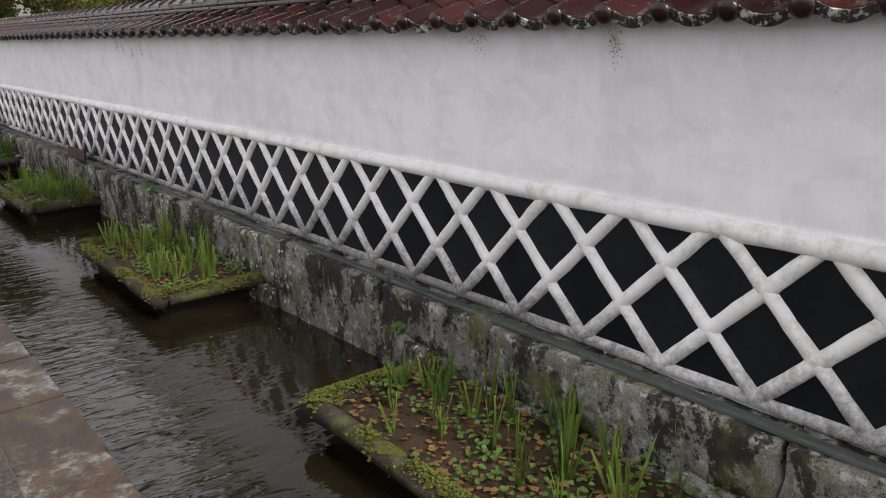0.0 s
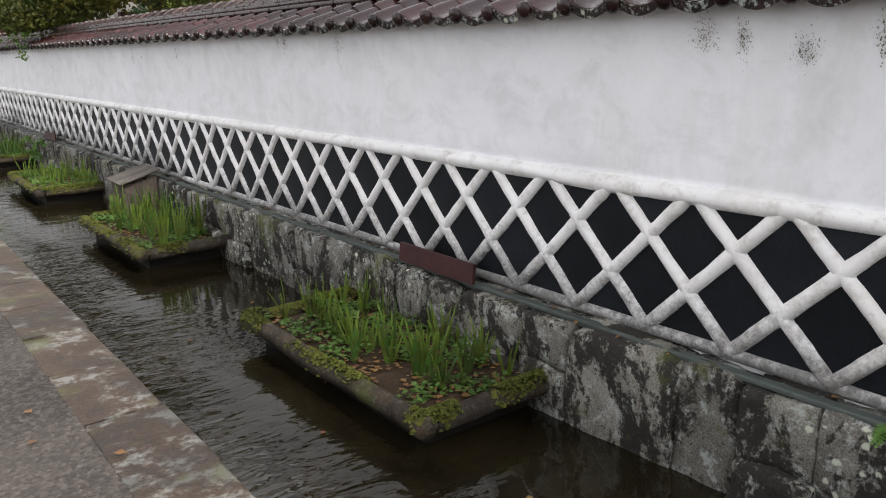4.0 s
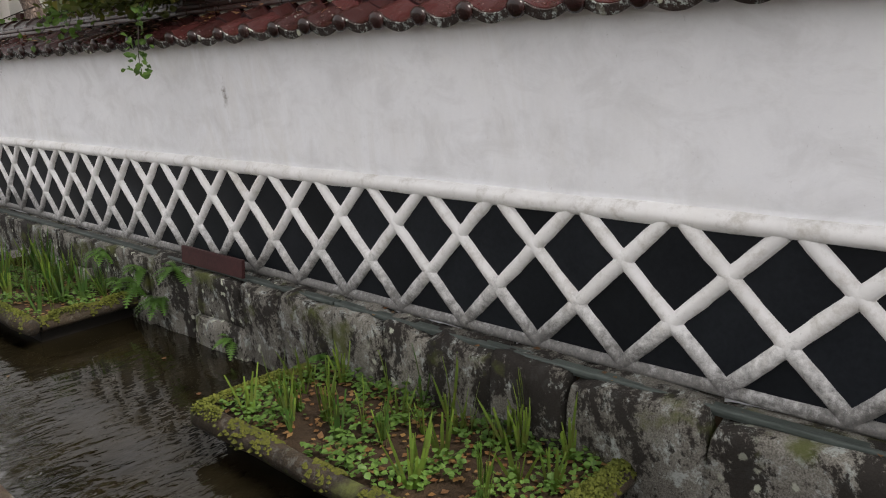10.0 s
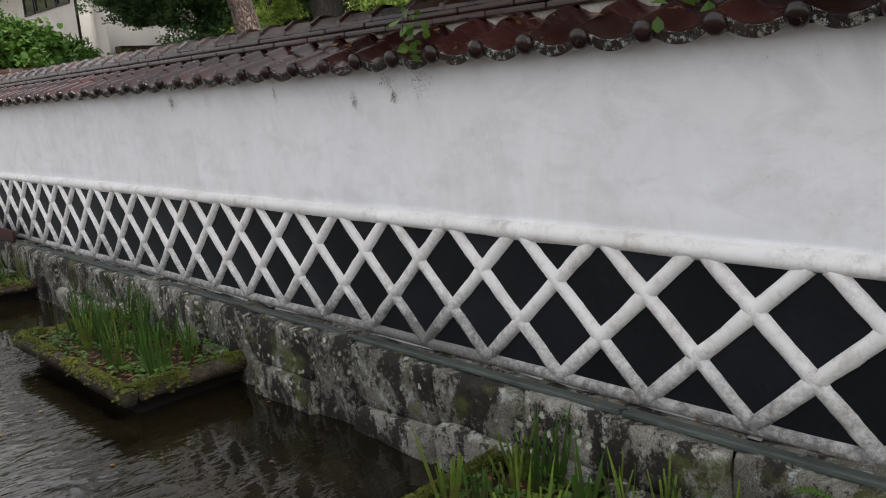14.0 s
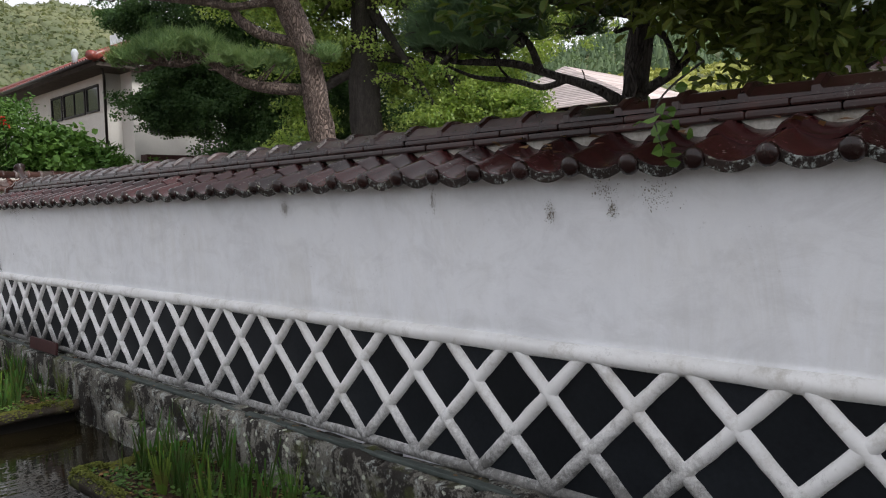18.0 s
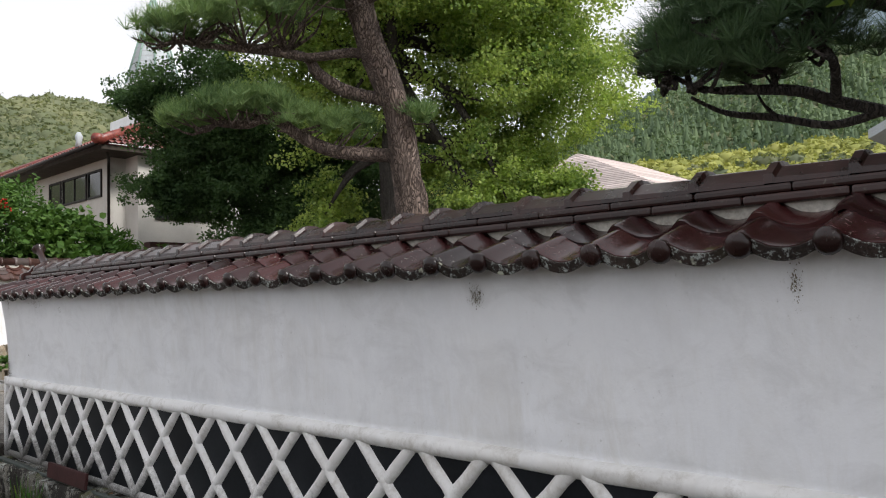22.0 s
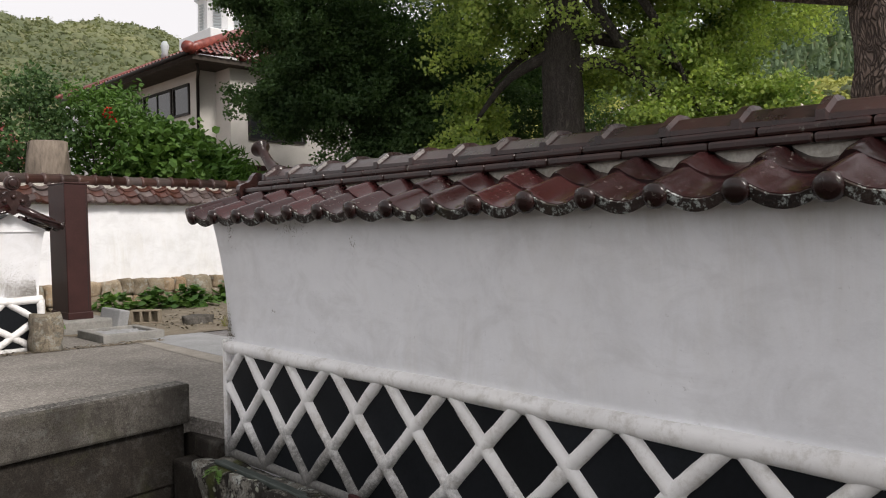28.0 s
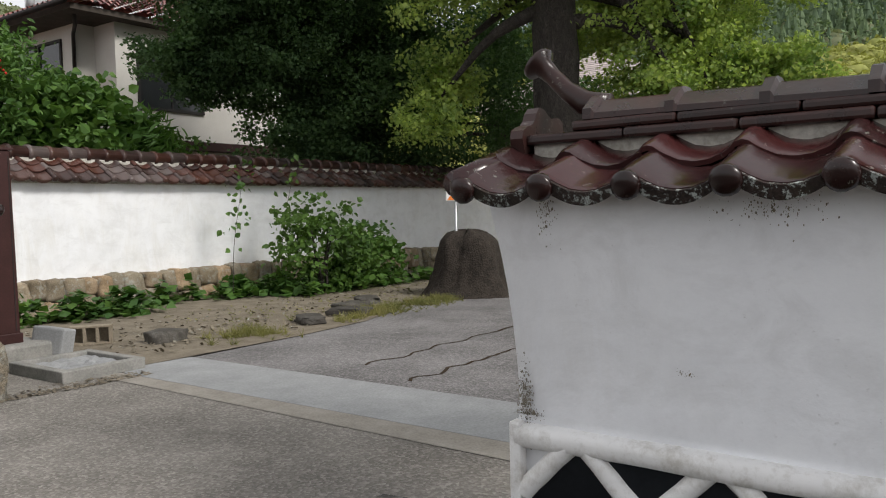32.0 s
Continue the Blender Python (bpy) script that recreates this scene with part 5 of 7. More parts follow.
plate = part("ridge_end_plate", bm, RIDGE, stub_roof, "scalloped brown ridge-end plate")
for cx, cz in ((RC, 1.645), (RC - 0.085, 1.60), (RC + 0.085, 1.60)):
    child("boss", Heap().tube([(cx, 4.74, cz), (cx, 4.705, cz), (cx, 4.695, cz)], [0.026, 0.026, 0.016], 12).mesh("boss", RIDGE), plate)
medal = child("medallion", Heap().tube([(RC, 4.80, 1.795), (RC, 4.735, 1.795), (RC, 4.725, 1.795), (RC, 4.722, 1.795)], [0.078, 0.080, 0.074, 0.060], 22).mesh("medallion", RIDGE), stub_roof, "round brown end tile")
child("boss", Heap().tube([(RC, 4.725, 1.795), (RC, 4.708, 1.795), (RC, 4.704, 1.795)], [0.05, 0.048, 0.03], 16).mesh("boss", RIDGE), medal)
r_st = random.Random(5)
V, F = [], []
for i in range(9000):
    zz = 0.57 + abs(r_st.gauss(0, 0.13))
    xx = r_st.uniform(-0.26, 0.25)
    if zz > 0.98 or noise.noise(Vector((xx * 5, zz * 4, 2))) < r_st.uniform(-0.5, 0.2):
        continue
    q = len(V)
    s = r_st.uniform(0.0008, 0.0028)
    for t in range(6):
        an = 2 * PI * t / 6
        rr = s * r_st.uniform(0.5, 1.3)
        z1 = zz + math.sin(an) * rr * 1.4
        V.append((xx + math.cos(an) * rr, 4.92 - wall_end(z1, 0) - 0.003, z1))
    F.append(tuple(range(q, q + 6)))
solid("mould_stain", mesh_of("mould_stain", V, F, MOULD), "grey mould speckle on the lower plaster of the wall end", "stain", kind="stuff", group="mould on the wall")
rock_me = stone_block(77, 3, 0.10)
rock_me.materials.append(GRANITE)
solid("boulder", rock_me, "brown boulder standing against the wall end", "boulder", Matrix.Translation((0.27, 4.72, 0.19)) @ Matrix.Diagonal((0.28, 0.22, 0.42, 1)))

# ---- gate post ----
post = thing("gate_post", "tall dark brown metal-clad gate post on a concrete footing", "gate post", (1.085, 6.40, 0))
bm = bmesh.new()
box(bm, -0.13, 0.155, -0.30, 0.32, 0.17, 1.89, 0.012)
for v in bm.verts:
    if v.co.z > 1.0:
        v.co.x = v.co.x * 1.0 - 0.02
part("shaft", bm, BROWN_METAL, post)
bm = bmesh.new()
box(bm, -0.142, 0.168, -0.313, 0.333, 0.17, 0.26, 0.006)
part("plinth", bm, BROWN_METAL, post)
bm = bmesh.new()
box(bm, -0.155, 0.16, -0.313, 0.333, 1.89, 1.91, 0.004)
part("cap", bm, BROWN_METAL, post)
box_part("edge_slot", post, DARK_FRAME, 0.112, 0.120, -0.303, -0.299, 0.28, 1.84, 0, "dark vertical slot")
bm = bmesh.new()
box(bm, -0.25, 0.36, -0.46, 0.47, -0.02, 0.172, 0.03)
part("footing", bm, MORTAR, post, "rough concrete footing")

tray = thing("concrete_drain", "square concrete drain frame full of rubble", "drain frame", (1.25, 5.2, 0))
for x0, x1, y0, y1 in ((-0.36, 0.36, -0.42, -0.34), (-0.36, 0.36, 0.34, 0.42), (-0.36, -0.28, -0.34, 0.34), (0.28, 0.36, -0.34, 0.34)):
    bm = bmesh.new()
    box(bm, x0, x1, y0, y1, -0.02, 0.095, 0.01)
    part("frame_side", bm, MORTAR, tray)
V, F = [], []
for a in range(11):
    for b in range(11):
        V.append((-0.28 + 0.056 * a, -0.34 + 0.068 * b, 0.06 + 0.03 * noise.noise(Vector((a * 0.8, b * 0.8, 0)))))
for a in range(10):
    for b in range(10):
        F.append((a * 11 + b, a * 11 + 11 + b, a * 11 + 12 + b, a * 11 + b + 1))
child("rubble", mesh_of("rubble", V, F, PALE_CONCRETE), tray, kind="stuff")

# hollow block, white slab, stones on the gravel
BLOCK = simple("tan_concrete_block", (0.18, 0.145, 0.105), (0.30, 0.26, 0.20), 10, 0.9, 0.4)
block = thing("hollow_block", "tan hollow concrete block lying on the gravel", "concrete block", (2.05, 6.35, 0.01), turn=-38)
for x0, x1 in ((-0.195, -0.165), (-0.075, -0.045), (0.045, 0.075), (0.165, 0.195)):
    box_part("web", block, BLOCK, x0, x1, -0.06, 0.044, 0.023, 0.169, 0.003)
box_part("face_shell", block, BLOCK, -0.195, 0.195, -0.06, 0.06, 0.17, 0.19, 0.003)
box_part("face_shell", block, BLOCK, -0.195, 0.195, -0.06, 0.06, 0.0, 0.022, 0.003)
box_part("back", block, BLOCK, -0.195, 0.195, 0.045, 0.06, 0.023, 0.169)
bm = bmesh.new()
box(bm, -0.5, 0.5, -0.5, 0.5, -0.5, 0.5, 0.07)
pale = bpy.data.meshes.new("pale_slab")
bm.to_mesh(pale)
bm.free()
pale.materials.append(PALE_CONCRETE)
solid("pale_slab", pale, "pale grey stone slab leaning beside the gate post", "stone block", Matrix.Translation((1.50, 6.05, 0.15)) @ Euler((0.1, 0.15, 0.4)).to_matrix().to_4x4() @ Matrix.Diagonal((0.17, 0.34, 0.25, 1)))
for i, (x, y, s) in enumerate(((2.55, 5.85, 0.36), (4.2, 5.45, 0.42), (4.95, 5.5, 0.5), (5.4, 5.9, 0.45), (6.0, 6.15, 0.45))):
    me = stone_block(100 + i, 3, 0.09)
    me.materials.append(CONCRETE)
    solid("flat_stone", me, "flat grey stone lying on the gravel", "stone", Matrix.Translation((x, y, 0.04)) @ Euler((0, 0, i)).to_matrix().to_4x4() @ Matrix.Diagonal((s, s * 0.7, 0.16 if i == 0 else 0.10, 1)), group="stones by the drive")

# ---- inner garden wall ----
inner = thing("wall_inner", "bright white garden wall on a base of rounded field stones", "wall", kind="structure")
YI = 8.95
XI0, XI1 = 0.3, 15.0
bm = bmesh.new()
box(bm, XI0, XI1, YI, YI + 0.4, 0.40, 1.78)
part("plaster", bm, PLASTER, inner)
box_part("base_core", inner, SOIL, XI0, XI1, YI + 0.06, YI + 0.45, -0.1, 0.41)
field = [stone_block(200 + i, 4, 0.10, 0.2, 0.12) for i in range(12)]
for me in field:
    me.materials.append(FIELD)
x = XI0
while x < 13.0:
    w = rnd.uniform(0.17, 0.34)
    if rnd.random() < 0.30:
        rows = [(-0.06, 0.485)]
    else:
        c = rnd.uniform(0.08, 0.26)
        rows = [(-0.08, c), (c, rnd.uniform(0.46, 0.51))]
    for z0, z1 in rows:
        dx = rnd.uniform(-0.06, 0.06) if z0 < 0 else 0
        m = Matrix.Translation((x + w / 2 + dx, YI - 0.02 + rnd.uniform(-0.03, 0.03), (z0 + z1) / 2)) @ Euler((0, rnd.uniform(-0.16, 0.16), 0)).to_matrix().to_4x4() @ Matrix.Diagonal((w * 1.04, 0.34, (z1 - z0) * 1.04, 1))
        child("stone", field[rnd.randrange(12)], inner, at=m)
    x += w
inner_roof = thing("inner_roof", "mixed red, brown and grey wave tiles on the garden wall", "tiled roof", kind="structure")
t1, t2 = tile_mesh("eave_tile", 0.29, True), tile_mesh("roof_tile", 0.27, False)
t3 = tile_mesh("roof_tile", 0.16, False)
for me in (t1, t2, t3):
    me.materials.clear()
    for k in range(3):
        me.materials.append(MIXED_ROOF)
V, F = [], []
for xx in (XI0, XI1):
    V += [(xx, YI - 0.06, 1.74), (xx, YI - 0.06, 1.79), (xx, YI + 0.20, 1.95), (xx, YI + 0.22, 2.10), (xx, YI + 0.42, 2.10), (xx, YI + 0.44, 1.95), (xx, YI + 0.70, 1.79), (xx, YI + 0.70, 1.74)]
for k in range(8):
    F.append((k, (k + 1) % 8, 8 + (k + 1) % 8, 8 + k))
F += [tuple(range(8)), tuple(range(8, 16))[::-1]]
child("tile_bed", mesh_of("tile_bed", V, F, RIDGE_PLASTER), inner_roof, "weathered plaster bedding")
IS = radians(27)
for i in range(int(13.0 / TP)):
    xx = XI0 + i * TP
    for row, (yy, zz, me) in enumerate(((YI - 0.16, 1.80, t1), (YI - 0.01, 1.90, t2), (YI + 0.12, 1.995, t3))):
        m = Matrix.Translation((xx + rnd.uniform(-0.008, 0.008), yy, zz + rnd.uniform(-0.008, 0.008))) @ Euler((0, 0, PI / 2)).to_matrix().to_4x4() @ Euler((rnd.uniform(-0.03, 0.03), -IS + rnd.uniform(-0.03, 0.03), rnd.uniform(-0.03, 0.03))).to_matrix().to_4x4()
        child("eave_tile" if row == 0 else "roof_tile", me, inner_roof, at=m)
V, F = tube_data([(0, 0, 0), (0.05, 0, 0), (0.055, 0, 0.0), (0.262, 0, 0)], [0.112, 0.112, 0.098, 0.094], 14)
inner_cap = mesh_of("ridge_cap", V, F, MIXED_ROOF, True)
for i in range(50):
    m = Matrix.Translation((XI0 + i * 0.264, YI + 0.31, 2.14 + rnd.uniform(-0.006, 0.006))) @ Euler((0, rnd.uniform(-0.02, 0.02), rnd.uniform(-0.03, 0.03))).to_matrix().to_4x4() @ Matrix.Diagonal((1, 1.25, 1, 1))
    child("ridge_cap", inner_cap, inner_roof, at=m)

# ---- sawn stump with a sign, and the wooden stump behind the inner wall ----
V, F = [], []
for k, (zz, rr) in enumerate(((-0.04, 0.74), (0.05, 0.66), (0.15, 0.58), (0.28, 0.53), (0.42, 0.50), (0.56, 0.48), (0.70, 0.46), (0.82, 0.42), (0.91, 0.33), (0.95, 0.18), (0.96, 0.02))):
    for t in range(44):
        an = 2 * PI * t / 44
        d = Vector((math.cos(an), math.sin(an), 0))
        w = 1 + 0.22 * noise.noise(d * 2.4 + Vector((0, 0, zz * 0.7))) + 0.12 * noise.noise(d * 7 + Vector((3, 0, zz * 2))) + 0.07 * noise.noise(d * 15 + Vector((0, 5, zz * 7)))
        V.append((7.5 + d.x * rr * w, 5.45 + d.y * rr * w, zz + 0.08 * noise.noise(d * 2 + Vector((0, 0, 9))) * min(1, max(0, zz))))
for k in range(10):
    for t in range(44):
        F.append((k * 44 + t, k * 44 + (t + 1) % 44, (k + 1) * 44 + (t + 1) % 44, (k + 1) * 44 + t))
solid("tree_stump", mesh_of("tree_stump", V, F, STUMP, True), "broad dark rounded tree stump beside the drive", "tree stump")
sign = thing("sign", "small white board with an orange triangle on a steel pole", "sign", (7.28, 5.5, 0.0), turn=-38)
child("pole", Heap().tube([(0, 0, 0), (0, 0, 1.5)], [0.02, 0.02], 8).mesh("pole", GALV), sign)
bm = bmesh.new()
box(bm, -0.15, 0.15, -0.03, -0.02, 1.40, 1.76, 0.002)
part("board", bm, SIGN_WHITE, sign)
child("triangle", mesh_of("triangle", [(-0.14, -0.034, 1.41), (0.14, -0.034, 1.41), (0.14, -0.034, 1.75)], [(0, 1, 2)], ORANGE), sign, "orange painted triangle")
V, F = tube_data([(2.02, 10.15, -0.05), (2.0, 10.15, 1.5), (1.99, 10.15, 2.4), (1.99, 10.15, 2.84), (1.99, 10.15, 2.86)], [0.38, 0.34, 0.32, 0.315, 0.27], 22, 0.3)
solid("cut_trunk", mesh_of("cut_trunk", V, F, simple("pale_cut_wood", (0.085, 0.07, 0.055), (0.26, 0.215, 0.175), 9, 0.9, 0.8, 0.02, 30, 0, (1, 1, 0.25)), True), "pale upright sawn-off tree trunk behind the garden wall", "tree trunk")


# ---- two-storey house with a red hipped roof ----
def window(parent, origin, along_v, width, height, normal, panes=2):
    """A dark sliding window: frame and panes."""
    o, a, nn = Vector(origin), Vector(along_v).normalized(), Vector(normal).normalized()
    up = Vector((0, 0, 1))
    win = child("window", None, parent)

    def slab(name, u0, u1, v0, v1, d0, d1, material):
        V = [o + a * u + up * v + nn * dd for dd in (d0, d1) for u, v in ((u0, v0), (u1, v0), (u1, v1), (u0, v1))]
        F = [(0, 1, 2, 3), (7, 6, 5, 4), (0, 4, 5, 1), (1, 5, 6, 2), (2, 6, 7, 3), (3, 7, 4, 0)]
        child(name, mesh_of(name, V, F, material), win)

    t = 0.07
    slab("sill", -t, width + t, -t, 0, -0.02, 0.06, DARK_FRAME)
    slab("frame", -t, width + t, height, height + t, -0.02, 0.05, DARK_FRAME)
    slab("frame", -t, 0, 0, height, -0.02, 0.05, DARK_FRAME)
    slab("frame", width, width + t, 0, height, -0.02, 0.05, DARK_FRAME)
    for i in range(panes):
        slab("pane", width * i / panes + 0.02, width * (i + 1) / panes - 0.02, 0.0, height, -0.01, 0.012, GLASS)
        if i:
            slab("frame", width * i / panes - 0.02, width * i / panes + 0.02, 0, height, -0.01, 0.04, DARK_FRAME)


house = thing("house", "cream two-storey house with a glazed red hipped tile roof", "house", (12.0, 22.0, 0))
hx, hy = -12.0, -22.0
bm = bmesh.new()
box(bm, 8.75 + hx, 16.5 + hx, 18.1 + hy, 26.5 + hy, 0, 6.35)
part("wall", bm, HOUSE_WALL, house)
bm = bmesh.new()
box(bm, 9.3 + hx, 16.5 + hx, 17.2 + hy, 18.1 + hy, 0, 6.35)
part("wall_bay", bm, HOUSE_WALL, house)
bm = bmesh.new()
box(bm, 9.5 + hx, 16.6 + hx, 16.75 + hy, 17.2 + hy, 3.05, 3.28)
part("lower_eave", bm, BROWN_METAL, house, "dark red eave band")
for y0, w in ((18.75 - 22, 1.0), (20.0 - 22, 2.0), (22.3 - 22, 1.0)):
    window(house, (8.75 + hx, y0 + w, 5.0), (0, -1, 0), w, 0.82, (-1, 0, 0), 2 if w > 1.5 else 1)
window(house, (9.95 + hx, 17.2 + hy, 4.14), (1, 0, 0), 1.9, 1.4, (0, -1, 0), 2)
# hip roof with tile rolls
hc = Heap()
ex0, ex1, ey0, ey1, ez, rz = 7.75, 17.5, 16.6, 27.5, 6.35, 8.6
r0, r1 = Vector((12.6, 21.2, rz)), Vector((12.6, 23.2, rz))
corners = [Vector((ex0, ey0, ez)), Vector((ex1, ey0, ez)), Vector((ex1, ey1, ez)), Vector((ex0, ey1, ez))]
for (a, b, c, e) in ((corners[0], corners[1], r0, r0), (corners[1], corners[2], r1, r0), (corners[2], corners[3], r1, r1), (corners[3], corners[0], r0, r1)):
    n = 46
    for i in range(n):
        t0, t1 = i / n, (i + 1) / n
        pa, pb = a.lerp(b, t0), a.lerp(b, t1)
        qa, qb = e.lerp(c, t0), e.lerp(c, t1)
        for s in range(14):
            f0, f1 = s / 14, (s + 1) / 14
            base = [pa.lerp(qa, f0), pb.lerp(qb, f0), pb.lerp(qb, f1), pa.lerp(qa, f1)]
            if (base[1] - base[0]).length < 0.03:
                continue
            mid0, mid1 = (base[0] + base[1]) / 2 + Vector((0, 0, 0.085)), (base[2] + base[3]) / 2 + Vector((0, 0, 0.045))
            lift = Vector((0, 0, 0.04))
            V = [base[0] + lift, mid0 + lift, base[1] + lift, base[2], mid1, base[3]]
            hc.add([v + Vector((hx, hy, 0)) for v in V], [(0, 1, 4, 5), (1, 2, 3, 4)])
child("roof_tiles", hc.mesh("roof_tiles", RED_ROOF), house, "glossy red roof tiles", kind="stuff")
for c in corners:
    e = r0 if c.y < 20 else r1
    child("hip_ridge", Heap().tube([c + Vector((hx, hy, 0.08)), e + Vector((hx, hy, 0.12))], [0.16, 0.16], 8).mesh("hip_ridge", RED_ROOF), house)
    child("hip_end", Heap().tube([c + Vector((hx - 0.1, hy - 0.05, 0.12)), c + Vector((hx + 0.3, hy + 0.3, 0.2))], [0.17, 0.15], 10).mesh("hip_end", RED_ROOF), house)
bm = bmesh.new()
box(bm, ex0 + hx + 0.15, ex1 + hx - 0.15, ey0 + hy + 0.15, ey1 + hy - 0.15, 6.20, 6.34)
part("soffit", bm, DARK_WOOD, house)
child("downpipe", Heap().tube([(8.2 + hx, 17.1 + hy, 6.3), (8.5 + hx, 17.6 + hy, 6.05), (8.68 + hx, 18.02 + hy, 5.9), (8.68 + hx, 18.02 + hy, 0.1)], [0.05] * 4, 8).mesh("downpipe", DARK_FRAME), house, "dark brown downpipe")
child("gutter", Heap().tube([(7.7 + hx, 16.6 + hy, 6.32), (7.7 + hx, 27.4 + hy, 6.32)], [0.07, 0.07], 6).mesh("gutter", DARK_FRAME), house)
for fx, fy in ((7.9, 18.5), (12.6, 21.2)):
    child("finial", Heap().tube([(fx + hx, fy + hy, 6.5 if fx < 10 else 8.6), (fx + hx, fy + hy, 6.7 if fx < 10 else 8.85), (fx + hx, fy + hy, 6.86 if fx < 10 else 9.05), (fx + hx, fy + hy, 7.0 if fx < 10 else 9.2)], [0.12, 0.09, 0.13, 0.06], 10).mesh("finial", SLATE), house, "pale grey roof finial")

# ---- church with a green copper spire ----
church = thing("church", "white church tower with a pale green eight-sided spire and cross", "church", (17.5, 32.6, 0))


def ring(bm_v, r, z, n=8, ph=0.39):
    return [(math.cos(2 * PI * k / n + ph) * r, math.sin(2 * PI * k / n + ph) * r, z) for k in range(n)]


def frustum(name, parent, material, r0, z0, r1, z1, n=8, label=""):
    V = ring(None, r0, z0, n) + ring(None, r1, z1, n)
    F = [(k, (k + 1) % n, n + (k + 1) % n, n + k) for k in range(n)] + [tuple(range(n))[::-1], tuple(range(n, 2 * n))]
    return child(name, mesh_of(name, V, F, material), parent, label)


bm = bmesh.new()
box(bm, -3.5, 5.5, -1.6, 14, 0, 9.6)
part("nave", bm, CHURCH_WHITE, church)
bm = bmesh.new()
box(bm, -1.7, 1.7, -1.7, 1.7, 9.6, 11.2, 0.05)
part("tower_base", bm, CHURCH_WHITE, church)
frustum("belfry", church, CHURCH_WHITE, 1.36, 11.2, 1.32, 13.0)
frustum("cornice", church, CHURCH_WHITE, 1.52, 12.98, 1.48, 13.16)
spire = frustum("spire", church, SLATE, 1.42, 13.15, 0.17, 17.8, label="pale slate spire")
for k in range(8):
    an = 2 * PI * k / 8 + 0.39
    child("rib", Heap().tube([(math.cos(an) * 1.43, math.sin(an) * 1.43, 13.15), (math.cos(an) * 0.18, math.sin(an) * 0.18, 17.8)], [0.075, 0.05], 6).mesh("rib", COPPER), spire, "green copper rib")
for s in range(1, 16):
    z = 13.15 + 4.65 * s / 16
    r = 1.42 + (0.17 - 1.42) * s / 16
    V = ring(None, r + 0.012, z - 0.02) + ring(None, r + 0.006, z + 0.02)
    child("course", mesh_of("course", V, [(k, (k + 1) % 8, 8 + (k + 1) % 8, 8 + k) for k in range(8)], GALV), spire)
frustum("spire_cap", church, COPPER, 0.20, 17.8, 0.10, 18.3, 8, "green copper cap")
for k in range(8):
    an = 2 * PI * (k + 0.5) / 8 + 0.39
    for s in range(9):
        m = Matrix.Rotation(an, 4, "Z") @ Matrix.Translation((1.275, 0, 11.45 + s * 0.15)) @ Matrix.Rotation(0.5, 4, "Y")
        V = [m @ Vector(p) for p in ((-0.01, -0.2, -0.05), (0.03, -0.2, -0.05), (0.03, 0.2, -0.05), (-0.01, 0.2, -0.05), (-0.01, -0.2, 0.05), (0.03, -0.2, 0.05), (0.03, 0.2, 0.05), (-0.01, 0.2, 0.05))]
        child("louvre", mesh_of("louvre", V, [(0, 1, 2, 3), (7, 6, 5, 4), (0, 4, 5, 1), (1, 5, 6, 2), (2, 6, 7, 3), (3, 7, 4, 0)], SLATE), church)
bm = bmesh.new()
box(bm, -0.06, 0.06, -0.06, 0.06, 18.25, 20.3, 0.01)
box(bm, -0.42, 0.42, -0.055, 0.055, 19.55, 19.7, 0.01)
cr = part("cross", bm, SLATE, church, "grey cross")
cr.matrix_basis = Matrix.Rotation(radians(-35), 4, "Z")

# ---- pavilion roof beyond the ginkgo, and the gabled house ----
pav = thing("wooden_house", "dark weatherboarded house with a pale pink hipped tile roof", "house", (27.0, 7.0, 0))
bm = bmesh.new()
box(bm, 1.0, 10, 1.7, 10.9, 0, 5.5)
part("wall", bm, DARK_WOOD, pav)
for i in range(12):
    bm = bmesh.new()
    box(bm, 0.94, 1.0, 1.7, 10.9, 2.5 + i * 0.25, 2.72 + i * 0.25)
    part("board", bm, DARK_WOOD, pav)
for yy in (2.3, 5.0):
    window(pav, (0.94, yy + 0.8, 4.5), (0, -1, 0), 0.8, 0.7, (-1, 0, 0), 1)
apex = [Vector((2.0, 5.95, 7.82)), Vector((7.0, 5.95, 7.82))]
cs = [Vector((0, 0.72, 5.56)), Vector((11, 0.72, 5.56)), Vector((11, 11.6, 5.56)), Vector((0, 11.6, 5.56))]
for a, b, c, e in ((cs[0], cs[1], apex[1], apex[0]), (cs[1], cs[2], apex[1], apex[1]), (cs[2], cs[3], apex[0], apex[1]), (cs[3], cs[0], apex[0], apex[0])):
    for s in range(24):
        f0, f1 = s / 24, (s + 1) / 24
        V = [a.lerp(e, f0) + Vector((0, 0, 0.035)), b.lerp(c, f0) + Vector((0, 0, 0.035)), b.lerp(c, f1), a.lerp(e, f1)]
        V += [V[0] - Vector((0, 0, 0.05)), V[1] - Vector((0, 0, 0.05))]
        child("tile_course", mesh_of("tile_course", V, [(0, 1, 2, 3), (4, 5, 1, 0)], PINK_TILE), pav)
gab = thing("gabled_house", "white-gabled house with a pale eave and red-brown tiles", "house", (13.5, -6.9, 0))
bm = bmesh.new()
box(bm, -2.0, 3, -3, 2.0, 0, 3.4)
part("wall", bm, HOUSE_WALL, gab)
V = [(-2.4, 2.45, 3.5), (-2.4, -1.0, 5.1), (-2.4, -4.5, 3.5), (3.4, 2.45, 3.5), (3.4, -1.0, 5.1), (3.4, -4.5, 3.5)]
V += [(x, y, z + 0.14) for x, y, z in V]
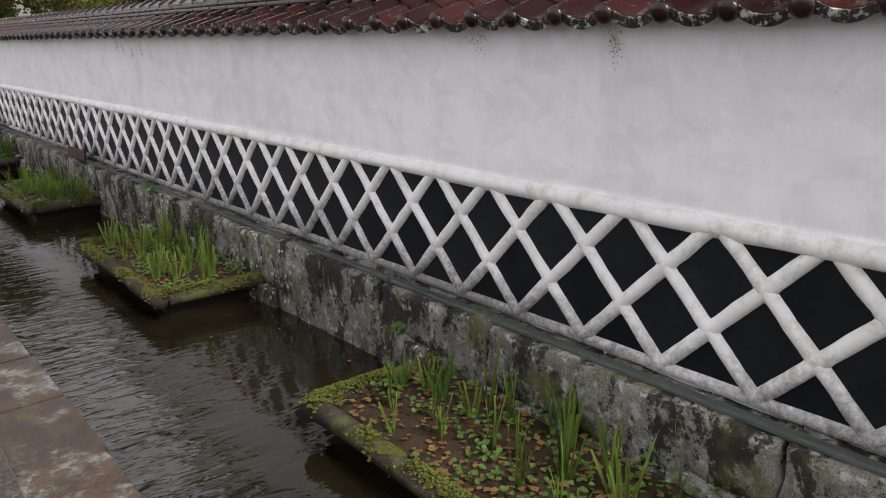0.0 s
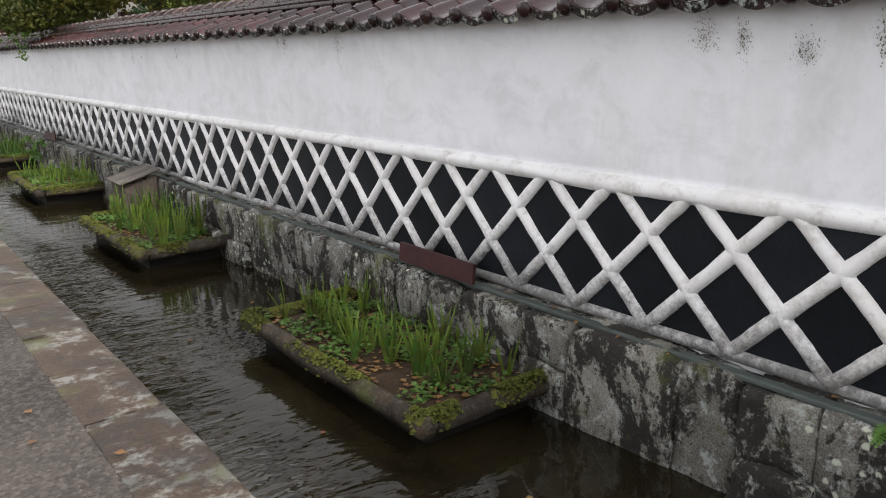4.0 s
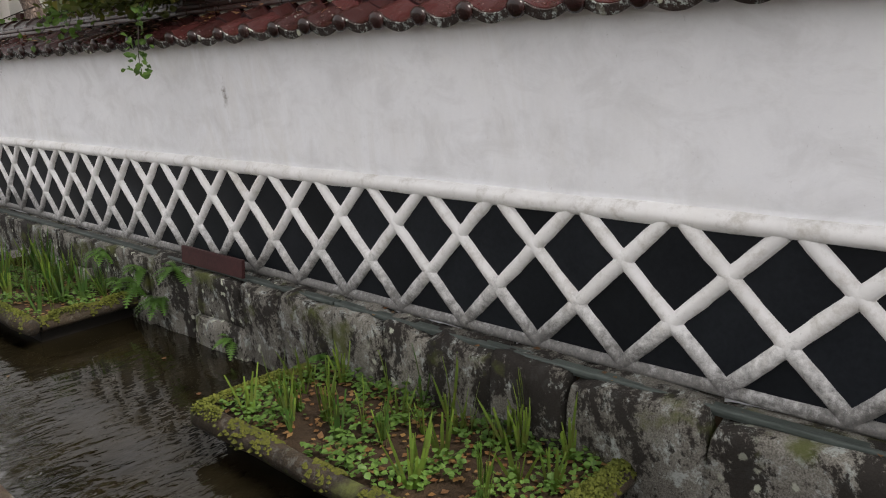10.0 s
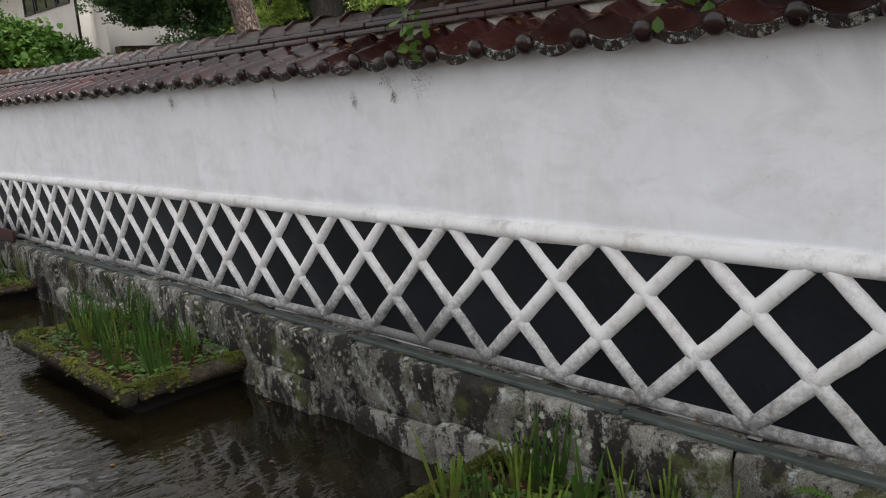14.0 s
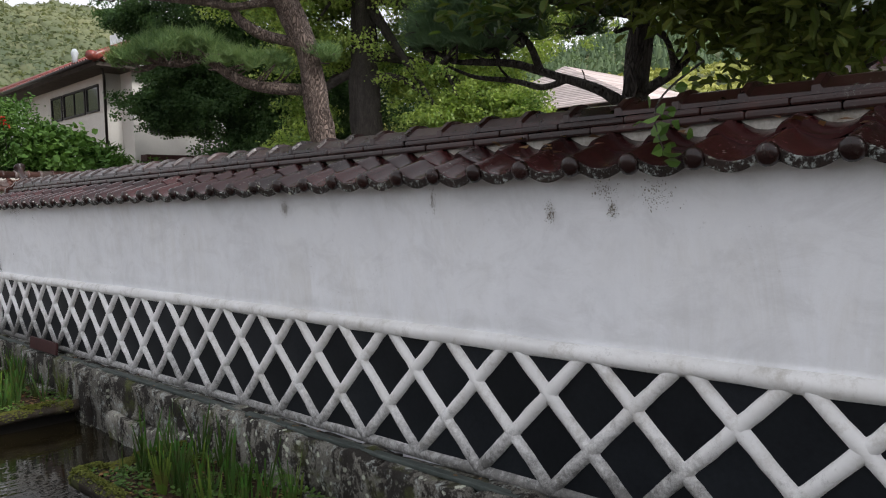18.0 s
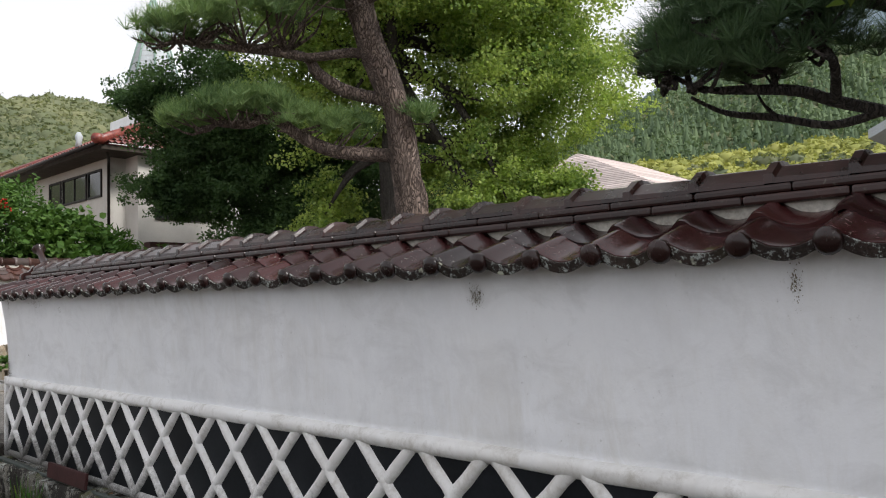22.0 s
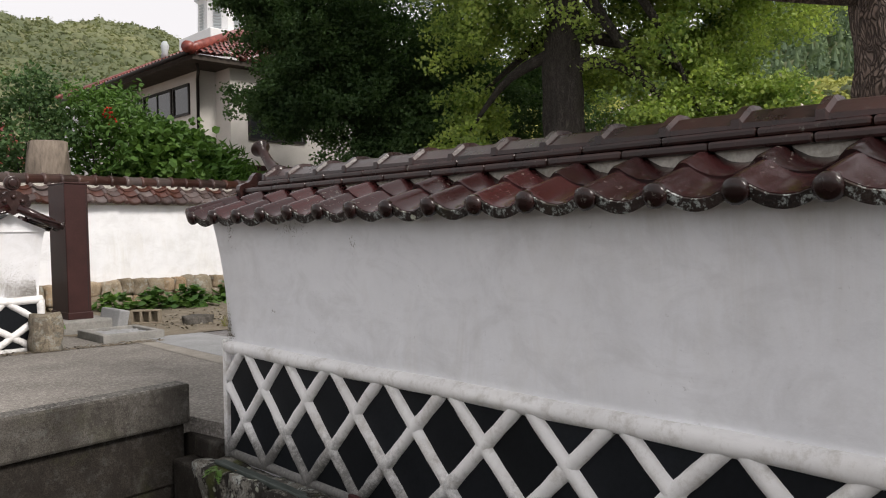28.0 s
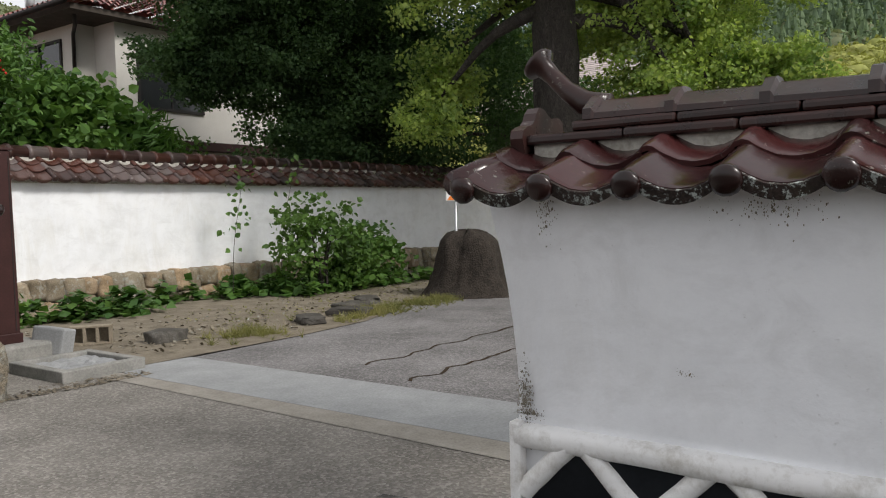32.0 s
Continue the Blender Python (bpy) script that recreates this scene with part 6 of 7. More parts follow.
child("roof", mesh_of("roof", V, [(6, 9, 10, 7), (7, 10, 11, 8), (0, 1, 7, 6), (1, 2, 8, 7), (0, 6, 9, 3), (2, 5, 11, 8), (0, 3, 4, 1), (1, 4, 5, 2), (3, 9, 10, 4), (4, 10, 11, 5)], SLATE), gab, "pale grey eaves and roof")
child("gable", mesh_of("gable", [(-1.99, 2.0, 3.4), (-1.99, -1.0, 5.05), (-1.99, -4.0, 3.4)], [(0, 1, 2)], HOUSE_WALL), gab)
hp = Heap()
for i in range(18):
    for j in range(7):
        y0, x0, z0 = 1.2 - i * 0.3, -3.3 + j * 0.2, 3.05 + j * 0.115
        hp.add([(x0, y0, z0), (x0, y0 - 0.15, z0 + 0.045), (x0, y0 - 0.3, z0), (x0 + 0.2, y0 - 0.3, z0 + 0.115), (x0 + 0.2, y0 - 0.15, z0 + 0.16), (x0 + 0.2, y0, z0 + 0.115)], [(5, 4, 1, 0), (4, 3, 2, 1)])
child("lower_roof", hp.mesh("lower_roof", ROOF), gab, "dark red-brown tiled lean-to roof", kind="stuff")
red = thing("red_roof_house", "low house with a bright orange-red tile roof", "house", (1.2, 19.0, 0))
bm = bmesh.new()
box(bm, -3.2, 1.9, -2.4, 3, 0, 3.2)
part("wall", bm, HOUSE_WALL, red)
hp = Heap()
a, b, c, e = Vector((-3.8, -3.0, 3.0)), Vector((2.5, -3.0, 3.0)), Vector((1.6, 0.2, 5.2)), Vector((-3.8, 0.2, 5.2))
for i in range(24):
    for s in range(12):
        t0, t1, f0, f1 = i / 24, (i + 1) / 24, s / 12, (s + 1) / 12
        q = [a.lerp(b, t0).lerp(e.lerp(c, t0), f0), a.lerp(b, t1).lerp(e.lerp(c, t1), f0), a.lerp(b, t1).lerp(e.lerp(c, t1), f1), a.lerp(b, t0).lerp(e.lerp(c, t0), f1)]
        hp.add([q[0] + Vector((0, 0, 0.05)), (q[0] + q[1]) / 2 + Vector((0, 0, 0.13)), q[1] + Vector((0, 0, 0.05)), q[2], (q[2] + q[3]) / 2 + Vector((0, 0, 0.07)), q[3]], [(0, 1, 4, 5), (1, 2, 3, 4)])
hp.add([a, b, b - Vector((0, 0, 0.1)), a - Vector((0, 0, 0.1)), c, e, b + Vector((0, 6.4, 0)), a + Vector((0, 6.4, 0))], [(3, 2, 1, 0), (1, 6, 4), (4, 6, 7, 5)])
child("roof", hp.mesh("roof", RED_ROOF), red)


# ---- trees and shrubs ----
def limb(hp, pts, r0, r1, seg=8, wob=0.25, sub=4):
    """A limb along smoothed points, tapering."""
    P_ = [Vector(p) for p in pts]
    out = []
    for i in range(len(P_) - 1):
        a, b, c, e = P_[max(i - 1, 0)], P_[i], P_[i + 1], P_[min(i + 2, len(P_) - 1)]
        for k in range(sub):
            t = k / sub
            out.append(0.5 * ((2 * b) + (c - a) * t + (2 * a - 5 * b + 4 * c - e) * t * t + (3 * b - a - 3 * c + e) * t ** 3))
    out.append(P_[-1])
    n = len(out)
    hp.tube(out, [r0 + (r1 - r0) * i / (n - 1) for i in range(n)], seg, wob)
    return out


def pine_pads(pads, hp, root_of, tuft):
    """Needle tips on flat pads, with twigs that carry them."""
    tips = []
    for (c, r, n) in pads:
        n = int(n * 0.85)
        c = Vector(c)
        root = Vector(root_of(c))
        for k in range(max(5, n // 9)):
            an, q = rnd.uniform(0, 6.28), rnd.uniform(0.3, 1.0)
            tip = c + Vector((math.cos(an) * r * q, math.sin(an) * r * q, rnd.uniform(-0.08, 0.05)))
            mid = root.lerp(tip, 0.5) + Vector((rnd.uniform(-0.08, 0.08), rnd.uniform(-0.08, 0.08), rnd.uniform(-0.10, 0.02)))
            limb(hp, [root, mid, tip], 0.018, 0.005, 5, 0.2, 3)
        d = nrs.normal(size=(n, 3))
        d /= np.linalg.norm(d, axis=1, keepdims=True)
        d[:, 2] = np.abs(d[:, 2]) * 0.74 - 0.17
        rr = nrs.uniform(0.3, 1.0, (n, 1)) ** 0.6
        tips.append(np.array(c) + d * r * rr)
    return np.concatenate(tips)


pine = thing("pine_tree", "leaning red pine with scaly bark and cloud-like needle pads", "pine tree", (0, 0, 0))
hp = Heap()
trunk = limb(hp, [(2.72, -2.66, -0.1), (2.68, -2.70, 1.0), (2.56, -2.79, 2.0), (2.45, -2.79, 2.45), (2.33, -2.82, 2.96), (2.10, -2.79, 3.47), (1.86, -2.84, 4.0), (1.70, -2.92, 4.4), (1.75, -2.95, 5.0), (1.6, -2.85, 5.8)], 0.175, 0.07, 14, 0.35, 5)
child("trunk", hp.mesh("trunk", PINE_BARK), pine, "grey-red plated bark")
hb = Heap()
twigs = limb(hb, [(2.40, -2.74, 2.52), (2.04, -2.34, 2.58), (1.80, -2.12, 2.72), (1.56, -1.95, 2.90), (1.40, -1.80, 2.84), (1.2, -1.62, 2.86)], 0.075, 0.03)
twigs += limb(hb, [(2.28, -2.78, 3.02), (2.0, -2.50, 3.12), (1.80, -2.36, 3.28), (1.73, -2.30, 3.42), (1.5, -2.15, 3.48), (1.1, -1.85, 3.5)], 0.07, 0.025)
twigs += limb(hb, [(2.16, -2.80, 3.40), (1.98, -2.66, 3.44), (1.70, -2.40, 3.40), (1.48, -2.14, 3.46), (1.1, -1.85, 3.50), (0.80, -1.62, 3.55)], 0.055, 0.02)
twigs += limb(hb, [(1.95, -2.85, 3.85), (2.08, -3.18, 3.98), (2.22, -3.55, 4.16), (2.35, -3.85, 4.2)], 0.05, 0.02)
twigs += limb(hb, [(1.78, -2.90, 4.3), (1.5, -2.5, 4.6), (1.1, -2.2, 4.7)], 0.05, 0.02)
twigs += limb(hb, [(1.75, -2.95, 4.9), (2.0, -3.4, 5.1), (2.2, -3.7, 5.2)], 0.04, 0.02)
anchors = twigs
pads = [((1.28, -1.72, 2.95), 0.42, 150), ((1.55, -1.92, 2.98), 0.34, 110), ((1.0, -1.45, 2.88), 0.30, 90), ((1.78, -2.12, 2.84), 0.28, 80), ((2.10, -2.42, 2.78), 0.30, 80), ((2.46, -2.96, 2.84), 0.22, 50),
        ((1.22, -2.10, 3.74), 0.50, 210), ((0.95, -1.80, 3.68), 0.40, 150), ((1.55, -2.42, 3.86), 0.42, 160), ((0.70, -1.55, 3.60), 0.32, 100), ((1.78, -2.70, 3.85), 0.25, 70),
        ((2.22, -3.55, 4.28), 0.42, 160), ((2.42, -3.9, 4.3), 0.34, 110), ((2.05, -3.25, 4.15), 0.30, 90), ((1.2, -2.3, 4.85), 0.5, 160), ((0.8, -2.0, 4.7), 0.42, 120),
        ((2.1, -3.55, 5.3), 0.5, 160), ((1.6, -2.85, 6.0), 0.55, 170), ((1.2, -2.6, 5.5), 0.5, 140)]
tips = pine_pads(pads, hb, lambda c: min(anchors, key=lambda a: (a - c).length), 12)
child("limb", hb.mesh("limb", PINE_BARK), pine, "crooked pine limbs")
child("crown", needle_mesh("crown", tips, 0.135, 0.0030, NEEDLE, 34, 0.8, 0.55), pine, "green needle pads", kind="stuff")

black_pine = thing("black_pine", "dark pine with long needles and a low spreading limb", "pine tree", (0, 0, 0))
hb = Heap()
limb(hb, [(1.55, -7.50, -0.1), (1.50, -7.52, 1.0), (1.42, -7.48, 1.75), (1.46, -7.55, 2.5), (1.38, -7.50, 3.6)], 0.115, 0.05, 12, 0.4)
child("trunk", hb.mesh("trunk", BARK), black_pine)
hb = Heap()
twigs = limb(hb, [(1.42, -7.48, 1.72), (1.26, -7.38, 1.84), (1.19, -7.18, 1.94), (1.15, -6.97, 2.02), (1.03, -6.85, 2.07), (0.93, -6.63, 2.10), (0.86, -6.50, 2.12), (0.80, -6.33, 2.22)], 0.040, 0.012, 8, 0.5)
twigs += limb(hb, [(1.19, -7.15, 1.95), (1.24, -6.92, 1.93), (1.20, -6.70, 2.0), (1.04, -6.52, 2.03), (0.88, -6.42, 2.10)], 0.026, 0.009, 8, 0.5)
twigs += limb(hb, [(1.15, -6.97, 2.02), (0.98, -7.02, 2.16), (0.90, -6.92, 2.30)], 0.03, 0.012, 7, 0.4)
twigs += limb(hb, [(1.45, -7.52, 1.85), (1.34, -7.80, 1.92), (1.28, -7.98, 2.04), (1.15, -8.18, 2.10)], 0.036, 0.012, 8, 0.5)
twigs += limb(hb, [(1.34, -7.80, 1.92), (1.18, -7.86, 2.04), (1.10, -7.80, 2.2)], 0.022, 0.01, 7, 0.4)
twigs += limb(hb, [(1.45, -7.54, 2.3), (1.18, -7.25, 2.38), (1.0, -6.95, 2.45), (0.85, -6.65, 2.42)], 0.036, 0.012, 8, 0.4)
twigs += limb(hb, [(1.45, -7.54, 2.6), (1.2, -7.4, 2.78), (0.95, -7.25, 2.85)], 0.034, 0.012, 7, 0.4)
for k in range(16):
    a = twigs[rnd.randrange(4, len(twigs))]
    b = a + Vector((rnd.uniform(-0.10, 0.06), rnd.uniform(-0.14, 0.14), rnd.uniform(0.05, 0.18)))
    twigs += limb(hb, [a, a.lerp(b, 0.5) + Vector((rnd.uniform(-0.03, 0.03), rnd.uniform(-0.04, 0.04), -0.02)), b], 0.011, 0.004, 6, 0.3, 2)
anchors = twigs
pads = [((0.76, -6.36, 2.33), 0.15, 60), ((0.79, -6.37, 2.21), 0.13, 50), ((0.82, -6.50, 2.42), 0.19, 60), ((0.86, -6.62, 2.27), 0.22, 70), ((0.95, -6.74, 2.45), 0.26, 90), ((0.92, -6.93, 2.33), 0.25, 80), ((1.0, -7.05, 2.6), 0.30, 100), ((0.95, -7.22, 2.8), 0.33, 100), ((1.2, -7.5, 3.0), 0.42, 120),
        ((0.84, -6.50, 2.20), 0.18, 50), ((0.90, -6.70, 2.16), 0.20, 50), ((0.95, -7.0, 2.2), 0.18, 40), ((0.85, -6.85, 2.62), 0.24, 70), ((0.78, -6.45, 2.56), 0.14, 36), ((1.12, -7.85, 2.5), 0.30, 70), ((1.4, -7.5, 3.6), 0.6, 150), ((1.15, -8.18, 2.2), 0.18, 30), ((1.22, -7.25, 2.22), 0.16, 24), ((1.0, -7.7, 2.2), 0.14, 20), ((1.3, -8.0, 2.9), 0.4, 100)]
tips = pine_pads(pads, hb, lambda c: min(anchors, key=lambda a: (a - c).length), 12)
child("limb", hb.mesh("limb", BARK), black_pine)
child("crown", needle_mesh("crown", tips, 0.145, 0.0020, DARK_NEEDLE, 40, 0.8, 0.3), black_pine, "long dark needles", kind="stuff")


def broadleaf(name, label, category, foot, height, trunk_r, crowns, leaf, size, material, bark, limbs=9, lean=(0, 0), sprays=False):
    """A tree: trunk, limbs reaching into its crown, and clumps of leaves."""
    tr = thing(name, label, category, (0, 0, 0))
    f = Vector(foot)
    hb = Heap()
    top = f + Vector((lean[0], lean[1], height * 0.72))
    limb(hb, [f - Vector((0, 0, 0.1)), f.lerp(top, 0.33) + Vector((0.05, -0.04, 0)), f.lerp(top, 0.66), top], trunk_r, trunk_r * 0.35, 14, 0.35, 6)
    child("trunk", hb.mesh("trunk", bark), tr)
    hb = Heap()
    pts = []
    for k, (c, r, clumps, per, cr) in enumerate(crowns):
        c = Vector(c)
        pts.append(spray_points(c, r, clumps // 11, 11, per, cr * 2.6, cr * 0.62) if sprays else crown_points(c, r, clumps, per, cr))
        for q in range(max(1, limbs // len(crowns))):
            start = f.lerp(top, rnd.uniform(0.5, 0.97))
            end = c + Vector((rnd.uniform(-0.7, 0.7) * r[0], rnd.uniform(-0.7, 0.7) * r[1], rnd.uniform(-0.3, 0.6) * r[2]))
            mid = start.lerp(end, 0.5) + Vector((rnd.uniform(-0.3, 0.3), rnd.uniform(-0.3, 0.3), rnd.uniform(-0.1, 0.5)))
            limb(hb, [start, mid, end], trunk_r * 0.32, 0.02, 7, 0.25, 4)
    child("limb", hb.mesh("limb", bark), tr)
    child("crown", leaf_mesh("crown", np.concatenate(pts), size, material, 0.3, leaf, pointed=not sprays), tr, kind="stuff")
    return tr


broadleaf("ginkgo_tree", "tall ginkgo with a dark trunk and yellow-green leaves", "ginkgo tree", (9.8, 5.15, 0), 12.0, 0.52,
          [((10.6, 4.2, 9.8), (4.7, 4.8, 4.8), 1650, 110, 0.36), ((12.5, 3.2, 6.6), (2.4, 2.1, 3.2), 460, 110, 0.30), ((7.3, 7.9, 9.0), (1.7, 1.7, 1.2), 240, 80, 0.30), ((8.3, 7.1, 6.9), (1.4, 1.4, 1.6), 190, 80, 0.28), ((9.6, 6.3, 5.6), (1.7, 1.7, 1.6), 230, 70, 0.30), ((11.4, 4.6, 4.8), (2.0, 2.0, 1.5), 150, 90, 0.28), ((9.4, 7.2, 3.5), (1.0, 1.0, 0.9), 66, 80, 0.24), ((11.4, 3.7, 3.2), (1.3, 1.0, 1.0), 110, 80, 0.24), ((11.8, 2.5, 3.4), (1.0, 0.8, 0.7), 88, 90, 0.22)],
          1.5, 0.066, GINKGO, BARK, 24, sprays=True)
broadleaf("maple_tree", "dark green maple filling the space before the cream house", "maple tree", (10.6, 11.6, 0), 8.0, 0.24,
          [((9.2, 11.9, 7.0), (2.0, 1.6, 1.7), 460, 90, 0.28), ((7.6, 12.5, 6.8), (0.9, 0.8, 0.55), 99, 90, 0.20), ((8.4, 12.2, 5.7), (1.3, 1.2, 0.9), 210, 90, 0.25), ((10.0, 11.4, 4.9), (1.8, 1.5, 1.8), 420, 90, 0.28), ((7.7, 12.2, 4.5), (1.1, 0.7, 0.35), 88, 90, 0.20), ((7.9, 12.0, 4.1), (1.0, 0.6, 0.5), 110, 90, 0.20), ((8.7, 11.9, 4.6), (1.0, 0.7, 0.7), 130, 90, 0.22),
           ((10.7, 11.0, 3.0), (1.5, 1.1, 1.5), 380, 90, 0.26), ((12.6, 10.6, 3.0), (2.0, 1.4, 2.1), 430, 90, 0.28), ((12.2, 11.8, 5.8), (2.6, 2.2, 2.0), 460, 80, 0.32), ((11.6, 10.4, 4.6), (2.2, 1.4, 2.0), 300, 80, 0.3), ((14.8, 9.4, 4.2), (2.6, 1.5, 2.8), 400, 80, 0.34), ((17.0, 7.6, 3.0), (2.4, 1.5, 1.9), 200, 80, 0.34)],
          1.2, 0.07, MAPLE, BARK, 22, sprays=True)
broadleaf("overhanging_tree", "broad-leaved tree hanging over the wall roof", "tree", (2.3, -10.6, 0), 4.6, 0.12,
          [((0.6, -11.4, 2.25), (1.0, 1.5, 0.55), 110, 50, 0.16), ((1.8, -10.6, 3.2), (1.8, 2.0, 1.0), 190, 60, 0.24), ((-0.22, -11.35, 1.78), (0.45, 0.8, 0.28), 34, 36, 0.11), ((2.6, -12.4, 2.6), (1.6, 1.8, 1.1), 140, 60, 0.24), ((0.9, -10.4, 3.9), (2.0, 2.8, 0.9), 260, 60, 0.24), ((1.4, -13.6, 3.9), (1.8, 1.8, 0.9), 150, 60, 0.24)],
          1.2, 0.062, TURNING, BARK, 14)
broadleaf("persimmon_tree", "leafy tree with drooping pointed leaves over the tiles", "tree", (1.9, -8.5, 0), 3.6, 0.08,
          [((0.9, -8.5, 2.9), (0.7, 0.8, 0.4), 50, 26, 0.13), ((1.5, -8.8, 3.4), (1.2, 1.2, 0.6), 80, 34, 0.18), ((0.15, -8.15, 2.25), (0.45, 0.5, 0.22), 26, 18, 0.10), ((1.2, -9.6, 2.4), (0.8, 0.8, 0.5), 46, 28, 0.15), ((-0.12, -7.65, 2.12), (0.25, 0.3, 0.16), 14, 16, 0.08), ((0.5, -7.9, 2.55), (0.6, 0.5, 0.25), 36, 22, 0.11), ((0.5, -8.35, 2.3), (0.55, 0.55, 0.36), 90, 26, 0.12), ((0.7, -7.75, 2.5), (0.4, 0.4, 0.3), 50, 24, 0.11), ((0.95, -8.7, 2.1), (0.6, 0.6, 0.42), 90, 28, 0.13), ((1.6, -8.2, 2.5), (0.5, 0.6, 0.45), 80, 28, 0.13)],
          0.52, 0.085, PERSIMMON, BARK, 14)


broadleaf("shade_tree", "broad green tree spreading above the wall roof", "tree", (2.6, -29.0, 0), 6.4, 0.16,
          [((1.2, -29.2, 4.7), (2.2, 3.4, 1.1), 330, 60, 0.27), ((0.9, -25.6, 4.6), (1.6, 2.0, 0.9), 170, 60, 0.25), ((2.4, -32.0, 4.8), (2.2, 2.2, 1.2), 170, 60, 0.27)],
          1.2, 0.07, DARK_LEAF, BARK, 14)


def sprig(label, pts, n, spread, size, name="hanging_sprig", material=None):
    sp = thing(name, label, "branch", pts[0])
    o = Vector(pts[0])
    hb = Heap()
    path = limb(hb, [Vector(p) - o for p in pts], 0.006, 0.002, 5, 0.1, 4)
    child("twig", hb.mesh("twig", BARK), sp)
    idx = nrs.randint(len(path) // 3, len(path), n)
    c = np.array([path[i] for i in idx]) + nrs.normal(size=(n, 3)) * spread
    child("leaves", leaf_mesh("leaves", c, size, material or HERB, 0.1, 1.0, pointed=True), sp, kind="stuff")


sprig("green sprig hanging below the eave tiles", [(0.1, -11.7, 1.9), (-0.22, -11.75, 1.55), (-0.33, -11.82, 1.28), (-0.33, -11.82, 1.14)], 60, 0.04, 0.048)
sprig("thin shoot lying over the roof tiles", [(0.4, -10.3, 1.9), (-0.05, -10.4, 1.62), (-0.2, -10.55, 1.48), (-0.24, -10.65, 1.44)], 26, 0.05, 0.06)
sprig("thin shoot lying over the roof tiles", [(0.4, -9.9, 1.9), (0.0, -10.0, 1.66), (-0.15, -10.1, 1.52)], 22, 0.05, 0.06)
sprig("leafy shoot trailing over the roof tiles", [(0.5, -8.4, 1.8), (0.0, -8.5, 1.62), (-0.2, -8.55, 1.50), (-0.26, -8.62, 1.36)], 20, 0.045, 0.055)
sprig("leafy shoot trailing over the roof tiles", [(0.5, -9.8, 1.8), (0.0, -9.95, 1.6), (-0.22, -9.97, 1.42)], 14, 0.05, 0.07)


def bush(name, label, centre, radii, clumps, per, cr, size, material, aspect=1.2, category="shrub", flat=0.3):
    b = thing(name, label, category, (centre[0], centre[1], 0))
    hb = Heap()
    for k in range(7):
        e = Vector((rnd.uniform(-0.6, 0.6) * radii[0], rnd.uniform(-0.6, 0.6) * radii[1], centre[2] + rnd.uniform(0, 0.5) * radii[2]))
        limb(hb, [(rnd.uniform(-0.1, 0.1), rnd.uniform(-0.1, 0.1), -0.03), (e.x * 0.4, e.y * 0.4, e.z * 0.5), e], 0.03, 0.008, 6, 0.2, 3)
    child("stem", hb.mesh("stem", BARK), b)
    c = crown_points((0, 0, centre[2]), radii, clumps, per, cr)
    child("leaves", leaf_mesh("leaves", c[c[:, 2] > 0.03], size, material, flat, aspect, pointed=True), b, kind="stuff")


bush("shrub", "glossy dark green shrub in front of the white garden wall", (6.6, 7.6, 0.72), (0.85, 0.6, 0.80), 56, 34, 0.15, 0.085, HERB)
bush("shrub", "loose green shrub beside the stump", (8.0, 7.9, 0.5), (0.8, 0.5, 0.6), 50, 30, 0.14, 0.10, SHRUB)
bush("tall_bush", "dense dark bush behind the garden wall", (1.9, 10.9, 3.0), (0.75, 0.7, 1.35), 130, 40, 0.17, 0.07, MAPLE)
bush("tall_bush", "feathery sumac bush with hanging leaflets", (3.3, 10.9, 3.1), (0.95, 0.7, 1.15), 110, 36, 0.18, 0.12, SHRUB, 0.6)
bush("tall_bush", "large-leaved green bush behind the garden wall", (4.4, 10.7, 2.75), (0.95, 0.7, 0.85), 110, 30, 0.2, 0.14, SHRUB, 1.2)
bush("tall_bush", "yellowish bush at the foot of the house", (7.2, 11.8, 1.6), (1.6, 0.8, 1.1), 90, 34, 0.2, 0.10, HERB)
bush("reed_grass", "arching clump of pale reed grass", (5.5, 10.5, 2.4), (0.55, 0.4, 0.65), 60, 24, 0.15, 0.28, FERN, 0.12, "grass", 0.0)
hp = Heap()
for i in range(24):
    c = Vector((3.05, 10.2, 3.42)) + Vector((rnd.gauss(0, 0.05), rnd.gauss(0, 0.05), rnd.gauss(0, 0.06)))
    bmv = tube_data([c - Vector((0, 0, 0.02)), c, c + Vector((0, 0, 0.02))], [0.01, 0.024, 0.01], 6)
    hp.add(*bmv)
solid("berry_cluster", hp.mesh("berry_cluster", RED_BERRY), "cluster of bright red berries on the bush", "berries", kind="stuff")
sprig("thin sapling with drooping reddish-green leaves", [(5.35, 8.2, 0.0), (5.4, 8.2, 0.8), (5.5, 8.15, 1.5), (5.55, 8.1, 2.0)], 46, 0.12, 0.09, "sapling", SHRUB)
sprig("thin sapling with drooping reddish-green leaves", [(6.1, 8.0, 0.0), (6.2, 8.0, 1.0), (6.4, 7.95, 1.9)], 46, 0.13, 0.09, "sapling", HERB)


def carpet(name, label, x0, x1, y0, y1, z, n, size, material, category="plants", aspect=1.5, hgt=0.2):
    c = np.stack([nrs.uniform(x0, x1, n), nrs.uniform(y0, y1, n), np.full(n, z)], 1)
    keep = np.array([noise.noise(Vector((p[0] * 1.9, p[1] * 1.9, 4))) > -0.15 for p in c])
    c = c[keep]
    c[:, 2] += nrs.uniform(0, hgt, len(c))
    solid(name, leaf_mesh(name, c, size, material, 0.6, aspect), label, category, kind="stuff")


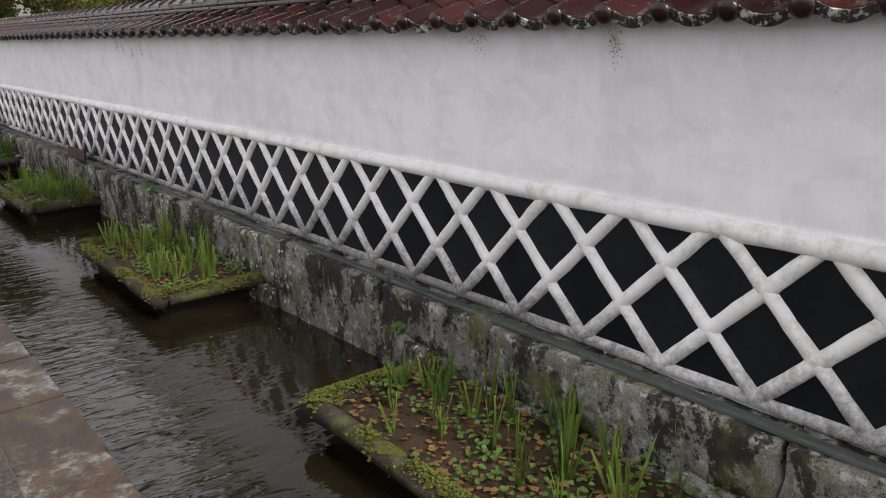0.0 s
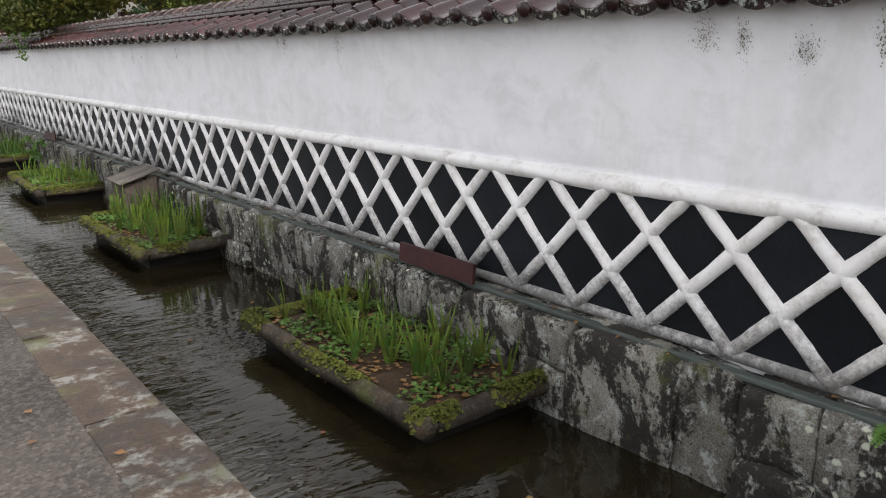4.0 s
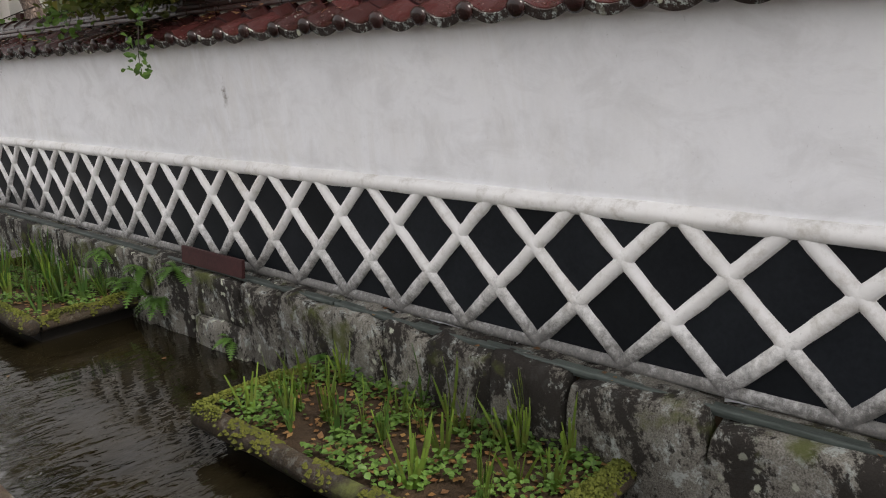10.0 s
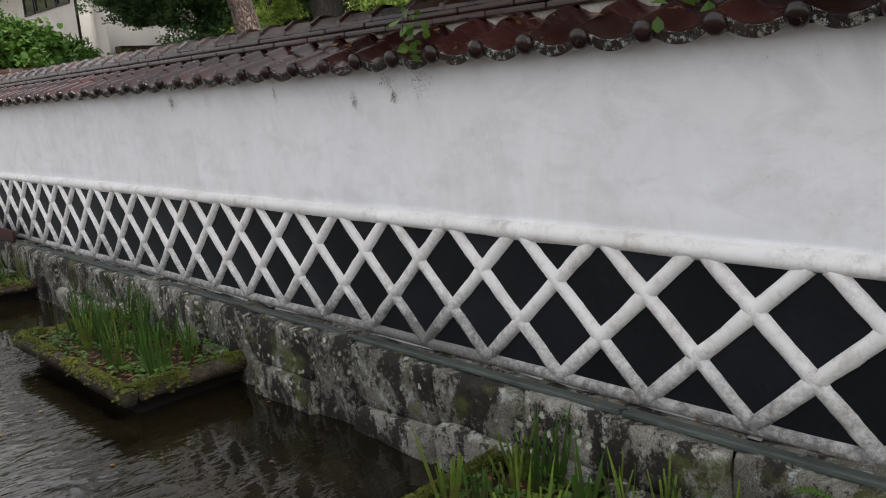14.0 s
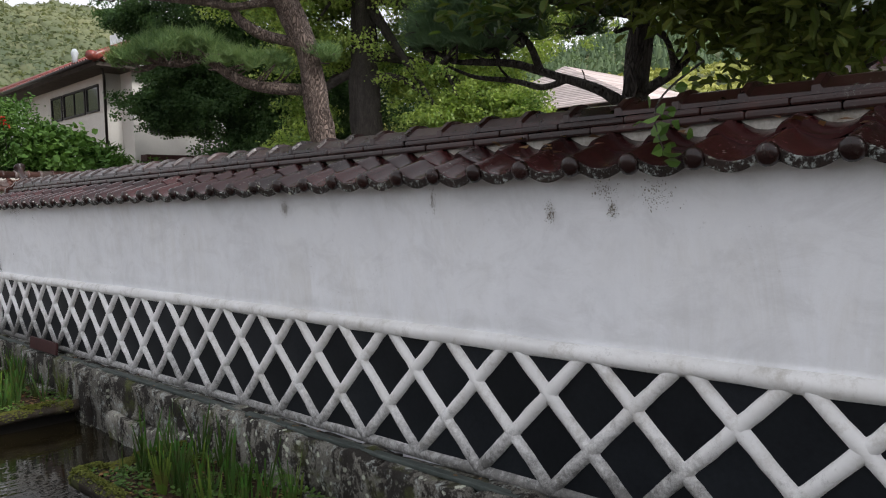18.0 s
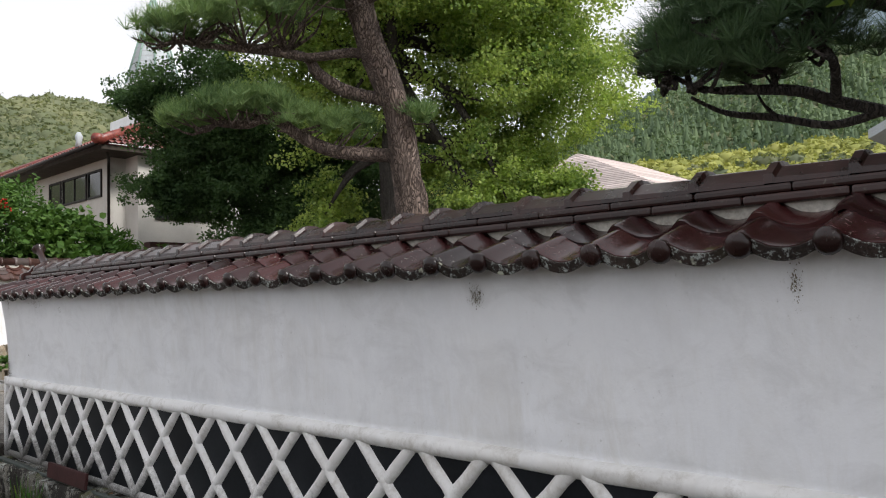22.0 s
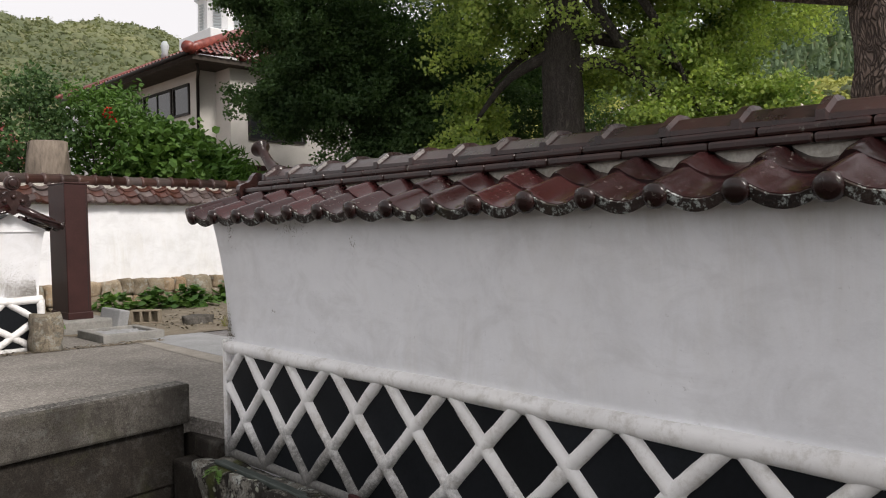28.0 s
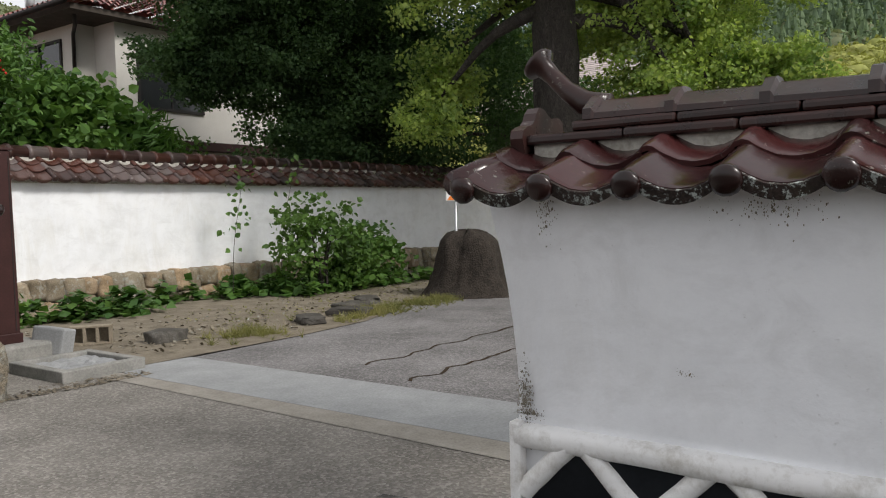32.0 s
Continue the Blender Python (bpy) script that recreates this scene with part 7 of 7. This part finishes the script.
for px, py, rx, ry, n in ((2.35, 8.35, 0.35, 0.25, 110), (2.95, 8.15, 0.40, 0.30, 170), (3.55, 8.1, 0.42, 0.32, 200), (4.35, 8.5, 0.22, 0.16, 50), (4.85, 8.55, 0.20, 0.14, 40), (5.55, 8.35, 0.42, 0.3, 200), (6.1, 8.0, 0.5, 0.35, 220), (7.3, 7.7, 0.5, 0.35, 160)):
    q = nrs.normal(size=(n, 2)) * 0.5
    c = np.stack([px + q[:, 0] * rx, py + q[:, 1] * ry, 0.04 + nrs.uniform(0, 0.36, n) * np.exp(-(q ** 2).sum(1))], 1)
    solid("creeping_plant", leaf_mesh("creeping_plant", c, 0.12, SHRUB, 0.6, 1.7), "clump of round-leaved creeping plants by the stone base", "plants", kind="stuff", group="plants by the stone base")
carpet("creeping_plants", "round-leaved plants under the shrubs", 6.0, 9.5, 7.2, 8.7, 0.03, 1100, 0.12, SHRUB)
n = 900
c = np.stack([nrs.uniform(2.6, 6.8, n), nrs.normal(size=n) * 0.16 + 5.35, np.full(n, 0.0)], 1)
c = c[np.array([noise.noise(Vector((p[0] * 1.4, p[1] * 1.4, 8))) > -0.1 for p in c])]
solid("grass_edge", needle_mesh("grass_edge", c, 0.11, 0.0025, DRY_GRASS, 12, 0.8, 0.6), "yellow-green grass along the edge of the drive", "grass", kind="stuff")
n = 2200
c = np.stack([nrs.uniform(1.5, 9.5, n), nrs.uniform(5.2, 8.3, n), np.full(n, 0.02)], 1)
solid("gravel", leaf_mesh("gravel", c, 0.035, FIELD, 0.6, 1.9), "small loose stones on the garden strip", "gravel", kind="stuff")
carpet("grass_edge", "sparse weeds on the gravel strip", 3.5, 9.0, 5.6, 7.6, 0.0, 1000, 0.06, DRY_GRASS, "grass", 0.3, 0.04)
n = 900
c = np.stack([nrs.uniform(-0.45, 1.5, n), 4.62 + np.abs(nrs.normal(size=n)) * 0.13, np.full(n, 0.006)], 1)
c[:, 1] -= 0.12 * np.clip(c[:, 0], 0, 1)
solid("grit", leaf_mesh("grit", c, 0.022, GARDEN, 0.8, 1.9), "brown grit and crumbs washed against the wall end", "grit", kind="stuff")
carpet("weeds", "small weeds at the foot of the wall stub", 0.32, 0.62, 4.8, 5.6, 0.0, 90, 0.09, SHRUB, "weeds")


def fern(at, size, n, seed, material=None, label="green fern growing out of the stone joints"):
    r = random.Random(seed)
    f = thing("fern", label, "fern", at, "ferns on the stones")
    for k in range(n):
        an = r.uniform(0, 6.28)
        out = Vector((-abs(math.cos(an)) * 0.8, math.sin(an), r.uniform(-0.1, 0.8))).normalized()
        side = out.cross(Vector((0, 0, 1))).normalized()
        spine = [out * size * (q / 12) + Vector((0, 0, -0.55 * size * (q / 12) ** 2)) for q in range(13)]
        V, F = list(spine), []
        for q in range(12):
            w = size * 0.28 * math.sin(PI * min(1, q / 12 * 0.92 + 0.08))
            for sg in (-1, 1):
                V.append(spine[q].lerp(spine[q + 1], 0.6) + side * sg * w + out * w * 0.3)
                F.append((q, q + 1, len(V) - 1))
        child("frond", mesh_of("frond", V, F, material or FERN), f)


for i, (y, z, s, n) in enumerate(((-10.5, -0.26, 0.18, 9), (-10.95, -0.45, 0.21, 10), (-11.35, -0.5, 0.2, 10), (-11.1, -0.30, 0.17, 9), (-11.65, -0.22, 0.19, 10), (-25.3, -0.14, 0.12, 9), (-25.45, -0.15, 0.10, 8), (-10.7, -0.45, 0.14, 6), (-6.0, -0.45, 0.14, 5), (-12.3, -0.6, 0.16, 6), (-13.2, -0.5, 0.12, 5), (-29.6, -0.4, 0.1, 5), (0.02, -0.2, 0.1, 5), (-3.9, -0.5, 0.12, 5))):
    fern((-0.19, y, z), s, n, i)
# litter on ledge and slabs
n = 120
c = np.stack([nrs.uniform(-0.17, -0.02, n), nrs.uniform(-34, 0, n), np.full(n, -0.185)], 1)
solid("ledge_litter", leaf_mesh("ledge_litter", c, 0.03, DRY_LEAF, 0.9), "dry leaves caught on the stone ledge", "fallen leaves", kind="stuff")
c = np.stack([nrs.uniform(-3.2, -2.15, 40), nrs.uniform(-34, -8, 40), np.full(40, -0.09)], 1)
solid("street_litter", leaf_mesh("street_litter", c, 0.035, DRY_LEAF, 0.95), "fallen leaves on slabs and asphalt", "fallen leaves", kind="stuff")
c = np.stack([nrs.uniform(-2.0, -0.25, 60), nrs.uniform(-34, 0, 60), np.full(60, -0.714)], 1)
solid("floating_leaves", leaf_mesh("floating_leaves", c, 0.032, DRY_LEAF, 0.97), "yellow leaves floating on the canal", "fallen leaves", kind="stuff")
c = np.stack([nrs.uniform(-0.12, 0.15, 90), nrs.uniform(-13.5, -7.5, 90), np.zeros(90)], 1)
c[:, 2] = 1.375 + (c[:, 0] + 0.168) * 0.4
solid("roof_litter", leaf_mesh("roof_litter", c, 0.05, DRY_LEAF, 0.8), "dead leaves lying on the roof tiles", "fallen leaves", kind="stuff")


# ---- hills ----
def polar(az, dist, z):
    a = radians(az)
    return (-2.5 + math.sin(a) * dist, -7.0 + math.cos(a) * dist, z)


def hill(name, label, profile, d0, d1, material, n=90, rows=14, rough=3.0):
    """A slope from its foot at d0 to a crest at d1 whose height follows the profile (azimuth, elevation)."""
    V, F = [], []
    az0, az1 = profile[0][0], profile[-1][0]
    for i in range(n + 1):
        az = az0 + (az1 - az0) * i / n
        el = np.interp(az, [p[0] for p in profile], [p[1] for p in profile])
        H = 1.2 + d1 * math.tan(radians(el))
        for j in range(rows + 1):
            t = j / rows
            x, y, z = polar(az, d0 + (d1 - d0) * t, H * (t ** 0.9))
            V.append((x, y, z + rough * noise.noise(Vector((x, y, z)) * 0.08) * min(1, t * 3)))
    for i in range(n):
        for j in range(rows):
            a = i * (rows + 1) + j
            F.append((a, a + rows + 1, a + rows + 2, a + 1))
    solid(name, mesh_of(name, V, F, material, True), label, "hill", kind="structure")
    return lambda az, t: (polar(az, d0 + (d1 - d0) * t, (1.2 + d1 * math.tan(radians(float(np.interp(az, [p[0] for p in profile], [p[1] for p in profile]))))) * (t ** 0.9)))


def canopy(name, label, surf, az0, az1, t0, t1, count, r, material, per=26, leaf=0.9, cone=False):
    """Tree crowns over a slope: lumpy domes or tiered cedars, roughened by tufts."""
    V, F, pts = [], [], []
    for i in range(count):
        p = Vector(surf(nrs.uniform(az0, az1), nrs.uniform(t0, t1)))
        s = r * nrs.uniform(0.6, 1.35)
        rows = [(1.0, -0.5), (0.95, 0.1), (0.55, 0.9), (0.6, 0.95), (0.28, 1.9), (0.30, 1.95), (0.02, 3.0)] if cone else [(0.9, -0.4), (1.0, 0.1), (0.85, 0.5), (0.5, 0.8), (0.05, 0.92)]
        if cone:
            rows = [(a * 0.62, b * 0.66) for a, b in rows]
        n = 8
        q = len(V)
        for k, (a, b) in enumerate(rows):
            for t in range(n):
                an = 2 * PI * t / n + i
                w = 1 + 0.45 * noise.noise(Vector((i * 3.1 + math.cos(an) * 1.4, math.sin(an) * 1.4, k * 0.9)))
                V.append(p + Vector((math.cos(an) * a * s * w, math.sin(an) * a * s * w, b * s * (0.85 + 0.15 * w))))
        for k in range(len(rows) - 1):
            for t in range(n):
                F.append((q + k * n + t, q + k * n + (t + 1) % n, q + (k + 1) * n + (t + 1) % n, q + (k + 1) * n + t))
        idx = nrs.randint(0, len(rows) * n, per)
        for j in idx:
            pts.append(np.array(V[q + j]) + nrs.normal(size=3) * s * 0.12)
    solid(name, mesh_of(name, V, F, material, not cone), label, "woods", kind="stuff")
    solid(name + "_tufts", leaf_mesh(name, np.array(pts), leaf, material, 0.3, 1.7), label + ", outer sprays", "woods", kind="stuff")


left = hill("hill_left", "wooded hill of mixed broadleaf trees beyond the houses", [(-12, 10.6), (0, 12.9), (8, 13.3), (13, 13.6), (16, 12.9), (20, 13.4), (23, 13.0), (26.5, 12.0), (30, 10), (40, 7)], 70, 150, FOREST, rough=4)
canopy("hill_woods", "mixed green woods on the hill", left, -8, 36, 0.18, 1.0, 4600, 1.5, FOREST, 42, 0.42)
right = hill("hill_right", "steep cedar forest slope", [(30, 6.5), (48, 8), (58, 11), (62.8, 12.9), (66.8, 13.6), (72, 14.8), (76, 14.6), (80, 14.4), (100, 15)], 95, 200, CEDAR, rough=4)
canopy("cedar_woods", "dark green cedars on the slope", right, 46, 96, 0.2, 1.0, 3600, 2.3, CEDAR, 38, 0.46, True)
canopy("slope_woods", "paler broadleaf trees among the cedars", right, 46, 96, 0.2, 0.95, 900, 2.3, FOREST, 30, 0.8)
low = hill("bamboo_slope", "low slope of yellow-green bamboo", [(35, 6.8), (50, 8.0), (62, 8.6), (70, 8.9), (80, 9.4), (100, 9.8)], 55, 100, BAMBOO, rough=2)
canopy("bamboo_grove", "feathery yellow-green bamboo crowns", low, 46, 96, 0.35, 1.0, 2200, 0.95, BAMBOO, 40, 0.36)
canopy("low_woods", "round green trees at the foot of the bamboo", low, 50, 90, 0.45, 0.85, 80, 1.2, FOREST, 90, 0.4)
# mountain whose air haze comes from its colour alone
hill("mountain", "far wooded mountain with blue haze put into its colour", [(54, 8), (60, 12.6), (62.8, 14.5), (65.5, 15.4), (68.8, 16.8), (72, 18.6), (75, 20.0), (78.3, 20.8), (81.3, 21.3), (92, 22.5), (105, 18)], 500, 900, BLUE_HILL, n=140, rows=30, rough=3.5)
